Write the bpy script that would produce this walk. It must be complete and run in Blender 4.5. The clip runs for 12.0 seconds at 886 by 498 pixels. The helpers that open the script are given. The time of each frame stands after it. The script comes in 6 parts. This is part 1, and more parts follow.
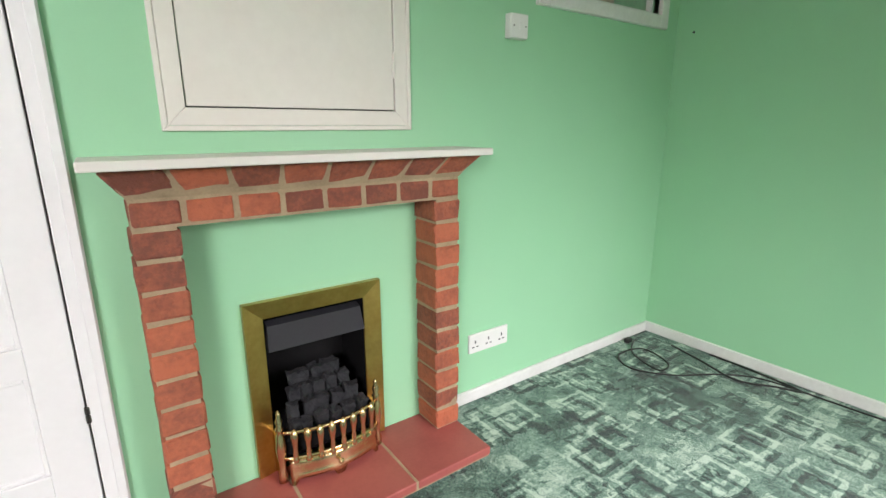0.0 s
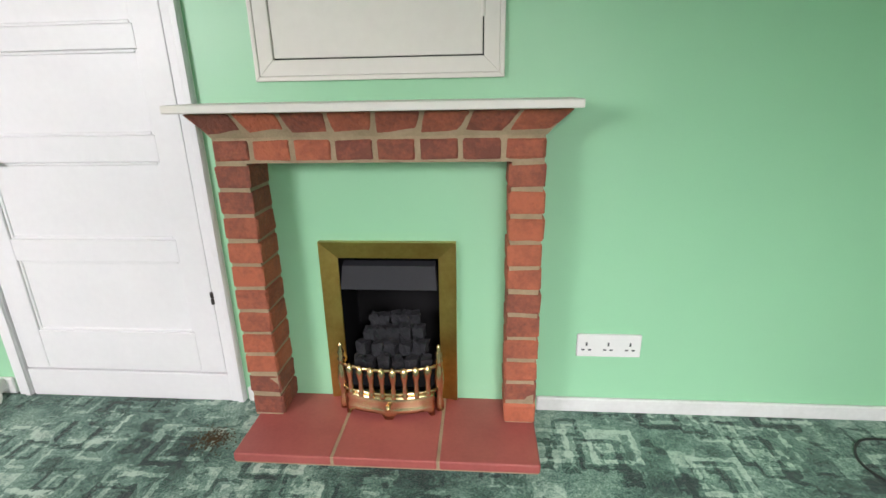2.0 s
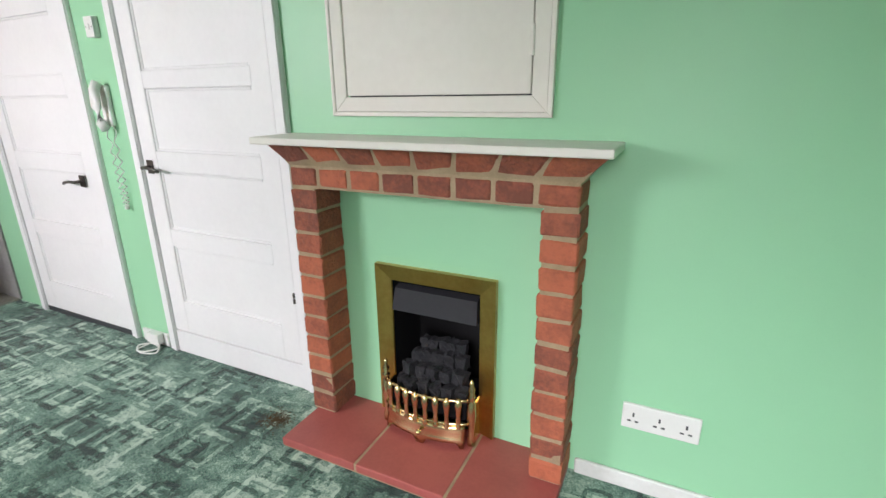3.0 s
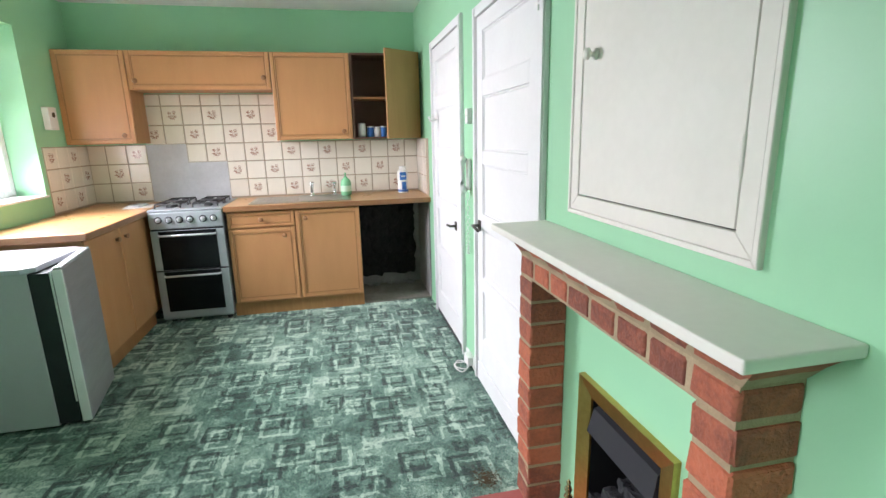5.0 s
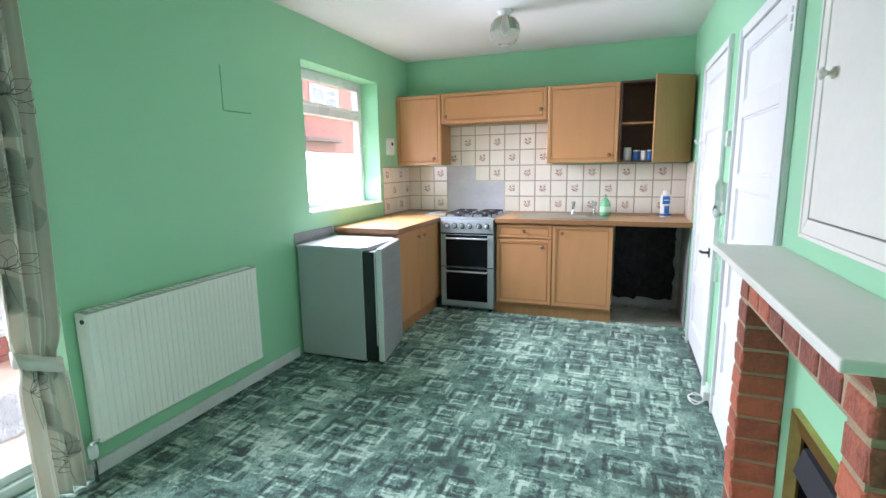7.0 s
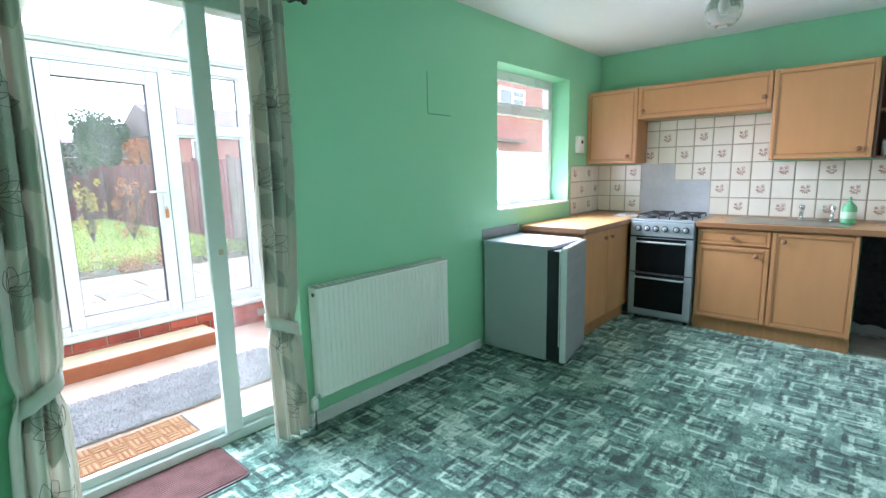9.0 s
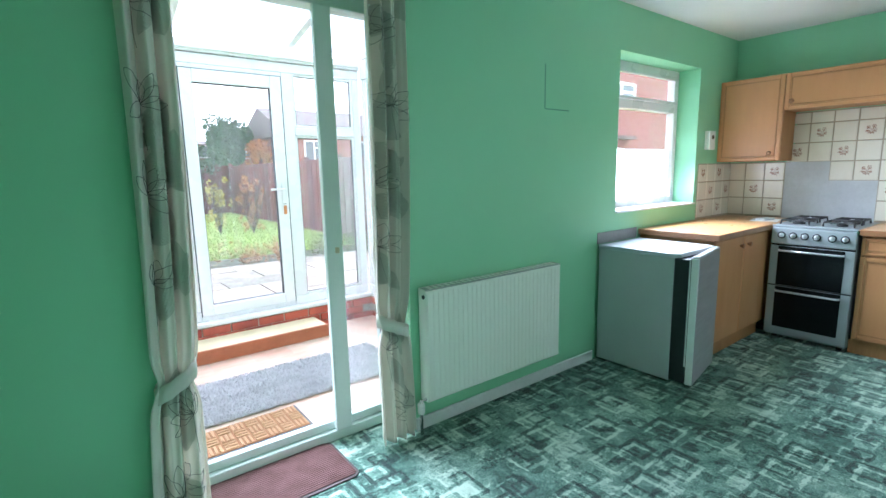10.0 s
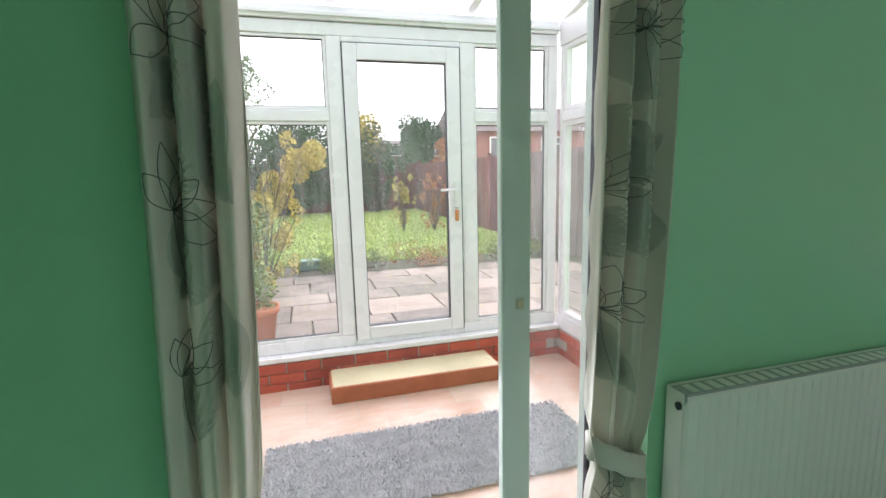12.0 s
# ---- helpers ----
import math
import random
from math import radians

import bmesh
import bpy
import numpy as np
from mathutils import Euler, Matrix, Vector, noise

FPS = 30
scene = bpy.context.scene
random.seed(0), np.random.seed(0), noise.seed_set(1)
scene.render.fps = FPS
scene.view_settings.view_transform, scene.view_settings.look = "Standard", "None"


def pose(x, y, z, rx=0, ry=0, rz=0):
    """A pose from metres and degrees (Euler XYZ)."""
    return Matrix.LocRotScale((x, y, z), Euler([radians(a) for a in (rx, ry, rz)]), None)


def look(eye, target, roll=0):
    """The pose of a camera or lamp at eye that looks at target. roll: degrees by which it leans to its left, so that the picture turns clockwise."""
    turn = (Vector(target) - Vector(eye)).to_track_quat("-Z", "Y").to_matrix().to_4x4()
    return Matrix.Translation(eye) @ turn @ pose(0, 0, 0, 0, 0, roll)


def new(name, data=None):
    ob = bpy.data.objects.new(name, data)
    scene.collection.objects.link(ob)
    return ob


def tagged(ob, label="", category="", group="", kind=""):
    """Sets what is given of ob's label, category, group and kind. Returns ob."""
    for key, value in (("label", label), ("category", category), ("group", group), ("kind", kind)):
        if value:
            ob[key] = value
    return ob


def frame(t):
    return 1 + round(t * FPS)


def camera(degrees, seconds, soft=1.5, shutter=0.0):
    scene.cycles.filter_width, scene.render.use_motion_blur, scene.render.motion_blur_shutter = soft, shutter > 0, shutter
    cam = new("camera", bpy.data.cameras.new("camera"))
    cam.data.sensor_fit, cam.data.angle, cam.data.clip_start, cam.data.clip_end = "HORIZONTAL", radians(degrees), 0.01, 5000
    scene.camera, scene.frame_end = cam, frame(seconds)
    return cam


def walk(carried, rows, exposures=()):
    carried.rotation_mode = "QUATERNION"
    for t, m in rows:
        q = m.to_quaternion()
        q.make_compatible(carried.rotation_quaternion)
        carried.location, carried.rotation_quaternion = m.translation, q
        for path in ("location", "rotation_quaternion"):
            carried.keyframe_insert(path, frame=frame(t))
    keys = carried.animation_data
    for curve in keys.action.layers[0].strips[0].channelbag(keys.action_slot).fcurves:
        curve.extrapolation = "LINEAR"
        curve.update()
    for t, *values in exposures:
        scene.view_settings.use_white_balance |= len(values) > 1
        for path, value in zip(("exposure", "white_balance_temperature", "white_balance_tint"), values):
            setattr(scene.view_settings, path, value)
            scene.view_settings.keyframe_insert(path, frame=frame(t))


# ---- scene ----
cam = camera(85.1, 12.0)
PATH = [
    (0, (0.503, 0.543, 1.165), (1.626, 2.124, 0.675), -0.1),
    (0.5, (0.687, 0.488, 1.153), (1.471, 2.246, 0.609), -0.5),
    (1, (0.902, 0.46, 1.155), (1.341, 2.319, 0.563), -0.8),
    (1.5, (1.117, 0.445, 1.123), (1.264, 2.344, 0.511), -0.9),
    (2, (1.343, 0.493, 1.128), (1.188, 2.384, 0.495), -1.1),
    (2.5, (1.578, 0.556, 1.161), (1.102, 2.397, 0.54), -1.1),
    (2.7, (1.655, 0.573, 1.18), (1.044, 2.376, 0.568), -0.9),
    (4.3, (1.999, 1.034, 1.371), (0.305, 1.946, 0.827), -1.1),
    (4.5, (2.061, 1.089, 1.375), (0.287, 1.856, 0.859), -1.2),
    (5, (2.12, 1.274, 1.407), (0.214, 1.675, 0.953), -1.3),
    (5.5, (2.249, 1.384, 1.434), (0.29, 1.455, 1.036), -1.0),
    (6, (2.357, 1.424, 1.416), (0.403, 1.198, 1.055), -0.9),
    (6.5, (2.41, 1.466, 1.395), (0.499, 0.985, 1.053), -0.9),
    (7, (2.454, 1.488, 1.389), (0.608, 0.795, 1.053), -0.9),
    (7.2, (2.436, 1.504, 1.396), (0.621, 0.729, 1.068), -1.5),
    (9, (2.496, 1.438, 1.374), (1.018, 0.129, 1.053), -1.2),
    (9.5, (2.497, 1.377, 1.38), (1.15, -0.067, 1.059), -1.2),
    (10, (2.481, 1.266, 1.379), (1.284, -0.304, 1.06), -1.2),
    (10.5, (2.375, 1.116, 1.397), (1.355, -0.573, 1.071), -1.3),
    (11, (2.261, 0.9, 1.404), (1.4, -0.876, 1.083), -1.1),
    (11.5, (2.162, 0.608, 1.403), (1.468, -1.24, 1.079), -1.1),
    (12, (2.036, 0.281, 1.372), (1.491, -1.618, 1.058), -1.4),
]
EXPOSURES = [(0.0, -0.2, 6950, 24), (1.5, -0.26, 6850, 23), (2.5, -0.46, 6750, 23), (4.5, 0.05, 6550, 24), (5.5, -0.02, 6350, 25), (7.0, 0.1, 5950, 24), (9.0, 0.0, 5550, 16), (10.5, -0.2, 5400, 12), (11.2, -0.29, 5750, 14), (12.0, -0.74, 6250, 19)]
walk(cam, [(t, look(eye, target, roll)) for t, eye, target, roll in PATH], EXPOSURES)

# ---- world, sun and the light of the openings ----
world = bpy.data.worlds.new("overcast_sky")
scene.world = world
world.use_nodes = True
wn = world.node_tree.nodes
sky = wn.new("ShaderNodeTexSky")
sky.sky_type, sky.sun_disc = "NISHITA", False
sky.sun_elevation, sky.sun_rotation = radians(38), radians(205)
sky.air_density, sky.dust_density, sky.ozone_density = 1.0, 6.0, 1.0
wn["Background"].inputs["Strength"].default_value = 0.15
veil = wn.new("ShaderNodeMixRGB")
veil.inputs["Fac"].default_value = 0.8
veil.inputs["Color2"].default_value = (37.0, 37.7, 38.4, 1)
world.node_tree.links.new(sky.outputs["Color"], veil.inputs["Color1"])
world.node_tree.links.new(veil.outputs["Color"], wn["Background"].inputs["Color"])

sun = new("sun", bpy.data.lights.new("sun", "SUN"))
sun.data.energy, sun.data.angle, sun.data.color = 2.9, radians(40), (1.0, 0.96, 0.9)
sun.matrix_world = look((-6, -14, 12), (0, 0, 0))


def opening_light(name, eye, target, w, h, watts, color=(0.93, 0.97, 1.0)):
    """Sky light that comes in through an opening of the house."""
    lamp = new(name, bpy.data.lights.new(name, "AREA"))
    lamp.data.shape, lamp.data.size, lamp.data.size_y = "RECTANGLE", w, h
    lamp.data.energy, lamp.data.color = watts, color
    lamp.matrix_world = look(eye, target)
    return lamp


opening_light("window_light", (-1.22, -0.86, 1.62), (-0.5, 1.9, 0.12), 0.95, 1.0, 77).data.spread = radians(130)
opening_light("patio_door_light", (1.765, -0.69, 1.06), (1.84, 1.1, -0.65), 0.70, 1.9, 36).data.spread = radians(96)

# ---- materials ----


def shader(name):
    m = bpy.data.materials.new(name)
    m.use_nodes = True
    nt = m.node_tree
    return m, nt, nt.nodes["Principled BSDF"]


def node(nt, kind, **values):
    n = nt.nodes.new(kind)
    for k, v in values.items():
        n.inputs[k].default_value = v
    return n


def maths(nt, op, a, b=0.0, clamp=False):
    n = nt.nodes.new("ShaderNodeMath")
    n.operation, n.use_clamp = op, clamp
    for i, v in ((0, a), (1, b)):
        if isinstance(v, (int, float)):
            n.inputs[i].default_value = v
        else:
            nt.links.new(v, n.inputs[i])
    return n.outputs[0]


def ramp(nt, fac, stops):
    n = nt.nodes.new("ShaderNodeValToRGB")
    e = n.color_ramp.elements
    while len(e) < len(stops):
        e.new(0.5)
    for el, (p, c) in zip(e, stops):
        el.position, el.color = p, (*c, 1)
    nt.links.new(fac, n.inputs["Fac"])
    return n.outputs["Color"]


def place(nt):
    """World place, so that a pattern keeps its real size on every thing."""
    return nt.nodes.new("ShaderNodeNewGeometry").outputs["Position"]


def noise_of(nt, scale, detail=3.0, rough=0.55, coords=None, stretch=None):
    p = coords if coords is not None else place(nt)
    if stretch:
        mp = nt.nodes.new("ShaderNodeMapping")
        mp.inputs["Scale"].default_value = stretch
        nt.links.new(p, mp.inputs["Vector"])
        p = mp.outputs["Vector"]
    n = node(nt, "ShaderNodeTexNoise", Scale=scale, Detail=detail, Roughness=rough)
    nt.links.new(p, n.inputs["Vector"])
    return n.outputs["Fac"]


def relief(nt, bsdf, height, strength=0.3, dist=0.002):
    b = node(nt, "ShaderNodeBump", Strength=strength, Distance=dist)
    nt.links.new(height, b.inputs["Height"])
    nt.links.new(b.outputs["Normal"], bsdf.inputs["Normal"])


def plain(name, c1, c2=None, rough=0.5, metal=0.0, scale=5.0, fine=90.0, bump=0.15, dist=0.001, stretch=None, by_piece=0.0, fine_share=0.3, spec=0.5):
    """A surface with two scales of variation between two colours, and fine relief."""
    m, nt, b = shader(name)
    c2 = c2 or tuple(v * 0.86 for v in c1)
    big, small = noise_of(nt, scale, 4, 0.6, stretch=stretch), noise_of(nt, fine, 2, stretch=stretch)
    f = maths(nt, "ADD", maths(nt, "MULTIPLY", big, 1 - fine_share), maths(nt, "MULTIPLY", small, fine_share))
    if by_piece:
        r = nt.nodes.new("ShaderNodeObjectInfo").outputs["Random"]
        f = maths(nt, "ADD", f, maths(nt, "MULTIPLY", maths(nt, "SUBTRACT", r, 0.5), by_piece))
    nt.links.new(ramp(nt, f, [(0.3, c1), (0.7, c2)]), b.inputs["Base Color"])
    rr = maths(nt, "ADD", maths(nt, "MULTIPLY", big, 0.16), rough - 0.08, True)
    nt.links.new(rr, b.inputs["Roughness"])
    b.inputs["Metallic"].default_value = metal
    b.inputs["Specular IOR Level"].default_value = spec
    if bump:
        relief(nt, b, small, bump, dist)
    return m


def carpet_material():
    m, nt, b = shader("green_patterned_carpet")
    p = place(nt)
    warp = nt.nodes.new("ShaderNodeTexNoise")
    warp.inputs["Scale"].default_value = 38
    nt.links.new(p, warp.inputs["Vector"])
    off = nt.nodes.new("ShaderNodeVectorMath")
    off.operation = "MULTIPLY_ADD"
    nt.links.new(warp.outputs["Color"], off.inputs[0])
    off.inputs[1].default_value = (0.022, 0.022, 0)
    nt.links.new(p, off.inputs[2])
    flat = nt.nodes.new("ShaderNodeMapping")
    flat.inputs["Scale"].default_value = (1, 1, 0)
    nt.links.new(off.outputs[0], flat.inputs["Vector"])
    broken = noise_of(nt, 19, 2, 0.6, flat.outputs["Vector"])
    total = None
    # scale, inner and outer edge of the square line, strength, shift, how much of it is worn away
    for scale, inner, outer, gain, shift, worn in (
            (3.5, 0.215, 0.28, 0.27, (0.0, 0.0), 0.38), (3.5, 0.17, 0.245, -0.28, (0.05, 0.038), 0.39),
            (4.9, 0.19, 0.25, 0.20, (3.71, 2.6), 0.49), (4.9, 0.15, 0.22, -0.24, (3.75, 2.57), 0.48),
            (4.1, 0.0, 0.19, 0.20, (1.73, 4.11), 0.44), (5.6, 0.0, 0.2, -0.2, (8.1, 5.67), 0.5)):
        mp = nt.nodes.new("ShaderNodeMapping")
        mp.inputs["Location"].default_value = (*shift, 0)
        nt.links.new(flat.outputs["Vector"], mp.inputs["Vector"])
        v = nt.nodes.new("ShaderNodeTexVoronoi")
        v.voronoi_dimensions, v.distance = "2D", "CHEBYCHEV"
        v.inputs["Scale"].default_value, v.inputs["Randomness"].default_value = scale, 0.6
        nt.links.new(mp.outputs["Vector"], v.inputs["Vector"])
        d = v.outputs["Distance"]
        ring = maths(nt, "MULTIPLY", maths(nt, "GREATER_THAN", d, inner), maths(nt, "LESS_THAN", d, outer))
        tone = nt.nodes.new("ShaderNodeSeparateColor")
        nt.links.new(v.outputs["Color"], tone.inputs["Color"])
        left = maths(nt, "GREATER_THAN", maths(nt, "ADD", broken, maths(nt, "MULTIPLY", tone.outputs["Red"], 0.16)), worn + 0.06)
        term = maths(nt, "MULTIPLY", maths(nt, "MULTIPLY", ring, left), gain)
        total = term if total is None else maths(nt, "ADD", total, term)
    stria = noise_of(nt, 14, 4, 0.7, flat.outputs["Vector"])
    broad = noise_of(nt, 2.2, 3, 0.6)
    fuzz = noise_of(nt, 150, 4, 0.8)
    mid = noise_of(nt, 60, 3, 0.7)
    f = maths(nt, "ADD", total, 0.49)
    for n, g in ((stria, 0.75), (broad, 1.25), (fuzz, 1.15), (mid, 0.6)):
        f = maths(nt, "ADD", f, maths(nt, "MULTIPLY", maths(nt, "SUBTRACT", n, 0.5), g))
    nt.links.new(ramp(nt, f, [(0.18, (0.008, 0.034, 0.026)), (0.40, (0.050, 0.138, 0.104)), (0.60, (0.185, 0.33, 0.255)), (0.88, (0.52, 0.67, 0.56))]), b.inputs["Base Color"])
    b.inputs["Roughness"].default_value = 0.95
    b.inputs["Specular IOR Level"].default_value = 0.15
    b.inputs["Sheen Weight"].default_value = 0.25
    h = maths(nt, "ADD", maths(nt, "MULTIPLY", f, 0.8), maths(nt, "MULTIPLY", fuzz, 0.8))
    relief(nt, b, h, 0.7, 0.006)
    return m


def brickwork(name, c1, c2, mortar, scale=1.0):
    """Far brick walls, where single bricks are too small to tell apart."""
    m, nt, b = shader(name)
    p = place(nt)
    sep = nt.nodes.new("ShaderNodeSeparateXYZ")
    nt.links.new(p, sep.inputs[0])
    com = nt.nodes.new("ShaderNodeCombineXYZ")
    nt.links.new(maths(nt, "ADD", sep.outputs["X"], sep.outputs["Y"]), com.inputs["X"])
    nt.links.new(sep.outputs["Z"], com.inputs["Y"])
    t = node(nt, "ShaderNodeTexBrick", Color1=(*c1, 1), Color2=(*c2, 1), Mortar=(*mortar, 1), Scale=scale)
    t.inputs["Mortar Size"].default_value = 0.006
    t.inputs["Brick Width"].default_value, t.inputs["Row Height"].default_value = 0.225, 0.075
    nt.links.new(com.outputs[0], t.inputs["Vector"])
    mix = node(nt, "ShaderNodeMixRGB", Color2=(*[v * 0.6 for v in c1], 1))
    nt.links.new(maths(nt, "MULTIPLY", noise_of(nt, 0.9, 4), 0.7), mix.inputs["Fac"])
    nt.links.new(t.outputs["Color"], mix.inputs["Color1"])
    nt.links.new(mix.outputs["Color"], b.inputs["Base Color"])
    b.inputs["Roughness"].default_value = 0.9
    return m


def glass(name, tint=(1, 1, 1), rough=0.0, dirt_haze=0.15):
    m, nt, b = shader(name)
    clear = node(nt, "ShaderNodeBsdfTransparent", Color=(*tint, 1))
    gloss = node(nt, "ShaderNodeBsdfGlossy", Roughness=max(rough, 0.02))
    facing = node(nt, "ShaderNodeLayerWeight", Blend=0.5).outputs["Facing"]
    fres = maths(nt, "ADD", maths(nt, "MULTIPLY", maths(nt, "POWER", facing, 5.0), 0.55), 0.035)
    mix = nt.nodes.new("ShaderNodeMixShader")
    nt.links.new(fres, mix.inputs[0])
    nt.links.new(clear.outputs[0], mix.inputs[1])
    nt.links.new(gloss.outputs[0], mix.inputs[2])
    # dried streaks and dust on the pane; the same layer paints glare haze
    dust_haze = node(nt, "ShaderNodeBsdfTranslucent", Color=(0.9, 0.9, 0.92, 1))
    streak = maths(nt, "MULTIPLY", maths(nt, "SUBTRACT", noise_of(nt, 9, 4, 0.65, stretch=(3.0, 3.0, 0.35)), 0.36, True), dirt_haze)
    hazy = nt.nodes.new("ShaderNodeMixShader")
    nt.links.new(maths(nt, "ADD", streak, dirt_haze * 0.09), hazy.inputs[0])
    nt.links.new(mix.outputs[0], hazy.inputs[1])
    nt.links.new(dust_haze.outputs[0], hazy.inputs[2])
    nt.links.new(hazy.outputs[0], nt.nodes["Material Output"].inputs["Surface"])
    return m


def foliage(name, dark, light, through_light=0.25):
    m, nt, b = shader(name)
    r = nt.nodes.new("ShaderNodeNewGeometry").outputs["Random Per Island"]
    f = maths(nt, "ADD", maths(nt, "MULTIPLY", r, 0.7), maths(nt, "MULTIPLY", noise_of(nt, 1.3), 0.4))
    nt.links.new(ramp(nt, f, [(0.1, dark), (0.85, light)]), b.inputs["Base Color"])
    b.inputs["Roughness"].default_value = 0.6
    b.inputs["Subsurface Weight"].default_value = 0.0
    b.inputs["Transmission Weight"].default_value = 0.0
    return m


WALL = plain("mint_green_emulsion", (0.318, 0.645, 0.402), (0.292, 0.62, 0.378), rough=0.42, scale=1.1, fine=160, bump=0.12, dist=0.0012, fine_share=0.2)
CEIL = plain("white_ceiling_paint", (0.82, 0.82, 0.80), (0.76, 0.765, 0.75), rough=0.8, scale=1.6, fine=120, bump=0.2)
GLOSS = plain("white_gloss_paint", (0.83, 0.835, 0.84), (0.77, 0.775, 0.78), rough=0.42, scale=3, fine=45, bump=0.08)
CREAM = plain("cream_satin_paint", (0.80, 0.78, 0.72), (0.74, 0.72, 0.66), rough=0.55, scale=2.5, fine=40, bump=0.08)
SKIRT = plain("white_skirting_paint", (0.80, 0.80, 0.79), (0.66, 0.66, 0.64), rough=0.4, scale=7, fine=60, bump=0.2)
CARPET = carpet_material()
BRICK = plain("red_fireplace_brick", (0.46, 0.125, 0.062), (0.20, 0.064, 0.042), rough=0.8, scale=15, fine=75, bump=1.0, dist=0.006, by_piece=0.36, fine_share=0.38)
MORTAR = plain("sandy_mortar", (0.44, 0.335, 0.215), (0.29, 0.215, 0.135), rough=0.95, scale=12, fine=150, bump=0.8, dist=0.003)
QUARRY = plain("red_quarry_tile", (0.40, 0.10, 0.085), (0.30, 0.07, 0.062), rough=0.5, scale=6, fine=80, bump=0.2, by_piece=0.3)
BRASS = plain("aged_brass", (0.62, 0.42, 0.13), (0.44, 0.27, 0.075), rough=0.34, metal=1.0, scale=7, fine=60, bump=0.08)
POLISHED = plain("polished_brass", (0.84, 0.66, 0.40), (0.66, 0.48, 0.25), rough=0.2, metal=1.0, scale=9, fine=50, bump=0.05)
SOOT = plain("black_fire_box", (0.005, 0.005, 0.0055), (0.009, 0.009, 0.010), rough=0.75, scale=9, bump=0.2, spec=0.2)
HOOD = plain("dark_grey_hood", (0.019, 0.020, 0.024), (0.026, 0.027, 0.032), rough=0.6, scale=5, bump=0.05, spec=0.3)
COAL = plain("grey_ceramic_coal", (0.030, 0.030, 0.034), (0.006, 0.008, 0.011), rough=0.9, scale=30, fine=140, bump=1.0, dist=0.004)
OAK = plain("light_oak_foil", (0.55, 0.27, 0.116), (0.50, 0.24, 0.10), rough=0.38, scale=3, fine=55, bump=0.04, stretch=(4, 4, 0.8), fine_share=0.2)
OAK_EDGE = plain("oak_edge_moulding", (0.44, 0.215, 0.085), (0.33, 0.155, 0.06), rough=0.4, scale=6, fine=70, bump=0.1, stretch=(6, 6, 0.8))
OAK_PLAIN = plain("tan_oak_panel", (0.47, 0.235, 0.095), (0.40, 0.195, 0.076), rough=0.5, scale=4, fine=80, bump=0.06, stretch=(6, 6, 0.8))
DARKWOOD = plain("brown_cabinet_inside", (0.115, 0.052, 0.028), (0.08, 0.036, 0.02), rough=0.6, scale=5, bump=0.1)
WORKTOP = plain("honey_laminate_worktop", (0.60, 0.335, 0.135), (0.50, 0.26, 0.10), rough=0.3, scale=10, fine=140, bump=0.03)
NOSING = plain("brown_worktop_edge", (0.34, 0.165, 0.075), (0.27, 0.125, 0.055), rough=0.35, scale=6, bump=0.05, stretch=(3, 3, 3))
TILE = plain("cream_ceramic_tile", (0.83, 0.765, 0.67), (0.78, 0.71, 0.615), rough=0.16, scale=6, fine=30, bump=0.06, by_piece=0.5)
GROUT = plain("tan_grout", (0.47, 0.385, 0.29), (0.38, 0.305, 0.22), rough=0.9, scale=20, bump=0.3)
MOTIF = plain("brown_pink_print", (0.46, 0.20, 0.165), (0.28, 0.19, 0.12), rough=0.2, scale=45, fine=150, bump=0)
BARE = plain("bare_grey_plaster", (0.36, 0.345, 0.34), (0.23, 0.22, 0.22), rough=0.9, scale=7, fine=60, bump=0.6, dist=0.003)
BLACKWALL = plain("rough_black_wall", (0.004, 0.004, 0.005), (0.022, 0.021, 0.02), rough=0.5, scale=8, fine=20, bump=1.0, dist=0.03, fine_share=0.5, spec=0.2)
PATCH = plain("pale_grey_wall_patch", (0.56, 0.56, 0.58), (0.44, 0.44, 0.455), rough=0.75, scale=6, fine=50, bump=0.4, dist=0.002)
CEMENT = plain("grey_cement_floor", (0.34, 0.32, 0.28), (0.19, 0.18, 0.155), rough=0.9, scale=6, fine=50, bump=0.7, dist=0.004)
FRIDGE = plain("silver_grey_fridge", (0.50, 0.515, 0.54), (0.46, 0.475, 0.495), rough=0.36, metal=0.0, scale=3, fine=60, bump=0.03)
FRIDGETOP = plain("pale_grey_fridge_top", (0.52, 0.54, 0.60), (0.46, 0.48, 0.54), rough=0.35, scale=4, bump=0.03)
ALU = plain("pale_aluminium", (0.72, 0.75, 0.76), (0.62, 0.65, 0.66), rough=0.3, metal=0.5, scale=5, bump=0.03)
DOOREDGE = plain("pale_fridge_door_edge", (0.80, 0.83, 0.82), (0.74, 0.77, 0.76), rough=0.35, scale=5, bump=0.02)
FRIDGEDOOR = plain("brushed_grey_fridge_door", (0.42, 0.43, 0.45), (0.35, 0.36, 0.38), rough=0.34, metal=0.35, scale=4, fine=120, bump=0.05, stretch=(1, 1, 8))
SEAL = plain("black_seal_and_gap_shade", (0.010, 0.015, 0.018), (0.02, 0.028, 0.032), rough=0.6, scale=12, bump=0.2)
ENAMEL = plain("silver_cooker_enamel", (0.40, 0.44, 0.46), (0.35, 0.39, 0.41), rough=0.32, metal=0.3, scale=5, bump=0.03)
OVENGLASS = plain("black_oven_glass", (0.004, 0.005, 0.0055), (0.008, 0.010, 0.011), rough=0.12, scale=4, bump=0, spec=0.22)
IRON = plain("black_cast_iron", (0.02, 0.02, 0.022), (0.035, 0.033, 0.032), rough=0.6, scale=20, bump=0.3)
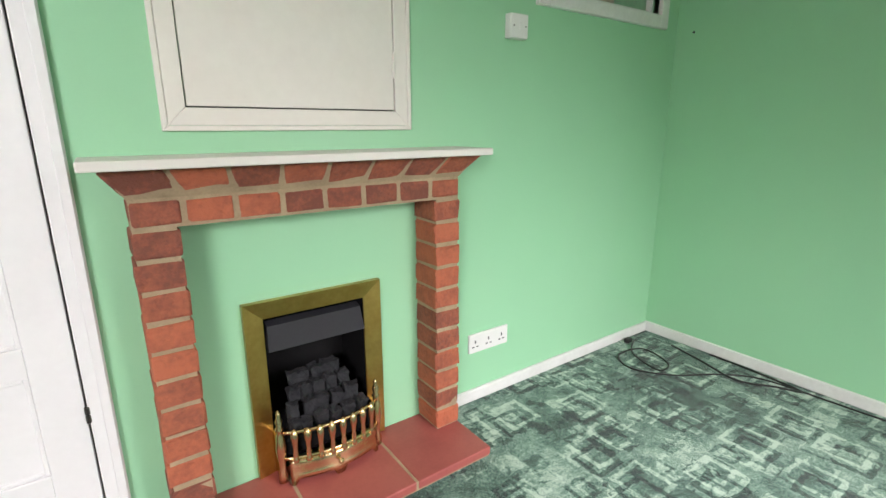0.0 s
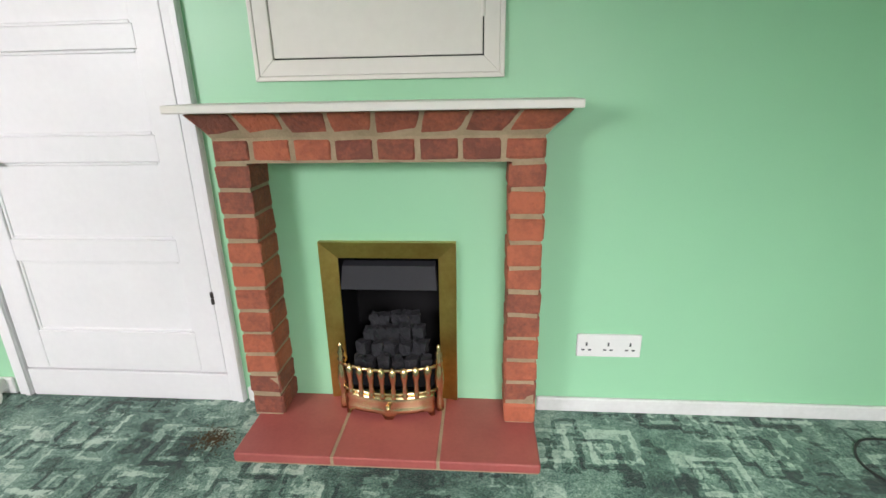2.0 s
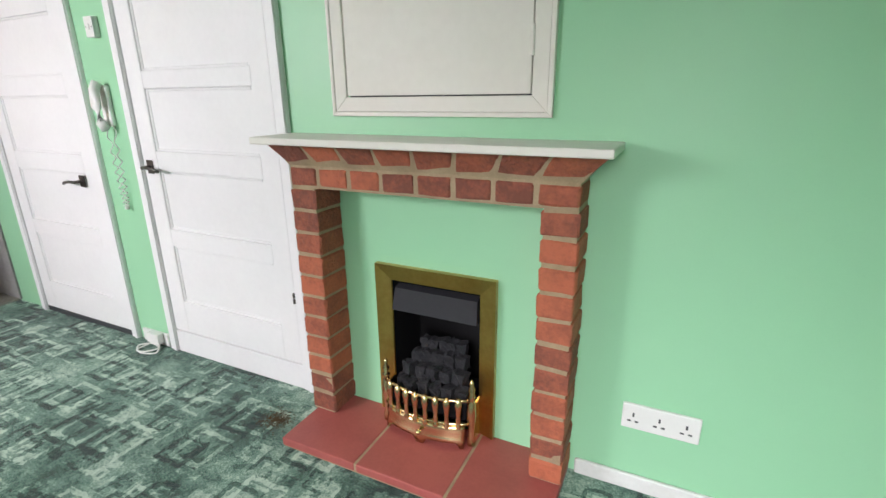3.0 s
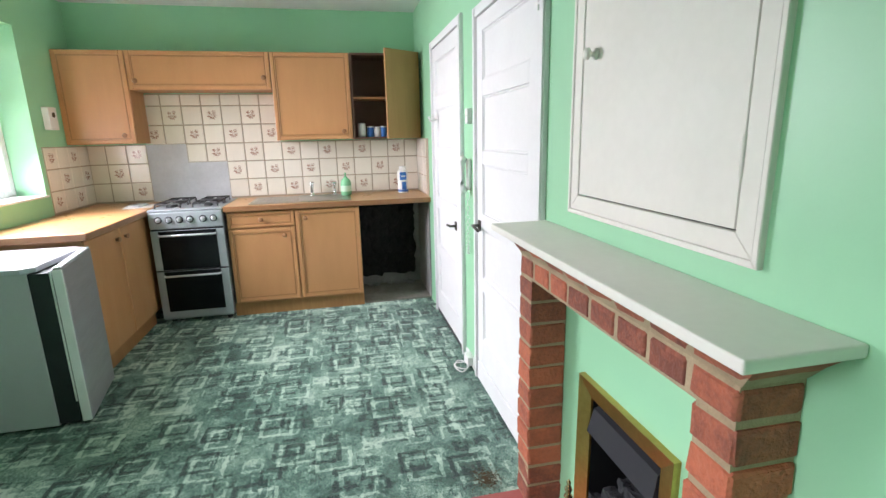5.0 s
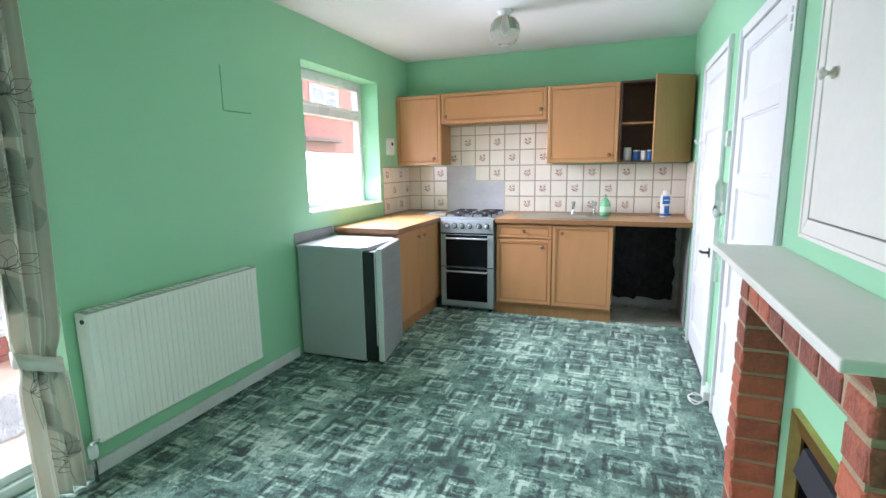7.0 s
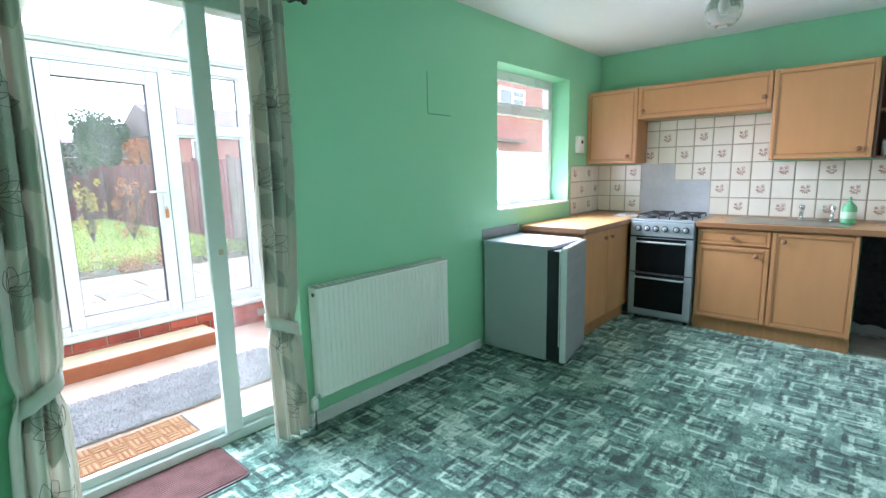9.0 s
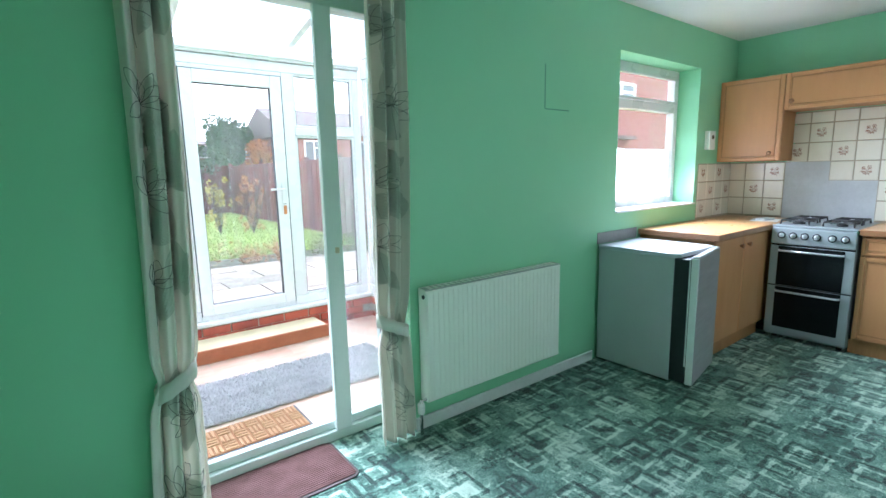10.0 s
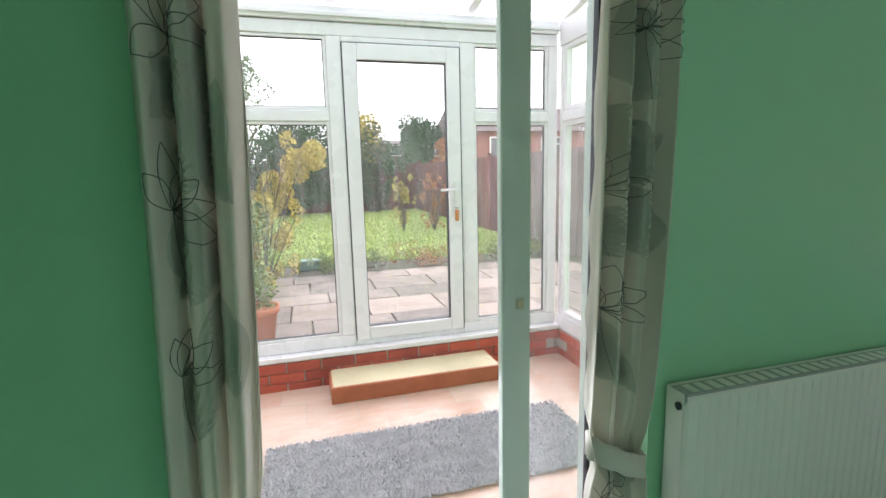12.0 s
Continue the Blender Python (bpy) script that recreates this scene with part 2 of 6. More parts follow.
CHROME = plain("chrome", (0.78, 0.79, 0.80), (0.70, 0.71, 0.72), rough=0.12, metal=1.0, scale=5, bump=0)
STEEL = plain("brushed_steel_sink", (0.48, 0.47, 0.45), (0.40, 0.39, 0.37), rough=0.3, metal=1.0, scale=8, fine=120, bump=0.05)
DARKMETAL = plain("dull_dark_metal", (0.14, 0.13, 0.12), (0.08, 0.075, 0.07), rough=0.4, metal=0.9, scale=20, bump=0.1)
RADIATOR = plain("radiator_white_enamel", (0.85, 0.85, 0.78), (0.82, 0.82, 0.75), rough=0.32, scale=3, bump=0.02)
UPVC = plain("white_upvc", (0.82, 0.78, 0.795), (0.79, 0.75, 0.765), rough=0.28, scale=3, bump=0.02)
PLASTIC = plain("white_plastic", (0.80, 0.80, 0.78), (0.75, 0.75, 0.73), rough=0.35, scale=5, bump=0.02)
DOORFRAME = plain("aluminium_door_frame_white", (0.66, 0.74, 0.70), (0.60, 0.68, 0.64), rough=0.35, scale=4, bump=0.03)
GASKET = plain("dark_gasket", (0.04, 0.045, 0.05), (0.06, 0.065, 0.07), rough=0.6, bump=0.1)
CABLE = plain("black_cable", (0.015, 0.015, 0.015), (0.03, 0.03, 0.03), rough=0.5, bump=0.05)
CLOTH = plain("cream_curtain_cotton", (0.87, 0.845, 0.77), (0.80, 0.775, 0.70), rough=0.9, scale=5, fine=420, bump=0.5, dist=0.001)
def let_light_through(m, share):
    """Thin cloth: some of the light that falls on its back shows in front."""
    nt = m.node_tree
    b = nt.nodes["Principled BSDF"]
    tr = node(nt, "ShaderNodeBsdfTranslucent")
    mix = nt.nodes.new("ShaderNodeMixShader")
    mix.inputs[0].default_value = share
    nt.links.new(b.inputs["Base Color"].links[0].from_socket, tr.inputs["Color"])
    nt.links.new(b.outputs[0], mix.inputs[1])
    nt.links.new(tr.outputs[0], mix.inputs[2])
    nt.links.new(mix.outputs[0], nt.nodes["Material Output"].inputs["Surface"])


let_light_through(CLOTH, 0.34)  # thin unlined cotton
CLOTH_LEAF = plain("grey_green_leaf_print", (0.60, 0.61, 0.54), (0.69, 0.685, 0.61), rough=0.9, scale=9, fine=420, bump=0.5)
let_light_through(CLOTH_LEAF, 0.34)
CLOTH_INK = plain("dark_outline_print", (0.10, 0.105, 0.095), (0.20, 0.205, 0.185), rough=0.9, scale=30, bump=0.2)
MAT_BROWN = plain("brown_ribbed_mat", (0.20, 0.10, 0.095), (0.13, 0.062, 0.058), rough=0.95, scale=14, fine=200, bump=0.8, dist=0.003)
MAT_EDGE = plain("dark_mat_edge", (0.075, 0.05, 0.05), (0.055, 0.038, 0.038), rough=0.8, bump=0.2)
COIR = plain("orange_coir", (0.60, 0.36, 0.20), (0.50, 0.28, 0.15), rough=0.95, scale=18, fine=220, bump=0.9, dist=0.004)
COIR_DARK = plain("brown_coir_groove", (0.44, 0.22, 0.11), (0.36, 0.17, 0.085), rough=0.95, scale=18, fine=220, bump=0.6)
MAT_GREY = plain("grey_mat_border", (0.20, 0.20, 0.21), (0.15, 0.15, 0.16), rough=0.9, bump=0.4)
RUG = plain("grey_shag_pile", (0.74, 0.71, 0.73), (0.50, 0.48, 0.50), rough=0.95, scale=16, fine=160, bump=0.8, dist=0.006)
STEPTOP = plain("cream_marbled_vinyl", (0.72, 0.64, 0.43), (0.60, 0.52, 0.33), rough=0.3, scale=4, fine=22, bump=0.03)
STEPFACE = plain("terracotta_step_paint", (0.46, 0.15, 0.07), (0.37, 0.11, 0.052), rough=0.35, scale=5, fine=40, bump=0.05)
CONSBRICK = plain("orange_red_facing_brick", (0.50, 0.10, 0.06), (0.30, 0.06, 0.045), rough=0.8, scale=9, fine=110, bump=0.5, dist=0.003, by_piece=0.6)
CONSMORTAR = plain("pale_grey_mortar", (0.48, 0.44, 0.39), (0.36, 0.33, 0.29), rough=0.95, bump=0.6)
SLAB = plain("weathered_paving_slab", (0.36, 0.30, 0.25), (0.17, 0.15, 0.125), rough=0.9, scale=4, fine=40, bump=0.6, dist=0.005, by_piece=0.5)
SOIL = plain("dark_soil_and_moss", (0.065, 0.055, 0.04), (0.055, 0.07, 0.03), rough=1.0, scale=3, fine=30, bump=0.8, dist=0.01)
LAWN = plain("lawn_ground", (0.23, 0.36, 0.06), (0.33, 0.40, 0.10), rough=1.0, scale=0.8, fine=25, bump=0.7, dist=0.02)
FENCE = plain("red_brown_fence_stain", (0.17, 0.055, 0.045), (0.10, 0.04, 0.035), rough=0.85, scale=4, fine=40, bump=0.4, by_piece=0.5)
FENCE_OLD = plain("grey_weathered_fence", (0.22, 0.175, 0.155), (0.145, 0.115, 0.105), rough=0.9, scale=4, fine=40, bump=0.4, by_piece=0.5)
TERRA = plain("terracotta_pot", (0.52, 0.19, 0.09), (0.42, 0.145, 0.07), rough=0.8, scale=8, bump=0.3)
BARK = plain("bark", (0.12, 0.08, 0.055), (0.065, 0.045, 0.03), rough=0.95, scale=12, bump=0.8, dist=0.01)
LEAF_DARK = foliage("dark_evergreen_leaf", (0.03, 0.075, 0.035), (0.09, 0.16, 0.07))
LEAF_MID = foliage("green_leaf", (0.07, 0.13, 0.03), (0.22, 0.30, 0.08))
LEAF_GOLD = foliage("yellowing_leaf", (0.30, 0.27, 0.05), (0.64, 0.54, 0.13))
LEAF_GRASS = foliage("lawn_grass", (0.18, 0.28, 0.055), (0.37, 0.42, 0.14))
LEAF_RUST = foliage("rusty_autumn_leaf", (0.30, 0.11, 0.06), (0.58, 0.28, 0.12))
LEAF_PALE = foliage("grey_green_far_leaf", (0.14, 0.17, 0.13), (0.26, 0.29, 0.22))
HOUSE_BRICK = brickwork("house_brick", (0.36, 0.115, 0.095), (0.29, 0.095, 0.08), (0.40, 0.33, 0.30))
HOUSE_BRICK_FAR = brickwork("far_house_brick", (0.36, 0.13, 0.10), (0.30, 0.10, 0.08), (0.36, 0.3, 0.27))
ROOF = plain("grey_brown_roof_tiles", (0.16, 0.12, 0.11), (0.10, 0.08, 0.075), rough=0.9, scale=3, fine=14, bump=0.6, dist=0.02)
PANE = glass("clear_glass")
PANE_DARK = plain("house_window_glass", (0.10, 0.12, 0.14), (0.20, 0.22, 0.24), rough=0.08, scale=0.7, bump=0)
BEIGE = plain("beige_room_paint", (0.66, 0.53, 0.44), (0.60, 0.47, 0.39), rough=0.8, bump=0.1)
RUST = plain("rust_brown_stain", (0.10, 0.055, 0.022), (0.06, 0.055, 0.03), rough=1.0, scale=30, bump=0.4)
GREENSOAP = plain("green_soap_plastic", (0.24, 0.60, 0.33), (0.19, 0.52, 0.27), rough=0.25, bump=0)
BLUE = plain("blue_print", (0.03, 0.16, 0.50), (0.025, 0.13, 0.42), rough=0.3, bump=0)


def film_material():
    m, nt, b = shader("white_net_film")
    tr = node(nt, "ShaderNodeBsdfTranslucent", Color=(0.9, 0.9, 0.92, 1))
    mix = nt.nodes.new("ShaderNodeMixShader")
    mix.inputs[0].default_value = 0.75
    b.inputs["Base Color"].default_value = (0.85, 0.85, 0.87, 1)
    nt.links.new(b.outputs[0], mix.inputs[1])
    nt.links.new(tr.outputs[0], mix.inputs[2])
    nt.links.new(mix.outputs[0], nt.nodes["Material Output"].inputs["Surface"])
    return m


FILM = film_material()


def vinyl_material():
    """Pinkish stone-look vinyl with a faint grid of tiles."""
    m, nt, b = shader("pink_stone_vinyl")
    p = place(nt)
    t = node(nt, "ShaderNodeTexBrick", Color1=(0.62, 0.44, 0.33, 1), Color2=(0.58, 0.315, 0.215, 1), Mortar=(0.50, 0.38, 0.31, 1), Scale=1.0)
    t.inputs["Mortar Size"].default_value = 0.004
    t.inputs["Brick Width"].default_value, t.inputs["Row Height"].default_value = 0.30, 0.30
    nt.links.new(p, t.inputs["Vector"])
    mix = node(nt, "ShaderNodeMixRGB", Color2=(0.70, 0.62, 0.55, 1))
    f = maths(nt, "MULTIPLY", noise_of(nt, 7, 5, 0.65, stretch=(1, 2.5, 1)), 1.2, True)
    nt.links.new(maths(nt, "SUBTRACT", f, 0.38, True), mix.inputs["Fac"])
    nt.links.new(t.outputs["Color"], mix.inputs["Color1"])
    nt.links.new(mix.outputs["Color"], b.inputs["Base Color"])
    b.inputs["Roughness"].default_value = 0.28
    return m


VINYL = vinyl_material()

# ---- helpers for meshes and things ----
OFFSET = {}


def thing(name, base, label, category, group="", kind=""):
    ob = new(name)
    ob.location = base
    ob.empty_display_size = 0.1
    OFFSET[ob.name] = Vector(base)
    return tagged(ob, label, category, group, kind)


def mesh_of(name, bm, material, smooth=False):
    bmesh.ops.recalc_face_normals(bm, faces=bm.faces)
    me = bpy.data.meshes.new(name)
    bm.to_mesh(me)
    bm.free()
    me.materials.append(material)
    if smooth:
        for f in me.polygons:
            f.use_smooth = True
    return me


def part(name, bm, material, parent, label="", smooth=False, kind=""):
    """One mesh object under a thing or a part; the bmesh is given in world places."""
    off = OFFSET[parent.name]
    bmesh.ops.translate(bm, verts=bm.verts, vec=-off)
    ob = new(name, mesh_of(name, bm, material, smooth))
    ob.parent = parent
    OFFSET[ob.name] = off
    return tagged(ob, label, kind=kind)


def solid(name, bm, material, label, category="", group="", kind="", smooth=False):
    """A top-level thing that is one mesh."""
    ob = new(name, mesh_of(name, bm, material, smooth))
    OFFSET[ob.name] = Vector((0, 0, 0))
    return tagged(ob, label, category, group, kind)


def B():
    return bmesh.new()


def box(bm, x0, x1, y0, y1, z0, z1, bevel=0.0, seg=1, turn=None):
    v = bmesh.ops.create_cube(bm, size=1.0)["verts"]
    bmesh.ops.scale(bm, verts=v, vec=(abs(x1 - x0), abs(y1 - y0), abs(z1 - z0)))
    bmesh.ops.translate(bm, verts=v, vec=((x0 + x1) / 2, (y0 + y1) / 2, (z0 + z1) / 2))
    if bevel:
        edges = list({e for w in v for e in w.link_edges})
        v = list({w for f in bmesh.ops.bevel(bm, geom=edges, offset=bevel, segments=seg, affect="EDGES", profile=0.5)["faces"] for w in f.verts} | {w for w in v if w.is_valid})
    if turn is not None:
        bmesh.ops.transform(bm, matrix=turn, verts=v)
    return bm


def about(x, y, deg, z=0.0):
    return Matrix.Translation((x, y, z)) @ Matrix.Rotation(radians(deg), 4, "Z") @ Matrix.Translation((-x, -y, -z))


def rod(bm, p0, p1, r, seg=12, r2=None):
    p0, p1 = Vector(p0), Vector(p1)
    d = p1 - p0
    m = Matrix.Translation((p0 + p1) / 2) @ d.to_track_quat("Z", "Y").to_matrix().to_4x4()
    bmesh.ops.create_cone(bm, cap_ends=True, segments=seg, radius1=r, radius2=r if r2 is None else r2, depth=d.length, matrix=m)
    return bm


def lathe(bm, profile, base, axis=(0, 0, 1), seg=20):
    """profile: (radius, height) pairs along the axis from base."""
    q = Vector(axis).to_track_quat("Z", "Y").to_matrix().to_4x4()
    m = Matrix.Translation(base) @ q
    rings = []
    for r, h in profile:
        rings.append([bm.verts.new(m @ Vector((max(r, 1e-4) * math.cos(2 * math.pi * i / seg), max(r, 1e-4) * math.sin(2 * math.pi * i / seg), h))) for i in range(seg)])
    for a, b in zip(rings, rings[1:]):
        for i in range(seg):
            bm.faces.new((a[i], a[(i + 1) % seg], b[(i + 1) % seg], b[i]))
    bm.faces.new(rings[0][::-1])
    bm.faces.new(rings[-1])
    return bm


def tube(bm, pts, r, seg=8):
    pts = [Vector(p) for p in pts]
    rings = []
    for i, p in enumerate(pts):
        d = (pts[min(i + 1, len(pts) - 1)] - pts[max(i - 1, 0)]).normalized()
        m = Matrix.Translation(p) @ d.to_track_quat("Z", "Y").to_matrix().to_4x4()
        rings.append([bm.verts.new(m @ Vector((r * math.cos(2 * math.pi * k / seg), r * math.sin(2 * math.pi * k / seg), 0))) for k in range(seg)])
    for a, b in zip(rings, rings[1:]):
        for k in range(seg):
            bm.faces.new((a[k], a[(k + 1) % seg], b[(k + 1) % seg], b[k]))
    bm.faces.new(rings[0][::-1])
    bm.faces.new(rings[-1])
    return bm


def holed(axis, near, far, u0, u1, z0, z1, holes):
    """A wall between two planes with openings (u0, u1, z0, z1) right through it. axis 'y': u runs along x."""
    bm = B()
    us = sorted({u0, u1, *[h[0] for h in holes], *[h[1] for h in holes]})
    zs = sorted({z0, z1, *[h[2] for h in holes], *[h[3] for h in holes]})

    def P(u, z, d):
        return bm.verts.new((u, d, z) if axis == "y" else (d, u, z))

    def full(i, j):
        if not (0 <= i < len(us) - 1 and 0 <= j < len(zs) - 1):
            return False
        u, z = (us[i] + us[i + 1]) / 2, (zs[j] + zs[j + 1]) / 2
        return not any(h[0] < u < h[1] and h[2] < z < h[3] for h in holes)

    for i in range(len(us) - 1):
        for j in range(len(zs) - 1):
            if not full(i, j):
                continue
            a, b, c, d = us[i], us[i + 1], zs[j], zs[j + 1]
            for e in (near, far):
                bm.faces.new([P(a, c, e), P(b, c, e), P(b, d, e), P(a, d, e)])
            for ok, q in ((full(i - 1, j), ((a, c), (a, d))), (full(i + 1, j), ((b, c), (b, d))), (full(i, j - 1), ((a, c), (b, c))), (full(i, j + 1), ((a, d), (b, d)))):
                if not ok:
                    (p, r), (s, t) = q
                    bm.faces.new([P(p, r, near), P(s, t, near), P(s, t, far), P(p, r, far)])
    bmesh.ops.remove_doubles(bm, verts=bm.verts, dist=1e-5)
    return bm


N, S, W, E, CEILING = 2.02, -0.757, -2.5, 3.02, 2.49

# ---- the room ----
wall_north = solid("wall_north", holed("y", N, N + 0.26, W - 0.2, E + 0.2, -0.1, 2.7, [(-0.43, 0.40, 0.0, 2.0), (-1.62, -0.79, 0.0, 2.04), (0.70, 1.36, 1.205, 2.10), (0.85, 1.21, 0.06, 0.59), (2.06, 2.84, 1.69, 2.20)]), WALL, "mint green painted plaster wall", kind="structure")
wall_south = solid("wall_south", holed("y", S - 0.27, S, W - 0.2, E + 0.2, -0.1, 3.3, [(-1.81, -0.64, 1.05, 2.18), (1.16, 2.275, -0.1, 2.235)]), WALL, "mint green painted plaster wall", kind="structure")
wall_west = solid("wall_west", holed("x", W - 0.2, W, S, N, -0.1, 2.7, []), WALL, "mint green painted plaster wall", kind="structure")
wall_east = solid("wall_east", holed("x", E, E + 0.2, S, N, -0.1, 2.7, []), WALL, "mint green painted plaster wall", kind="structure")
solid("ceiling", box(B(), W - 0.2, E + 0.2, S, N, CEILING, CEILING + 0.1), CEIL, "white painted ceiling", kind="structure")
solid("floor", box(B(), W - 0.2, E + 0.2, S - 0.2, N + 0.25, -0.06, 0.0), CARPET, "green carpet with worn outlined squares", kind="structure")


def skirting(x0, x1, y0, y1, h):
    bm = box(B(), x0, x1, y0, y1, 0.0, h, 0.004)
    return solid("baseboard", bm, SKIRT, "white painted skirting board", kind="structure")


skirting(1.55, E - 0.016, N - 0.016, N, 0.056)
skirting(0.462, 0.545, N - 0.016, N, 0.06)
skirting(E - 0.016, E, S, N, 0.058)
skirting(-0.40, 1.15, S, S + 0.016, 0.07)
skirting(2.36, E - 0.017, S, S + 0.016, 0.09)
skirting(-0.70, -0.50, N - 0.016, N, 0.07)


# ---- fireplace ----
def fireplace():
    f = thing("fireplace", (1.04, 1.95, 0.0), "red brick fireplace surround with white mantel shelf and quarry tile hearth", "fireplace")
    for x0, x1 in ((0.550, 0.646), (1.431, 1.523)):
        part("mortar", box(B(), x0, x1, 1.889, N, 0.034, 0.925), MORTAR, f, "sandy mortar joints")
    part("mortar", box(B(), 0.550, 1.523, 1.889, N, 0.925, 1.0), MORTAR, f, "sandy mortar joints")
    # the corbel course leans out towards the shelf
    bm = B()
    low = [(0.548, 1.888), (1.526, 1.888), (1.526, N), (0.548, N)]
    high = [(0.503, 1.849), (1.586, 1.849), (1.586, N), (0.503, N)]
    a = [bm.verts.new((x, y, 1.0)) for x, y in low]
    c = [bm.verts.new((x, y, 1.073)) for x, y in high]
    for i in range(4):
        bm.faces.new((a[i], a[(i + 1) % 4], c[(i + 1) % 4], c[i]))
    bm.faces.new(c)
    bm.faces.new(a[::-1])
    part("corbel_mortar", bm, MORTAR, f)
    rng = random.Random(4)

    def uneven(bm, amount):
        for v in bm.verts:
            v.co += Vector((rng.uniform(-1, 1), rng.uniform(-1, 1), rng.uniform(-1, 1))) * amount

    pitch = (0.925 - 0.036) / 11
    for side, (x0, x1) in enumerate(((0.543, 0.653), (1.424, 1.531))):
        for i in range(11):
            bm = box(B(), x0, x1, 1.885, N - 0.001, 0.036 + i * pitch + 0.0055, 0.036 + (i + 1) * pitch - 0.0055, 0.0075, 2)
            uneven(bm, 0.0024)
            j = rng.uniform(-0.002, 0.002)
            bmesh.ops.translate(bm, verts=bm.verts, vec=(j, rng.uniform(-0.003, 0.003), 0))
            part("brick", bm, BRICK, f)
    step = 0.988 / 8
    for i in range(8):
        bm = box(B(), 0.543 + i * step + 0.006, 0.543 + (i + 1) * step - 0.006, 1.885, N - 0.001, 0.932, 0.993, 0.0075, 2)
        uneven(bm, 0.002)
        part("brick", bm, BRICK, f)
    for i in range(8):
        s0, s1 = i / 8 + (0.0055 if i else 0), (i + 1) / 8 - (0.0055 if i < 7 else 0)
        bm = box(B(), 0, 1, 0, 1, 0, 1)
        for v in bm.verts:
            u, w, h = v.co
            lo, hi = 0.543 + 0.988 * (s0 + (s1 - s0) * u), 0.497 + 1.095 * (s0 + (s1 - s0) * u)
            y = (1.885 - 0.042 * h) if w < 0.5 else N - 0.001
            v.co = (lo + (hi - lo) * h, y, 1.008 + 0.062 * h)
        bmesh.ops.bevel(bm, geom=bm.edges[:], offset=0.006, segments=2, affect="EDGES", profile=0.5)
        uneven(bm, 0.0014)
        part("brick", bm, BRICK, f)
    part("mantel_shelf", box(B(), 0.465, 1.608, 1.802, N, 1.073, 1.096, 0.004, 2), CREAM, f, "white painted mantel shelf")
    # hearth of three tiles
    part("hearth_bed", box(B(), 0.566, 1.524, 1.693, N, 0.0, 0.0335), MORTAR, f)
    for x0, x1 in ((0.56, 0.876), (0.884, 1.212), (1.22, 1.53)):
        bm = box(B(), x0, x1, 1.69, N - 0.001, 0.004, 0.036, 0.005, 2)
        part("hearth_tile", bm, QUARRY, f, "red quarry hearth tile")
    return f


fireplace()


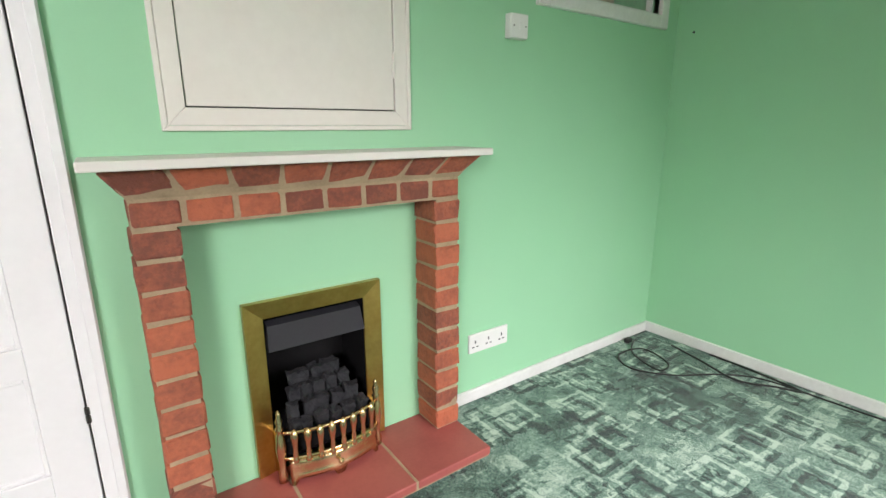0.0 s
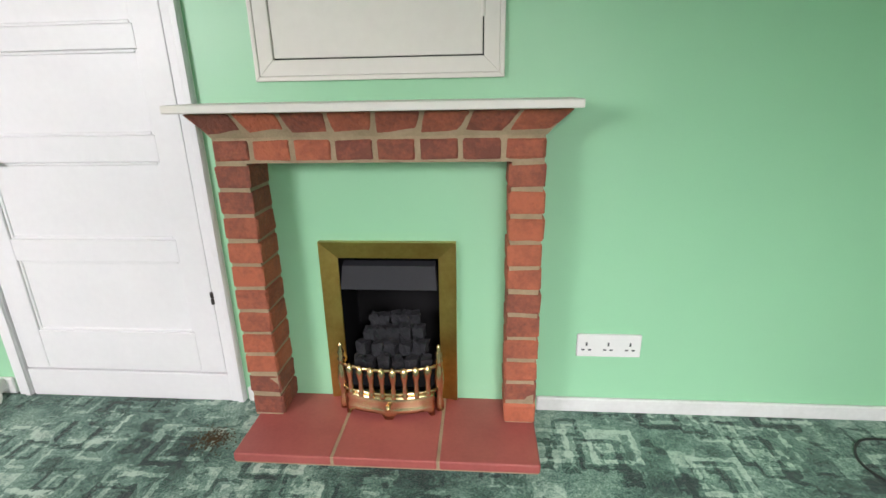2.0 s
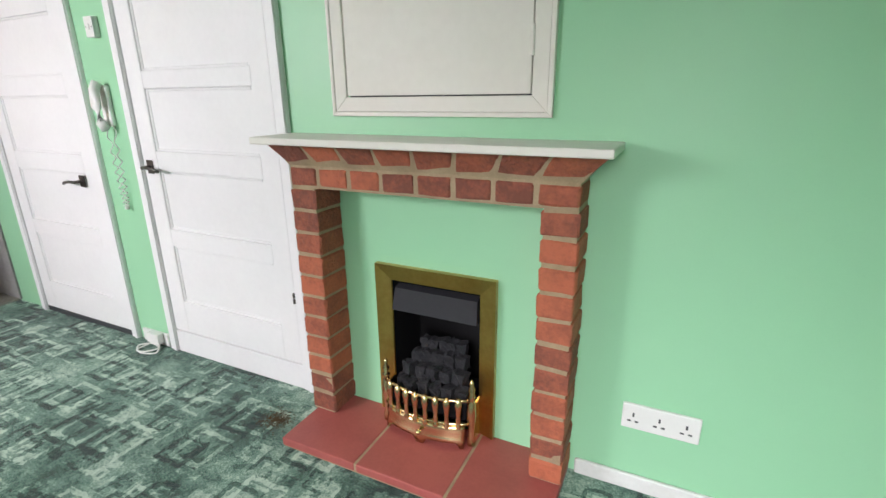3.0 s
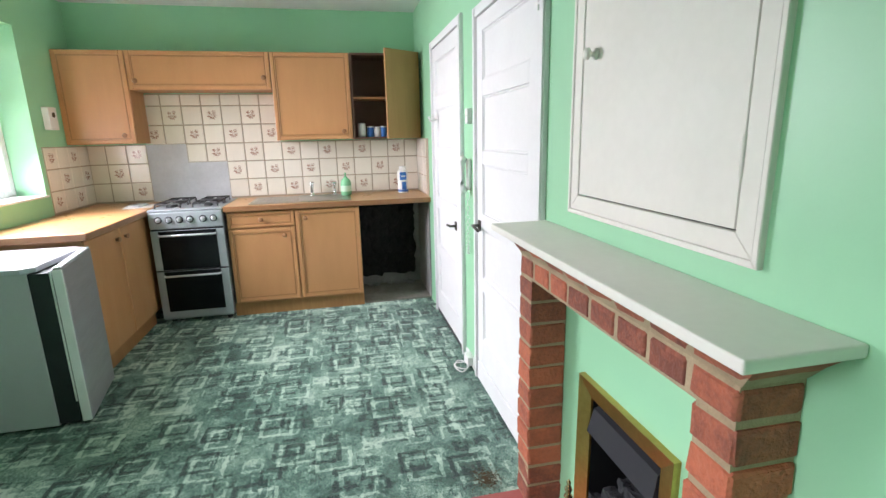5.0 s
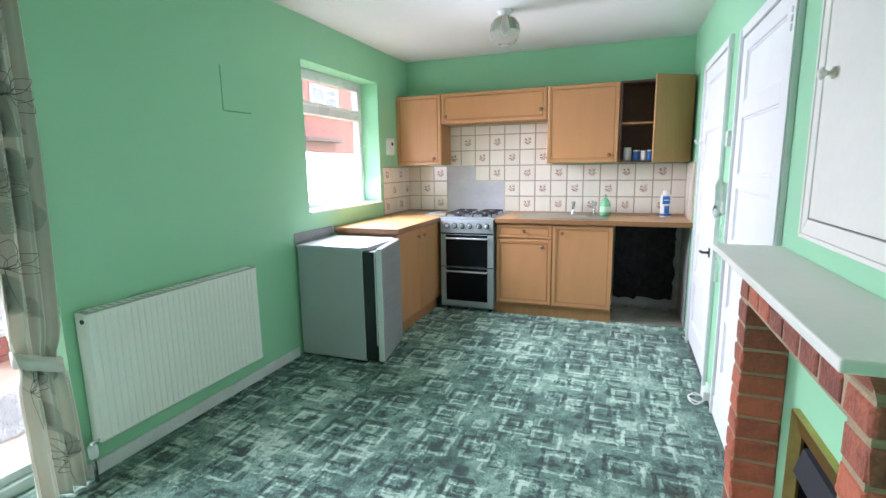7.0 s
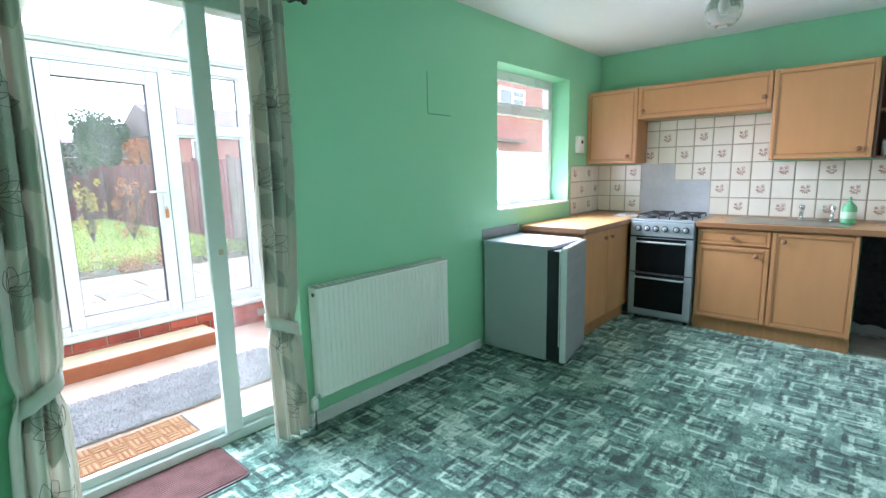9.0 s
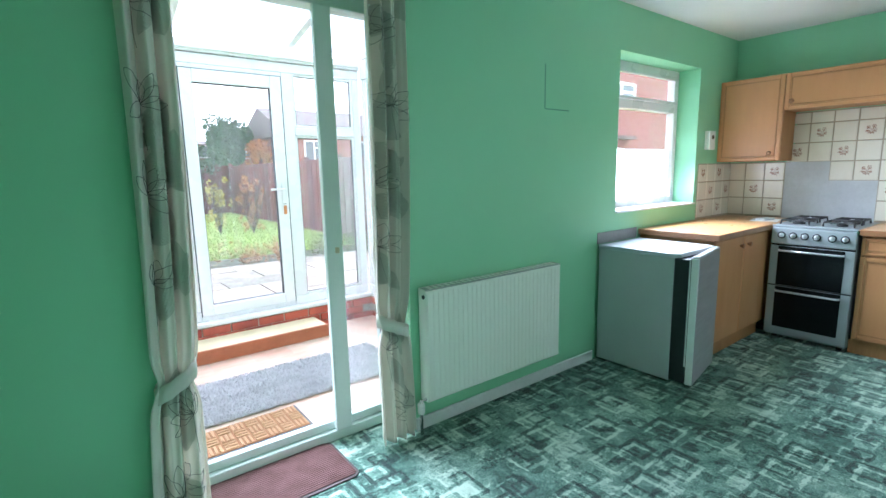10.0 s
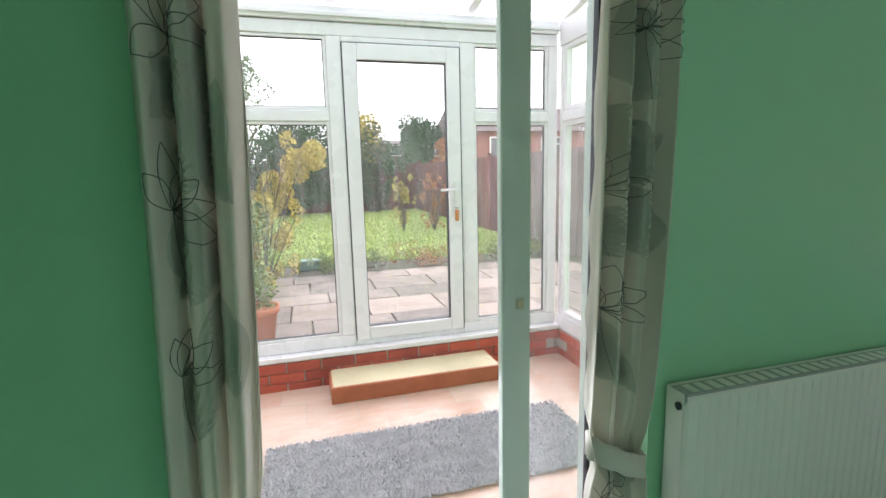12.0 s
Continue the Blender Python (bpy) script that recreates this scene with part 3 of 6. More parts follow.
def gas_fire():
    g = thing("gas_fire", (1.03, 2.0, 0.036), "inset gas fire with brass frame, fret and grey coals", "gas fire")
    x0, x1, z0, z1, w = 0.797, 1.262, 0.038, 0.645, 0.06
    # mitred frame with a bevelled profile
    outer = [(x0, z0), (x1, z0), (x1, z1), (x0, z1)]
    inner = [(x0 + w, z0), (x1 - w, z0), (x1 - w, z1 - w), (x0 + w, z1 - w)]
    names = ("sill", "frame_side", "frame_top", "frame_side")
    for i in (1, 2, 3):
        bm = B()
        j = (i + 1) % 4
        q = [outer[i], outer[j], inner[j], inner[i]]
        near = [N - 0.022, N - 0.022, N - 0.008, N - 0.008]
        a = [bm.verts.new((x, y, z)) for (x, z), y in zip(q, near)]
        b = [bm.verts.new((x, N - 0.0005, z)) for x, z in q]
        bm.faces.new(a)
        bm.faces.new(b[::-1])
        for k in range(4):
            bm.faces.new((a[k], a[(k + 1) % 4], b[(k + 1) % 4], b[k]))
        part(names[i], bm, BRASS, g, "brushed brass frame")
    # fire box
    bm = B()
    ix0, ix1, iz1, yb = x0 + w, x1 - w, z1 - w, N + 0.20
    box(bm, ix0 - 0.012, ix0, N, yb, z0, iz1 + 0.01)
    box(bm, ix1, ix1 + 0.012, N, yb, z0, iz1 + 0.01)
    box(bm, ix0, ix1, yb, yb + 0.01, z0, iz1)
    box(bm, ix0, ix1, N, yb, iz1, iz1 + 0.01)
    box(bm, ix0, ix1, N, yb, z0 - 0.004, z0 + 0.03)
    part("fire_box", bm, SOOT, g, "black fire box")
    bm = B()
    v = [(ix0 + 0.012, N - 0.004, 0.555), (ix1 - 0.012, N - 0.004, 0.555), (ix1 - 0.006, N - 0.022, 0.475), (ix0 + 0.006, N - 0.022, 0.475)]
    a = [bm.verts.new(p) for p in v]
    b = [bm.verts.new((p[0], p[1] + 0.03, p[2] + 0.01)) for p in v]
    bm.faces.new(a)
    bm.faces.new(b[::-1])
    for k in range(4):
        bm.faces.new((a[k], a[(k + 1) % 4], b[(k + 1) % 4], b[k]))
    part("hood", bm, HOOD, g, "dark grey sloping hood")
    rng = random.Random(9)
    part("coal_tray", box(B(), ix0 + 0.02, ix1 - 0.02, N - 0.075, N + 0.12, 0.12, 0.185, 0.01), SOOT, g)
    for r, (n, y, z, s) in enumerate(((6, N - 0.05, 0.205, 0.044), (5, N - 0.012, 0.246, 0.046), (5, N + 0.03, 0.286, 0.046), (5, N + 0.07, 0.318, 0.044))):
        for i in range(n):
            bm = B()
            box(bm, -0.92, 0.92, -0.92, 0.92, -0.92, 0.92)
            bmesh.ops.subdivide_edges(bm, edges=bm.edges[:], cuts=2, use_grid_fill=True)
            for q in bm.verts:
                q.co = q.co + Vector((rng.uniform(-0.16, 0.16), rng.uniform(-0.16, 0.16), rng.uniform(-0.2, 0.2)))
            span = (ix1 - ix0 - 0.06) * (1, 0.93, 0.8, 0.68)[r]
            x = (ix0 + ix1) / 2 - span / 2 + span * (i + 0.5) / n + rng.uniform(-0.006, 0.006)
            m = Matrix.Translation((x, y, z + rng.uniform(-0.006, 0.008))) @ Euler((rng.uniform(-0.15, 0.15), rng.uniform(-0.12, 0.12), rng.uniform(-0.3, 0.3))).to_matrix().to_4x4() @ Matrix.Diagonal((s * 0.5 * rng.uniform(0.85, 1.1), s * 0.5, s * 0.58 * rng.uniform(0.85, 1.25), 1))
            bmesh.ops.transform(bm, matrix=m, verts=bm.verts)
            part("coal", bm, COAL, g)
    # bowed brass fret
    cx, half = 1.03, 0.165

    def bow(t, out=0.0):
        return Vector((cx + half * t, N - 0.088 - 0.038 * (1 - t * t) - out, 0))

    for z, r in ((0.222, 0.006), (0.128, 0.006)):
        part("fret_rail", tube(B(), [bow(-1 + 2 * k / 20) + Vector((0, 0, z)) for k in range(21)], r), POLISHED, g, smooth=True)
    for k in range(8):
        t = -0.82 + 1.64 * k / 7
        p = bow(t, 0.006)
        bm = lathe(B(), [(0.008, 0.0), (0.012, 0.006), (0.0075, 0.014), (0.0095, 0.03), (0.0075, 0.05), (0.0105, 0.075), (0.0135, 0.092), (0.0125, 0.106), (0.0085, 0.114), (0.002, 0.121)], (p.x, p.y, 0.115), seg=10)
        part("fret_bar", bm, POLISHED, g, smooth=True)
    for s in (-1, 1):
        p = bow(s * 1.04)
        bm = lathe(B(), [(0.016, 0.0), (0.016, 0.03), (0.011, 0.045), (0.013, 0.08), (0.019, 0.12), (0.014, 0.17), (0.009, 0.185), (0.015, 0.195), (0.008, 0.205), (0.013, 0.222), (0.006, 0.238), (0.008, 0.247), (0.001, 0.26)], (p.x, p.y + 0.01, 0.04), seg=12)
        part("fret_post", bm, POLISHED, g, smooth=True)
        part("fret_side", box(B(), p.x - 0.006, p.x + 0.006, p.y + 0.01, N - 0.01, 0.04, 0.2, 0.003), POLISHED, g)
    # ash pan cover, curved in plan, with scalloped foot
    bm = B()
    rows = []
    for k in range(25):
        t = -0.94 + 1.88 * k / 24
        low = 0.036 if (abs(t) > 0.82 or abs(t) < 0.13) else 0.058
        col = []
        for h, o in ((0.122, 0.0), (0.112, 0.006), (0.09, 0.002), (0.07, 0.008), (low, 0.012)):
            p = bow(t, o)
            col.append(bm.verts.new((p.x, p.y, h)))
        rows.append(col)
    for a, b in zip(rows, rows[1:]):
        for j in range(4):
            bm.faces.new((a[j], b[j], b[j + 1], a[j + 1]))
    bmesh.ops.recalc_face_normals(bm, faces=bm.faces)
    bmesh.ops.solidify(bm, geom=bm.faces[:], thickness=0.005)
    part("ash_pan_cover", bm, POLISHED, g, "polished brass ash pan cover", smooth=True)
    p = bow(0, 0.008)
    part("ash_pan_knob", lathe(B(), [(0.004, 0), (0.004, 0.008), (0.010, 0.014), (0.010, 0.02), (0.004, 0.026)], (p.x, p.y, 0.088), (0, -1, 0), 12), POLISHED, g, smooth=True)
    return g


gas_fire()


# ---- painted doors ----
def panel_door(name, x0, x1, z0, z1, panels, handle_x, handle_side, handle_z, label):
    """A painted ladder door in the north wall: stiles, rails, sunk panels, frame."""
    d = thing(name, ((x0 + x1) / 2, N, 0.0), label, "door", kind="structure")
    y0, y1 = N - 0.012, N + 0.03
    st = 0.095
    part("door_stile", box(B(), x0, x0 + st, y0, y1, z0, z1, 0.002), GLOSS, d)
    part("door_stile", box(B(), x1 - st, x1, y0, y1, z0, z1, 0.002), GLOSS, d)
    zs = [z0, *[v for p in panels for v in p], z1]
    for i in range(0, len(zs), 2):
        part("door_rail", box(B(), x0 + st, x1 - st, y0 + 0.0005, y1, zs[i], zs[i + 1], 0.002), GLOSS, d)
    for a, b in panels:
        bm = B()
        ax, bx = x0 + st, x1 - st
        box(bm, ax, bx, y0 + 0.011, y1 - 0.004, a, b)
        for q in ((ax, ax + 0.012, a, b), (bx - 0.012, bx, a, b), (ax + 0.012, bx - 0.012, a, a + 0.012), (ax + 0.012, bx - 0.012, b - 0.012, b)):
            box(bm, q[0], q[1], y0 + 0.006, y0 + 0.013, q[2], q[3], 0.003)
        part("door_panel", bm, GLOSS, d)
    w = 0.055
    for q in ((x0 - w - 0.006, x0 - 0.006, 0.0, z1 + w), (x1 + 0.006, x1 + w + 0.006, 0.0, z1 + w), (x0 - 0.006, x1 + 0.006, z1 + 0.006, z1 + w)):
        bm = box(B(), q[0], q[1], N - 0.02, N + 0.01, q[2], q[3], 0.003)
        if q[3] - q[2] > 1:
            box(bm, (q[0] + q[1]) / 2 + 0.002, q[1] - 0.003, N - 0.026, N - 0.02, q[2], q[3] - 0.01, 0.002)
        part("door_frame", bm, GLOSS, d)
    part("jamb_gap", box(B(), x0 - 0.006, x1 + 0.006, y1, y1 + 0.06, 0.0, z1 + 0.006), GASKET, d)
    h = part("door_handle", box(B(), handle_x - 0.022, handle_x + 0.022, y0 - 0.006, y0, handle_z - 0.03, handle_z + 0.03, 0.003), DARKMETAL, d, "dull metal lever handle")
    bm = rod(B(), (handle_x, y0, handle_z), (handle_x, y0 - 0.045, handle_z), 0.008)
    tube(bm, [(handle_x, y0 - 0.042, handle_z), (handle_x + handle_side * 0.04, y0 - 0.046, handle_z + 0.002), (handle_x + handle_side * 0.085, y0 - 0.043, handle_z - 0.006), (handle_x + handle_side * 0.10, y0 - 0.038, handle_z - 0.012)], 0.0075)
    part("lever", bm, DARKMETAL, h, smooth=True)
    return d


LADDER = [(0.285, 0.565), (0.645, 0.915), (1.0, 1.26), (1.33, 1.60), (1.68, 1.91)]
door_1 = panel_door("door_1", -0.42, 0.388, 0.122, 1.985, LADDER, -0.375, 1, 0.93, "closed white gloss ladder-panel door with worn lever handle")
part("bottom_board", box(B(), -0.42, 0.40, N - 0.016, N + 0.028, 0.0, 0.116, 0.003), GLOSS, door_1, "white painted board under the door")
door_2 = panel_door("door_2", -1.61, -0.80, 0.03, 2.03, [(0.2, 0.5), (0.58, 0.87), (0.96, 1.24), (1.33, 1.60), (1.69, 1.93)], -0.93, -1, 0.83, "closed white gloss ladder-panel door above a dark gap")
part("threshold_gap", box(B(), -1.61, -0.80, N - 0.011, N + 0.03, 0.0, 0.029), GASKET, door_2)
for z in (0.42, 0.445, 1.84, 1.87, 1.90):
    part("hinge", rod(B(), (0.392, N - 0.02, z - 0.01), (0.392, N - 0.02, z + 0.01), 0.006, 8), DARKMETAL if z < 1 else PLASTIC, door_1)
hook = part("coat_hook", box(B(), -1.50, -1.46, N - 0.018, N - 0.012, 1.50, 1.58, 0.003), PLASTIC, door_2, "white coat hook")
part("hook_arm", tube(B(), [(-1.48, N - 0.018, 1.53), (-1.48, N - 0.06, 1.52), (-1.48, N - 0.075, 1.55)], 0.008), PLASTIC, hook, smooth=True)


def wall_cupboard():
    c = thing("wall_cupboard", (1.03, N, 1.15), "cream painted cupboard door let into the wall above the mantel", "cupboard")
    x0, x1, z0, z1, w = 0.656, 1.410, 1.156, 2.16, 0.062
    outer = [(x0, z0), (x1, z0), (x1, z1), (x0, z1)]
    for inset, wide, depth in ((0.0, 0.014, 0.015), (0.0145, w - 0.016, 0.012)):
        ring = [(x0 + inset, z0 + inset), (x1 - inset, z0 + inset), (x1 - inset, z1 - inset), (x0 + inset, z1 - inset)]
        k = inset + wide
        inner = [(x0 + k, z0 + k), (x1 - k, z0 + k), (x1 - k, z1 - k), (x0 + k, z1 - k)]
        for i in range(4):
            n = (i + 1) % 4
            bm = B()
            q = [ring[i], ring[n], inner[n], inner[i]]
            a = [bm.verts.new((x, N - depth, z)) for x, z in q]
            b = [bm.verts.new((x, N + 0.0, z)) for x, z in q]
            bm.faces.new(a)
            bm.faces.new(b[::-1])
            for m in range(4):
                bm.faces.new((a[m], a[(m + 1) % 4], b[(m + 1) % 4], b[m]))
            bmesh.ops.bevel(bm, geom=[e for e in bm.edges if all(v.co.y < N - 0.001 for v in e.verts)], offset=0.002, segments=1, affect="EDGES")
            part("frame" if inset else "frame_bead", bm, CREAM, c)
    door = part("door", box(B(), x0 + w + 0.0025, x1 - w - 0.0025, N - 0.010, N + 0.01, z0 + w + 0.0025, z1 - w - 0.0025, 0.0015), CREAM, c, "flush cream painted door")
    part("gap", box(B(), x0 + w - 0.01, x1 - w + 0.01, N + 0.021, N + 0.03, z0 + w - 0.01, z1 - w + 0.01), GASKET, c)
    part("knob", lathe(B(), [(0.016, 0), (0.016, 0.004), (0.007, 0.008), (0.007, 0.018), (0.017, 0.026), (0.015, 0.034), (0.004, 0.038)], (0.79, N - 0.010, 1.625), (0, -1, 0), 16), CREAM, door, "white knob", smooth=True)
    for z in (1.36, 1.95):
        part("hinge", rod(B(), (x1 - w - 0.001, N - 0.011, z - 0.04), (x1 - w - 0.001, N - 0.011, z + 0.04), 0.006, 8), CREAM, c)
    return c


wall_cupboard()


def high_window():
    w = thing("window_2", (2.45, N, 1.62), "small high internal window with white frame", "window", kind="structure")
    x0, x1, z0, z1, f = 2.0, 2.90, 1.63, 2.26, 0.06
    for q in ((x0, x0 + f, z0, z1), (x1 - f, x1, z0, z1), (x0 + f, x1 - f, z0, z0 + f), (x0 + f, x1 - f, z1 - f, z1)):
        part("window_frame", box(B(), q[0], q[1], N - 0.022, N + 0.03, q[2], q[3], 0.004), SKIRT, w)
    for q in ((x0 + f, x0 + f + 0.02, z0 + f, z1 - f), (x1 - f - 0.02, x1 - f, z0 + f, z1 - f), (x0 + f + 0.02, x1 - f - 0.02, z0 + f, z0 + f + 0.02)):
        part("bead", box(B(), q[0], q[1], N + 0.03, N + 0.06, q[2], q[3], 0.003), SKIRT, w)
    part("pane", box(B(), x0 + f, x1 - f, N + 0.062, N + 0.066, z0 + f, z1 - f), PANE, w)
    bm = B()
    box(bm, 1.9, 3.0, N + 0.262, N + 0.30, 1.5, 2.4)
    part("room_behind", bm, BEIGE, w, "beige wall of the next room")
    return w


high_window()


def switch_box(name, x, z, sx, sz, depth, label, toggles):
    s = thing(name, (x, N, z), label, "switch")
    part("back_box", box(B(), x - sx / 2, x + sx / 2, N - depth, N, z - sz / 2, z + sz / 2, 0.004, 2), PLASTIC, s)
    part("plate", box(B(), x - sx / 2 + 0.001, x + sx / 2 - 0.001, N - depth - 0.007, N - depth, z - sz / 2 + 0.001, z + sz / 2 - 0.001, 0.003, 2), PLASTIC, s)
    for dx in toggles:
        part("rocker", box(B(), x + dx - 0.006, x + dx + 0.006, N - depth - 0.011, N - depth - 0.006, z - 0.012, z + 0.012, 0.002), PLASTIC, s)
    for dx in (-sx * 0.35, sx * 0.35):
        part("screw", rod(B(), (x + dx, N - depth - 0.0075, z), (x + dx, N - depth - 0.006, z), 0.003, 8), DARKMETAL, s)
    return s


switch_box("wall_switch", 1.885, 1.535, 0.088, 0.088, 0.03, "white surface-mounted wall switch", (0.0,))
switch_box("bell_switch", -0.59, 1.515, 0.06, 0.085, 0.02, "small white switch between two doors", (0.0,))


def power_socket():
    s = thing("power_socket", (1.785, N, 0.27), "white triple power socket on the wall", "socket")
    part("plate", box(B(), 1.679, 1.897, N - 0.012, N, 0.227, 0.313, 0.004, 2), PLASTIC, s)
    for k in range(3):
        cx = 1.712 + k * 0.074
        for dx, dz, w, h in ((0, 0.012, 0.003, 0.007), (-0.011, -0.010, 0.0055, 0.0028), (0.011, -0.010, 0.0055, 0.0028)):
            part("pin_hole", box(B(), cx + dx - w, cx + dx + w, N - 0.0128, N - 0.0119, 0.265 + dz - h, 0.265 + dz + h), GASKET, s)
    return s


power_socket()


def intercom():
    p = thing("intercom_phone", (-0.6, N, 1.19), "white wall intercom handset with hanging coiled cord", "telephone")
    part("cradle", box(B(), -0.635, -0.575, N - 0.022, N, 1.10, 1.28, 0.008, 2), PLASTIC, p)
    bm = B()
    pts = [(-0.605, N - 0.035, 1.09), (-0.605, N - 0.052, 1.12), (-0.605, N - 0.058, 1.19), (-0.605, N - 0.052, 1.26), (-0.605, N - 0.035, 1.29)]
    tube(bm, pts, 0.021, 10)
    part("handset", bm, PLASTIC, p, smooth=True)
    bm = B()
    pts = []
    for i in range(170):
        t = i / 169
        a = t * 2 * math.pi * 24
        sag = 1.10 - 0.38 * math.sin(math.pi * min(t * 1.0, 1)) ** 0.7
        pts.append((-0.60 + 0.022 * math.cos(math.pi * t) + 0.008 * math.cos(a), N - 0.02 + 0.008 * math.sin(a), sag))
    tube(bm, pts, 0.0024, 5)
    part("coiled_cord", bm, PLASTIC, p, smooth=True)
    return p


intercom()


# ---- kitchen units ----
def knob(parent, at, axis, r=0.019):
    part("knob", lathe(B(), [(r * 0.5, 0), (r * 0.45, 0.010), (r * 0.9, 0.016), (r, 0.021), (r * 0.8, 0.027), (r * 0.2, 0.029)], at, axis, 12), NOSING, parent, "round brown wooden knob", smooth=True)


def panel_front(name, parent, x, y0, y1, z0, z1, knobs=(), t=0.018, edge=0.03):
    """A cabinet front that faces +x: flat field in a moulded border."""
    d = part(name, box(B(), x - t, x - 0.004, y0 + edge, y1 - edge, z0 + edge, z1 - edge), OAK, parent)
    for q in ((y0, y0 + edge, z0, z1), (y1 - edge, y1, z0, z1), (y0 + edge, y1 - edge, z0, z0 + edge), (y0 + edge, y1 - edge, z1 - edge, z1)):
        bm = box(B(), x - t, x + 0.002, q[0], q[1], q[2], q[3], 0.005, 2)
        part("moulding", bm, OAK, d)
    # a routed bead runs round the field inside the border
    e, k = edge + 0.004, edge + 0.013
    for q in ((y0 + e, y0 + k, z0 + e, z1 - e), (y1 - k, y1 - e, z0 + e, z1 - e), (y0 + k, y1 - k, z0 + e, z0 + k), (y0 + k, y1 - k, z1 - k, z1 - e)):
        part("bead", box(B(), x - t, x + 0.0005, q[0], q[1], q[2], q[3], 0.003, 2), OAK_EDGE, d)
    for y, z in knobs:
        knob(d, (x, y, z), (1, 0, 0))
    return d


FX = -1.895


def base_unit():
    u = thing("base_cabinet", (-2.2, 0.9, 0.0), "oak-foil kitchen base cabinet with drawer and two doors under the sink", "cabinet")
    part("body", box(B(), W + 0.001, FX - 0.019, 0.385, 1.415, 0.10, 0.868), OAK_PLAIN, u)
    panel_front("drawer_front", u, FX, 0.39, 0.898, 0.735, 0.858, ((0.645, 0.797),), edge=0.022)
    panel_front("door", u, FX, 0.39, 0.898, 0.118, 0.722, ((0.815, 0.66),))
    panel_front("door", u, FX, 0.908, 1.418, 0.118, 0.858, ((0.985, 0.79),))
    part("plinth", box(B(), FX - 0.055, FX - 0.03, 0.372, 1.42, 0.0, 0.10), OAK_EDGE, u)
    return u


base_unit()


def corner_unit():
    u = thing("base_cabinet", (-1.5, -0.45, 0.0), "oak-foil base cabinet with two plain doors beside the fridge", "cabinet")
    part("body", box(B(), W + 0.001, -0.99, S + 0.001, -0.212, 0.10, 0.868), OAK_PLAIN, u)
    for x0, x1, kx in ((-1.90, -1.46, -1.52), (-1.45, -0.985, -1.39)):
        d = part("door", box(B(), x0, x1, -0.211, -0.193, 0.118, 0.858, 0.004), OAK, u)
        knob(d, (kx, -0.193, 0.79), (0, 1, 0))
    part("plinth", box(B(), -1.92, -0.99, -0.25, -0.23, 0.0, 0.10), OAK_EDGE, u)
    return u


corner_unit()


def worktop(name, pts, label):
    """Laminate slab from a plan outline, with a brown rolled edge."""
    bm = B()
    lo = [bm.verts.new((x, y, 0.872)) for x, y in pts]
    hi = [bm.verts.new((x, y, 0.910)) for x, y in pts]
    bm.faces.new(hi)
    bm.faces.new(lo[::-1])
    n = len(pts)
    for i in range(n):
        bm.faces.new((lo[i], lo[(i + 1) % n], hi[(i + 1) % n], hi[i]))
    c = Vector((sum(p[0] for p in pts) / n, sum(p[1] for p in pts) / n, 0.87))
    t = thing(name, c, label, "worktop")
    part("slab", bm, WORKTOP, t)
    return t


wt = worktop("worktop", [(W + 0.002, 0.375), (-1.885, 0.375), (-1.885, N - 0.002), (W + 0.002, N - 0.002)], "honey-coloured laminate worktop with sink, brown front edge")
part("front_edge", box(B(), -1.885, -1.872, 0.375, N - 0.002, 0.869, 0.9105, 0.005, 2), NOSING, wt)
wt2 = worktop("worktop", [(W + 0.002, S + 0.002), (-0.965, S + 0.002), (-0.965, -0.175), (W + 0.002, -0.175)], "honey-coloured laminate corner worktop with brown edge")
part("front_edge", box(B(), -1.87, -0.965, -0.175, -0.162, 0.869, 0.9105, 0.005, 2), NOSING, wt2)
part("front_edge", box(B(), -0.965, -0.952, S + 0.002, -0.162, 0.869, 0.9105, 0.005, 2), NOSING, wt2)


def sink():
    s = thing("sink", (-2.2, 1.1, 0.91), "stainless steel inset sink with drainer and two chrome taps", "sink")
    bm = B()
    # a rim and a sunk bowl
    box(bm, -2.42, -1.95, 0.55, 0.90, 0.9105, 0.914, 0.001)
    part("drainer", bm, STEEL, s)
    bm = B()
    for q in ((-2.42, -1.95, 0.90, 0.93), (-2.42, -1.95, 1.31, 1.36), (-2.42, -2.36, 0.93, 1.31), (-2.0, -1.95, 0.93, 1.31)):
        box(bm, *q, 0.9105, 0.916, 0.001)
    part("rim", bm, STEEL, s)
    part("bowl", box(B(), -2.36, -2.0, 0.93, 1.31, 0.9106, 0.9122), STEEL, s)
    for k in range(6):
        part("drainer_rib", box(B(), -2.38, -2.0, 0.58 + k * 0.05, 0.588 + k * 0.05, 0.914, 0.917, 0.001), STEEL, s)
    for y in (1.03, 1.23):
        t = part("tap", lathe(B(), [(0.024, 0), (0.022, 0.01), (0.012, 0.02), (0.012, 0.06), (0.017, 0.075), (0.010, 0.085), (0.020, 0.095), (0.022, 0.115), (0.012, 0.125)], (-2.40, y, 0.912), seg=14), CHROME, s, "chrome pillar tap", smooth=True)
        part("spout", tube(B(), [(-2.40, y, 0.962), (-2.35, y, 0.985), (-2.30, y, 0.98), (-2.285, y, 0.955)], 0.009), CHROME, t, smooth=True)
    return s


sink()


def wall_cabinet(name, y0, y1, z0, z1, label, knobs, fx=-2.2):
    c = thing(name, ((W + fx) / 2, (y0 + y1) / 2, z0), label, "wall cabinet")
    part("body", box(B(), W + 0.001, fx - 0.019, y0, y1, z0, z1), OAK_PLAIN, c)
    panel_front("door", c, fx, y0 + 0.002, y1 - 0.002, z0 + 0.002, z1 - 0.002, knobs)
    return c


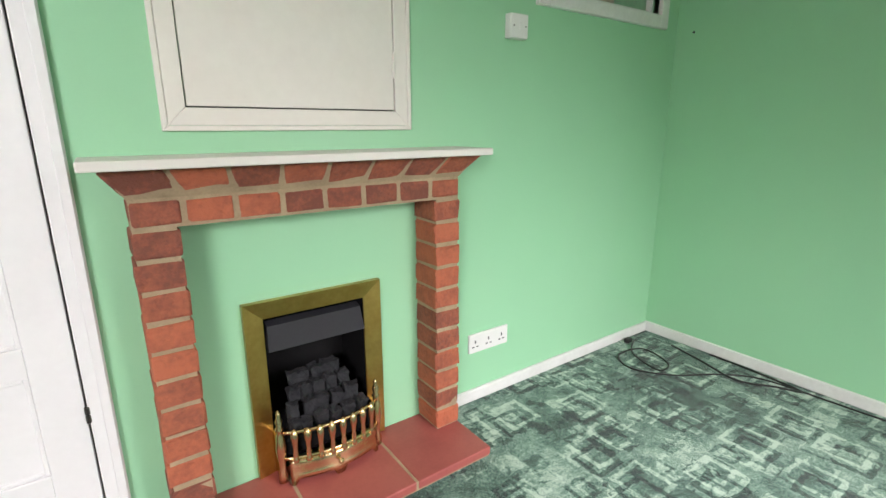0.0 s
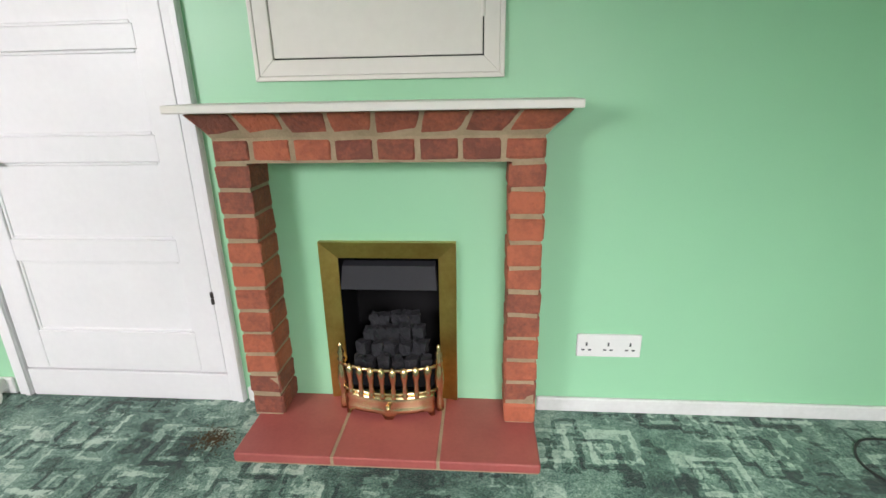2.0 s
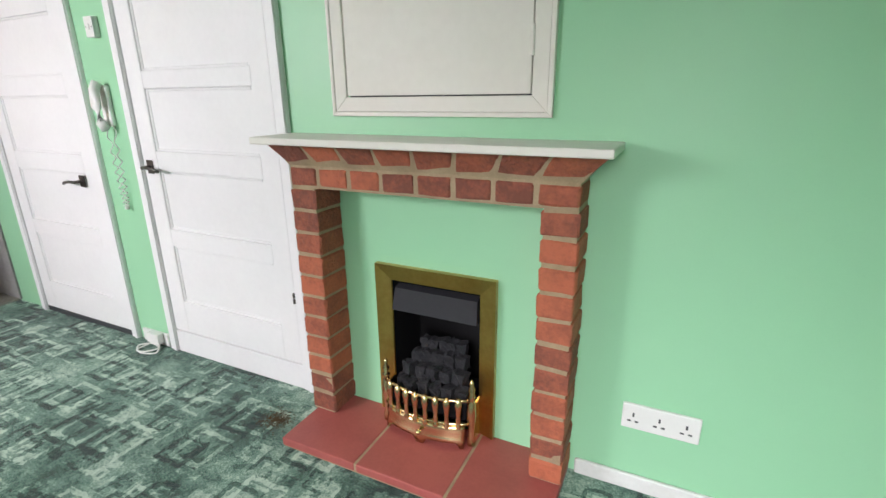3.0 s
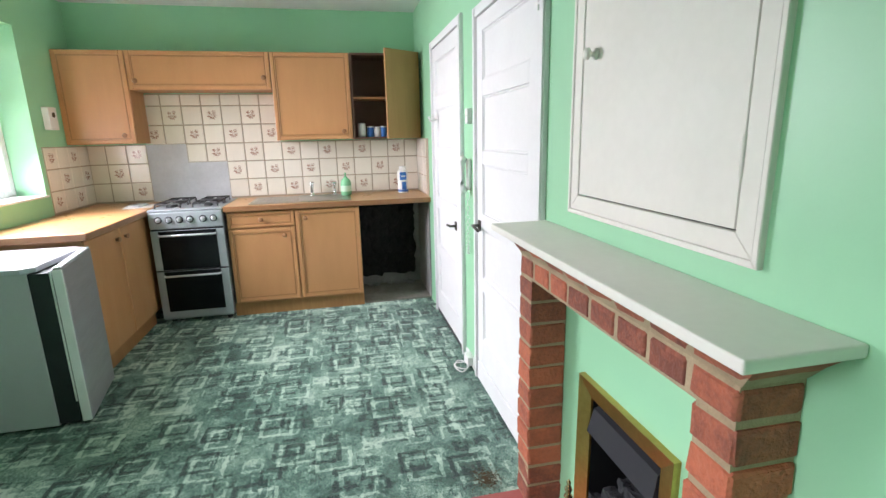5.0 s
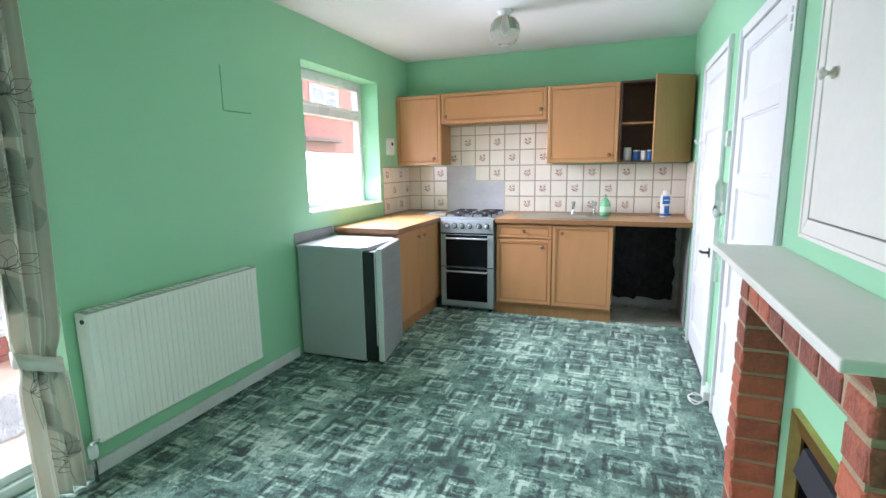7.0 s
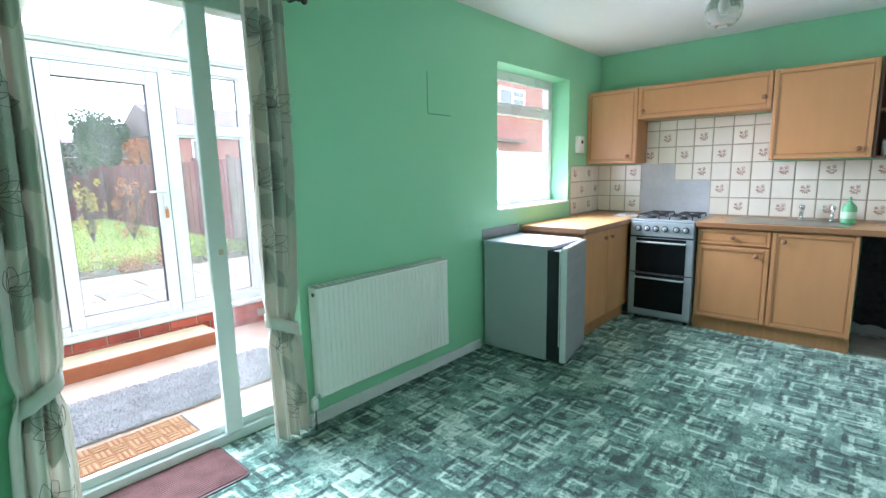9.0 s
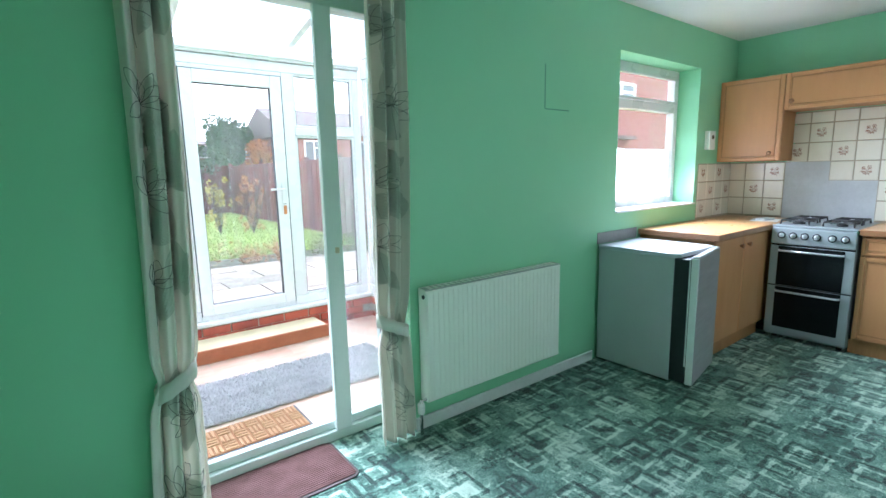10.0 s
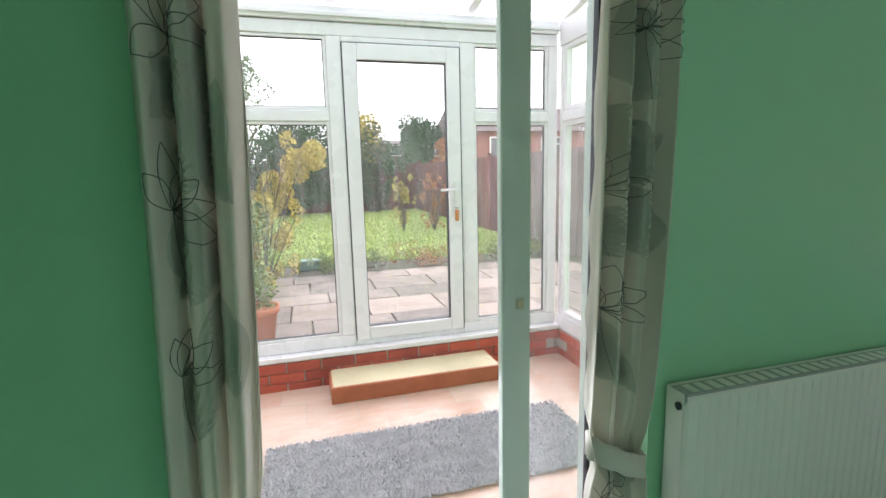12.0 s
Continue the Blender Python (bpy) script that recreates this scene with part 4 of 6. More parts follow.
wall_cabinet("wall_cabinet", S + 0.002, -0.262, 1.405, 2.10, "oak-foil wall cabinet with framed door beside the window", ((-0.335, 1.47),))
wall_cabinet("bridging_cabinet", -0.258, 0.788, 1.81, 2.10, "long low oak-foil cabinet bridging above the cooker", ((-0.205, 1.875), (0.735, 1.90)))
wall_cabinet("wall_cabinet", 0.792, 1.42, 1.405, 2.10, "oak-foil wall cabinet with framed door above the sink", ((1.345, 1.47),))


def open_cabinet():
    c = thing("wall_cabinet", (-2.35, 1.7, 1.40), "open oak wall cabinet with dark shelves, door ajar", "wall cabinet")
    y0, y1, z0, z1, fx = 1.424, 2.005, 1.40, 2.10, -2.205
    for q in ((W + 0.001, fx, y0, y0 + 0.016, z0, z1), (W + 0.001, fx, y1 - 0.016, y1, z0, z1), (W + 0.001, fx, y0 + 0.016, y1 - 0.016, z0, z0 + 0.016), (W + 0.001, fx, y0 + 0.016, y1 - 0.016, z1 - 0.016, z1), (W + 0.001, W + 0.012, y0 + 0.016, y1 - 0.016, z0 + 0.016, z1 - 0.016)):
        part("side_panel", box(B(), *q), DARKWOOD, c)
    part("shelf", box(B(), W + 0.012, fx - 0.03, y0 + 0.016, y1 - 0.016, 1.735, 1.751), OAK_EDGE, c, "pale-edged shelf")
    m = about(fx + 0.01, y1 - 0.004, 33)
    part("door", box(B(), fx + 0.001, fx + 0.019, y1 - 0.37, y1 - 0.004, z0, z1 + 0.008, 0.003, turn=m), OAK_PLAIN, c, "plain oak door standing ajar")
    return c


open_cabinet()
rng = random.Random(2)
for i, (y, h, r, m) in enumerate(((1.50, 0.115, 0.034, PLASTIC), (1.575, 0.09, 0.03, BLUE), (1.635, 0.085, 0.028, PLASTIC), (1.69, 0.09, 0.028, BLUE))):
    j = thing("storage_jar", (-2.30, y, 1.416), "white jar on the cabinet shelf" if m is PLASTIC else "blue printed jar on the cabinet shelf", "jar", "jars in the open cabinet")
    part("jar", lathe(B(), [(r * 0.9, 0), (r, 0.006), (r, h * 0.85), (r * 0.85, h * 0.9)], (-2.30, y, 1.417), seg=14), m, j, smooth=True)
    part("lid", lathe(B(), [(r * 0.95, 0), (r * 0.95, h * 0.1), (r * 0.8, h * 0.12)], (-2.30, y, 1.417 + h * 0.9), seg=14), PLASTIC, j, smooth=True)


def cooker():
    c = thing("gas_cooker", (-2.16, 0.105, 0.0), "silver freestanding gas cooker with two black glass oven doors", "cooker")
    x0, x1, y0, y1 = W + 0.02, -1.885, -0.155, 0.368
    part("body", box(B(), x0, x1, y0, y1, 0.03, 0.895, 0.006, 2), ENAMEL, c)
    for y in (y0 + 0.05, y1 - 0.05):
        part("foot", rod(B(), (x1 - 0.06, y, 0.0), (x1 - 0.06, y, 0.032), 0.02), IRON, c)
    part("hob", box(B(), x0, x1 + 0.02, y0 - 0.002, y1 + 0.002, 0.895, 0.912, 0.005, 2), ENAMEL, c, "silver hob plate")
    bm = box(B(), x1, x1 + 0.028, y0, y1, 0.765, 0.893, 0.008, 2)
    p = part("control_panel", bm, ENAMEL, c)
    for k in range(6):
        y = y0 + 0.075 + k * (y1 - y0 - 0.15) / 5 + (0.012 if k > 3 else -0.006)
        part("control_knob", lathe(B(), [(0.019, 0), (0.019, 0.004), (0.0145, 0.008), (0.0135, 0.022), (0.010, 0.025)], (x1 + 0.028, y, 0.835), (1, 0, 0.1), 16), ALU, p, "silver control knob", smooth=True)
        part("knob_grip", box(B(), x1 + 0.05, x1 + 0.061, y - 0.004, y + 0.004, 0.82, 0.852, 0.002), ALU, p)
        part("knob_ring", lathe(B(), [(0.027, 0), (0.027, 0.003), (0.020, 0.0035)], (x1 + 0.028, y, 0.835), (1, 0, 0), 18), HOOD, p, "dark printed ring", smooth=True)
    part("trim_gap", box(B(), x1, x1 + 0.02, y0 + 0.004, y1 - 0.004, 0.7525, 0.7645), SOOT, c)
    part("trim_gap", box(B(), x1, x1 + 0.024, y0 - 0.001, y1 + 0.001, 0.4325, 0.4395), SOOT, c)
    for z0, z1 in ((0.44, 0.752), (0.05, 0.432)):
        d = part("oven_door", box(B(), x1 + 0.001, x1 + 0.026, y0, y1, z0, z1, 0.005, 2), ENAMEL, c)
        part("oven_glass", box(B(), x1 + 0.025, x1 + 0.029, y0 + 0.055, y1 - 0.055, z0 + (0.004 if z0 > 0.3 else 0.055), z1 - 0.003, 0.001), OVENGLASS, d, "black oven glass")
        bm = tube(B(), [(x1 + 0.029, y0 + 0.06, z1 - 0.035), (x1 + 0.056, y0 + 0.065, z1 - 0.035), (x1 + 0.056, y1 - 0.065, z1 - 0.035), (x1 + 0.029, y1 - 0.06, z1 - 0.035)], 0.008, 8)
        part("door_handle", bm, ALU, d, "pale bar handle", smooth=True)
    for by, bx, r in ((-0.03, -2.03, 0.042), (0.24, -2.03, 0.034), (-0.03, -2.28, 0.034), (0.24, -2.28, 0.05)):
        part("burner", lathe(B(), [(r, 0), (r, 0.012), (r * 0.7, 0.014), (r * 0.7, 0.022), (r * 0.3, 0.024)], (bx, by, 0.912), seg=18), IRON, c, "black burner", smooth=True)
        s = B()
        for a in range(4):
            dx, dy = math.cos(math.pi / 4 + a * math.pi / 2), math.sin(math.pi / 4 + a * math.pi / 2)
            tube(s, [(bx + dx * 0.14, by + dy * 0.13, 0.914), (bx + dx * 0.135, by + dy * 0.125, 0.945), (bx + dx * 0.03, by + dy * 0.03, 0.947)], 0.007, 6)
        for a in range(4):
            c0, c1 = math.pi / 4 + a * math.pi / 2, math.pi / 4 + (a + 1) * math.pi / 2
            tube(s, [(bx + math.cos(c0) * 0.135, by + math.sin(c0) * 0.125, 0.944), (bx + math.cos(c1) * 0.135, by + math.sin(c1) * 0.125, 0.944)], 0.0065, 6)
        part("pan_support", s, IRON, c, "black wire pan support")
    return c


cooker()


def fridge():
    f = thing("fridge", (-0.68, -0.46, 0.0), "silver-grey under-counter fridge with its door slightly open", "fridge")
    x0, x1, y0, y1, z1 = -0.935, -0.428, -0.735, -0.197, 0.82
    part("body", box(B(), x0, x1, y0, y1, 0.018, z1, 0.006, 2), FRIDGE, f)
    # the top sheet rises a little and its front corners are cut off
    bm = B()
    plan = [(x0 - 0.003, y0), (x1 + 0.004, y0), (x1 + 0.004, y1 - 0.02), (x1 - 0.03, y1 + 0.03), (x0 + 0.03, y1 + 0.03), (x0 - 0.003, y1 - 0.02)]
    rings = [[bm.verts.new((x, y, z)) for x, y in plan] for z in (z1 + 0.0005, z1 + 0.026)]
    bm.faces.new(rings[1])
    bm.faces.new(rings[0][::-1])
    for i in range(6):
        bm.faces.new((rings[0][i], rings[0][(i + 1) % 6], rings[1][(i + 1) % 6], rings[1][i]))
    bmesh.ops.bevel(bm, geom=[e for e in bm.edges if all(v.co.z > z1 + 0.01 for v in e.verts)], offset=0.007, segments=2, affect="EDGES", profile=0.5)
    part("top", bm, FRIDGETOP, f, "pale grey top")
    for x in (x0 + 0.04, x1 - 0.04):
        part("foot", rod(B(), (x, y1 - 0.05, 0), (x, y1 - 0.05, 0.02), 0.015, 8), IRON, f)
    # one black wedge behind the ajar door paints seal, liner and gap shade
    bm = box(B(), x0 + 0.012, x1 - 0.006, 0, 1, 0.03, z1 - 0.004)
    for v in bm.verts:
        u = (v.co.x - x0) / (x1 - x0)
        v.co.y = y1 + 0.001 + (0.004 + 0.092 * u if v.co.y > 0.5 else 0.0)
    part("seal_gap_wedge", bm, SEAL, f, "black wedge of door seal, liner and gap shade")
    m = about(x0, y1 + 0.006, 10.8)
    d = part("door", box(B(), x0, x1 + 0.002, y1 + 0.006, y1 + 0.052, 0.022, z1 + 0.014, 0.010, 3, turn=m), FRIDGEDOOR, f, "brushed grey door")
    part("door_edge", box(B(), x1 + 0.001, x1 + 0.006, y1 + 0.009, y1 + 0.05, 0.028, z1 + 0.008, 0.002, turn=m), DOOREDGE, d, "pale aluminium door edge")
    part("grip_strip", box(B(), x1 - 0.004, x1 + 0.004, y1 - 0.004, y1 + 0.005, 0.14, z1 + 0.004, 0.003, turn=m), DOOREDGE, d, "pale grip strip along the door edge")
    part("door_top_trim", box(B(), x0 + 0.004, x1 - 0.002, y1 + 0.012, y1 + 0.047, z1 + 0.0145, z1 + 0.019, 0.001, turn=m), ALU, d)
    return f


fridge()


# ---- small things on the worktop ----
def bottle():
    s = thing("soap_bottle", (-2.28, 1.33, 0.91), "green liquid soap bottle by the taps", "bottle")
    b = part("bottle", lathe(B(), [(0.040, 0), (0.046, 0.008), (0.047, 0.09), (0.043, 0.12), (0.03, 0.142), (0.018, 0.15), (0.016, 0.162)], (-2.28, 1.33, 0.917), seg=20), GREENSOAP, s, smooth=True)
    part("pump", tube(B(), [(-2.28, 1.33, 1.078), (-2.28, 1.33, 1.105), (-2.24, 1.33, 1.11)], 0.009), GREENSOAP, s, "green pump", smooth=True)
    part("label", lathe(B(), [(0.0473, 0.035), (0.0476, 0.036), (0.0476, 0.085), (0.0473, 0.086)], (-2.28, 1.33, 0.917), seg=20), plain("pale_green_label", (0.55, 0.76, 0.56), rough=0.4, bump=0), b, smooth=True)
    c = thing("spray_can", (-2.32, 1.845, 0.91), "white and blue cleaner bottle on the worktop", "bottle")
    b = part("can", lathe(B(), [(0.044, 0), (0.047, 0.006), (0.047, 0.19), (0.034, 0.205)], (-2.32, 1.845, 0.911), seg=18), PLASTIC, c, smooth=True)
    part("cap", lathe(B(), [(0.031, 0), (0.031, 0.03), (0.026, 0.036)], (-2.32, 1.845, 1.116), seg=18), PLASTIC, c, smooth=True)
    part("label", box(B(), -2.2805, -2.2715, 1.813, 1.873, 1.03, 1.10, 0.003), BLUE, b, "blue printed label")
    part("label_foot", box(B(), -2.2805, -2.2715, 1.830, 1.871, 0.945, 1.015, 0.003), BLUE, b)
    part("label_band", lathe(B(), [(0.0473, 0.012), (0.0476, 0.013), (0.0476, 0.032), (0.0473, 0.033)], (-2.32, 1.845, 0.911), seg=18), BLUE, b, smooth=True)
    part("label_panel", box(B(), -2.2745, -2.2705, 1.823, 1.863, 1.06, 1.07), PLASTIC, b)


bottle()
pb = thing("papers", (-2.2, -0.32, 0.91), "white papers and small packet on the worktop", "papers")
part("sheet", box(B(), -2.30, -2.05, -0.42, -0.22, 0.911, 0.913, turn=about(-2.2, -0.3, 12)), PLASTIC, pb)
part("packet", box(B(), -2.25, -2.12, -0.36, -0.28, 0.9135, 0.93, 0.003, turn=about(-2.2, -0.3, -15)), ALU, pb)

# bare place under the worktop where a machine stood
def ragged(y0, y1, z0, z1):
    """A rough slab on the west wall with an uneven outline."""
    rng = random.Random(13)
    bm = B()
    ny, nz = 14, 18
    g = []
    for j in range(nz + 1):
        row = []
        for i in range(ny + 1):
            e = 0.02 if i in (0, ny) or j == 0 else 0.008
            row.append(bm.verts.new((W + 0.012 + rng.uniform(0, 0.012), y0 + (y1 - y0) * i / ny + (rng.uniform(-e, e) if i else 0), z0 + (z1 - z0) * j / nz + (rng.uniform(-e, e) if j < nz else 0))))
        g.append(row)
    for j in range(nz):
        for i in range(ny):
            bm.faces.new((g[j][i], g[j][i + 1], g[j + 1][i + 1], g[j + 1][i]))
    bmesh.ops.recalc_face_normals(bm, faces=bm.faces)
    bmesh.ops.solidify(bm, geom=bm.faces[:], thickness=0.01)
    return bm


solid("alcove_plaster", box(B(), W + 0.0005, W + 0.006, 1.422, N - 0.013, 0.0, 0.869), BARE, "bare grey plaster behind the missing appliance", kind="structure")
# near-black rough slab on the wall below the worktop
solid("alcove_back", ragged(1.425, 1.965, 0.10, 0.868), BLACKWALL, "rough black bare wall behind the missing appliance", kind="structure")
solid("alcove_floor", box(B(), W + 0.001, -1.95, 1.425, N - 0.002, 0.0, 0.012), CEMENT, "bare grey cement floor patch", kind="structure")
solid("alcove_side", box(B(), W + 0.002, -1.93, N - 0.012, N - 0.001, 0.012, 0.87), BARE, "bare grey plaster side", kind="structure")
rng = random.Random(7)
for i in range(7):
    r = rng.uniform(0.02, 0.045)
    bm = B()
    bmesh.ops.create_icosphere(bm, subdivisions=2, radius=1)
    for v in bm.verts:
        v.co *= 1 + rng.uniform(-0.2, 0.15)
    bmesh.ops.transform(bm, matrix=Matrix.Translation((W + rng.uniform(0.0, 0.1), 1.50 + i * 0.065, 0.012 + r * 0.5)) @ Matrix.Diagonal((r, r * 1.3, r * 0.6, 1)), verts=bm.verts)
    solid("rubble", bm, BARE, "lump of plaster rubble on the cement floor", "rubble", "plaster rubble")

solid("wall_scar", box(B(), -0.93, -0.43, S + 0.0005, S + 0.006, 0.845, 0.925, 0.002), BARE, "bare grey strip where an upstand was removed", kind="structure")
for q in ((0.135, 0.142, 1.74, 2.0), (-0.09, 0.135, 1.736, 1.743)):
    solid("wall_crack", box(B(), q[0], q[1], S + 0.0004, S + 0.003, q[2], q[3], 0.001), plain("raised_dark_green_paint", (0.15, 0.38, 0.25), (0.11, 0.30, 0.20), rough=0.6), "raised painted line on the green wall", kind="structure")

bb = thing("door_chime", (-2.0, S, 1.52), "white plastic chime box on the wall", "door chime")
part("box", box(B(), -2.06, -1.95, S, S + 0.045, 1.515, 1.675, 0.006, 2), PLASTIC, bb)
part("dial", rod(B(), (-2.005, S + 0.045, 1.62), (-2.005, S + 0.05, 1.62), 0.018, 14), RUST, bb)


# ---- radiator ----
def radiator():
    r = thing("radiator", (0.59, S, 0.175), "white ribbed panel radiator on the wall", "radiator")
    x0, x1, z0, z1, yf = 0.068, 1.112, 0.175, 0.785, -0.672
    bm = B()
    n = 30
    prof = []
    for i in range(n):
        a = x0 + 0.03 + (x1 - x0 - 0.06) * i / n
        w = (x1 - x0 - 0.06) / n
        prof += [(a, yf), (a + w * 0.6, yf), (a + w * 0.7, yf - 0.004), (a + w * 0.9, yf - 0.004)]
    prof = [(x0, yf - 0.012), (x0 + 0.006, yf), *prof, (x1 - 0.03, yf), (x1 - 0.006, yf), (x1, yf - 0.012)]
    cols = []
    for x, y in prof:
        cols.append([bm.verts.new((x, min(y, yf - 0.012) if k in (0, 5) else (yf if k in (1, 4) else y), z)) for k, z in enumerate((z0, z0 + 0.012, z0 + 0.035, z1 - 0.035, z1 - 0.012, z1))])
    for a, b in zip(cols, cols[1:]):
        for k in range(5):
            bm.faces.new((a[k], b[k], b[k + 1], a[k + 1]))
    part("front_panel", bm, RADIATOR, r)
    part("back_panel", box(B(), x0, x1, S + 0.008, S + 0.02, z0, z1), RADIATOR, r)
    part("top_grille", box(B(), x0, x1, S + 0.02, yf - 0.004, z1 - 0.008, z1, 0.002), plain("grey_radiator_grille", (0.42, 0.44, 0.42), (0.36, 0.38, 0.36), rough=0.4), r, "grey slotted top grille")
    for k in range(26):
        x = x0 + 0.03 + k * 0.0385
        part("grille_slot", box(B(), x, x + 0.024, S + 0.028, yf - 0.012, z1 + 0.0002, z1 + 0.0012), RADIATOR, r)
    for xa, xb in ((x0 - 0.001, x0 + 0.006), (x1 - 0.006, x1 + 0.001)):
        part("end_panel", box(B(), xa, xb, S + 0.018, yf - 0.012, z0, z1 - 0.001, 0.002), RADIATOR, r)
    part("bleed_plug", rod(B(), (x1, -0.70, 0.745), (x1 + 0.006, -0.70, 0.745), 0.011, 10), GASKET, r)
    v = part("valve", lathe(B(), [(0.017, 0), (0.02, 0.01), (0.02, 0.05), (0.014, 0.06)], (x1 + 0.035, -0.70, 0.12), seg=14), PLASTIC, r, "white valve head", smooth=True)
    part("valve_pipe", tube(B(), [(x1 - 0.005, -0.70, 0.19), (x1 + 0.035, -0.70, 0.19), (x1 + 0.035, -0.70, 0.0)], 0.009), CHROME, r, smooth=True)
    return r


radiator()


# ---- ceiling lamp ----
def ceiling_lamp():
    c = thing("ceiling_lamp", (-1.19, 0.625, CEILING), "cut-glass globe ceiling lamp with pale cap", "lamp")
    part("cap", lathe(B(), [(0.055, 0), (0.055, 0.012), (0.03, 0.035), (0.03, 0.05)], (-1.19, 0.625, CEILING), (0, 0, -1), 20), PLASTIC, c, smooth=True)
    bm = B()
    bmesh.ops.create_uvsphere(bm, u_segments=14, v_segments=8, radius=0.112)
    bmesh.ops.translate(bm, verts=bm.verts, vec=(-1.19, 0.625, CEILING - 0.14))
    m, nt, b = shader("cut_glass")
    b.inputs["Base Color"].default_value = (0.66, 0.66, 0.60, 1)
    b.inputs["Roughness"].default_value = 0.08
    b.inputs["Transmission Weight"].default_value = 0.85
    b.inputs["IOR"].default_value = 1.45
    part("globe", bm, m, c, "faceted clear glass globe")
    part("bulb", lathe(B(), [(0.012, 0), (0.014, 0.03), (0.028, 0.07), (0.02, 0.095), (0.004, 0.105)], (-1.19, 0.625, CEILING - 0.05), (0, 0, -1), 14), PLASTIC, c, smooth=True)
    return c


ceiling_lamp()


# ---- kitchen window ----
def kitchen_window():
    w = thing("window_1", (-1.225, S - 0.2, 1.05), "white plastic window with top light and white film below", "window", kind="structure")
    x0, x1, z0, z1, y0, y1, f = -1.81, -0.64, 1.06, 2.18, S - 0.25, S - 0.18, 0.055
    for q in ((x0, x0 + f, z0, z1), (x1 - f, x1, z0, z1), (x0 + f, x1 - f, z0, z0 + f), (x0 + f, x1 - f, z1 - f, z1), (x0 + f, x1 - f, 1.83, 1.90)):
        part("window_frame", box(B(), q[0], q[1], y0, y1, q[2], q[3], 0.005, 2), UPVC, w)
    for q in ((x0 + f, x0 + f + 0.03, 1.90, z1 - f), (x1 - f - 0.03, x1 - f, 1.90, z1 - f), (x0 + f, x1 - f, 1.90, 1.925), (x0 + f, x1 - f, z1 - f - 0.03, z1 - f)):
        part("sash", box(B(), q[0], q[1], y1 - 0.02, y1 + 0.012, q[2], q[3], 0.004), UPVC, w)
    for q in ((1.925, z1 - f - 0.03), (z0 + f, 1.83)):
        p = part("pane", box(B(), x0 + f, x1 - f, y0 + 0.03, y0 + 0.036, q[0], q[1]), PANE, w)
        p.visible_shadow = False
    fl = part("net_film", box(B(), x0 + f + 0.002, x1 - f - 0.002, y0 + 0.042, y0 + 0.045, z0 + f, 1.525), FILM, w, "white translucent film")
    part("window_sill", box(B(), x0 + 0.001, x1 - 0.001, y1, S + 0.02, 1.0505, 1.066, 0.004, 2), GLOSS, w, "white painted sill")
    return w


kitchen_window()


# ---- patio door ----
def patio_door():
    d = thing("door_3", (1.76, -0.97, 0.0), "white-framed sliding patio door standing open", "door", kind="structure")
    y0, y1 = -1.02, -0.96
    part("threshold", box(B(), 1.16, 2.275, -1.04, -0.94, 0.0, 0.055, 0.004), DOORFRAME, d)
    part("bottom_rail", box(B(), 1.21, 2.235, -1.0, -0.965, 0.056, 0.10, 0.004), DOORFRAME, d)
    part("top_rail", box(B(), 1.16, 2.275, -1.04, -0.94, 2.14, 2.23, 0.004), DOORFRAME, d)
    part("jamb", box(B(), 1.163, 1.203, -1.04, -0.945, 0.056, 2.139, 0.004), DOORFRAME, d)
    part("jamb", box(B(), 2.235, 2.272, -1.04, -0.945, 0.056, 2.139, 0.004), DOORFRAME, d)
    part("meeting_stile", box(B(), 1.440, 1.528, -0.948, -0.915, 0.06, 2.139, 0.006, 2), DOORFRAME, d)
    part("finger_catch", box(B(), 1.462, 1.485, -0.9145, -0.909, 0.99, 1.02, 0.003), plain("yellowed_plastic", (0.55, 0.5, 0.34), rough=0.4), d)
    for q in ((1.2035, 1.210, 0.10, 2.139), (1.429, 1.4375, 0.10, 2.139)):
        part("gasket", box(B(), q[0], q[1], -0.992, -0.968, q[2], q[3]), GASKET, d)
    p = part("pane", box(B(), 1.210, 1.429, -0.984, -0.978, 0.10, 2.139), PANE, d)
    p.visible_shadow = False
    return d


patio_door()


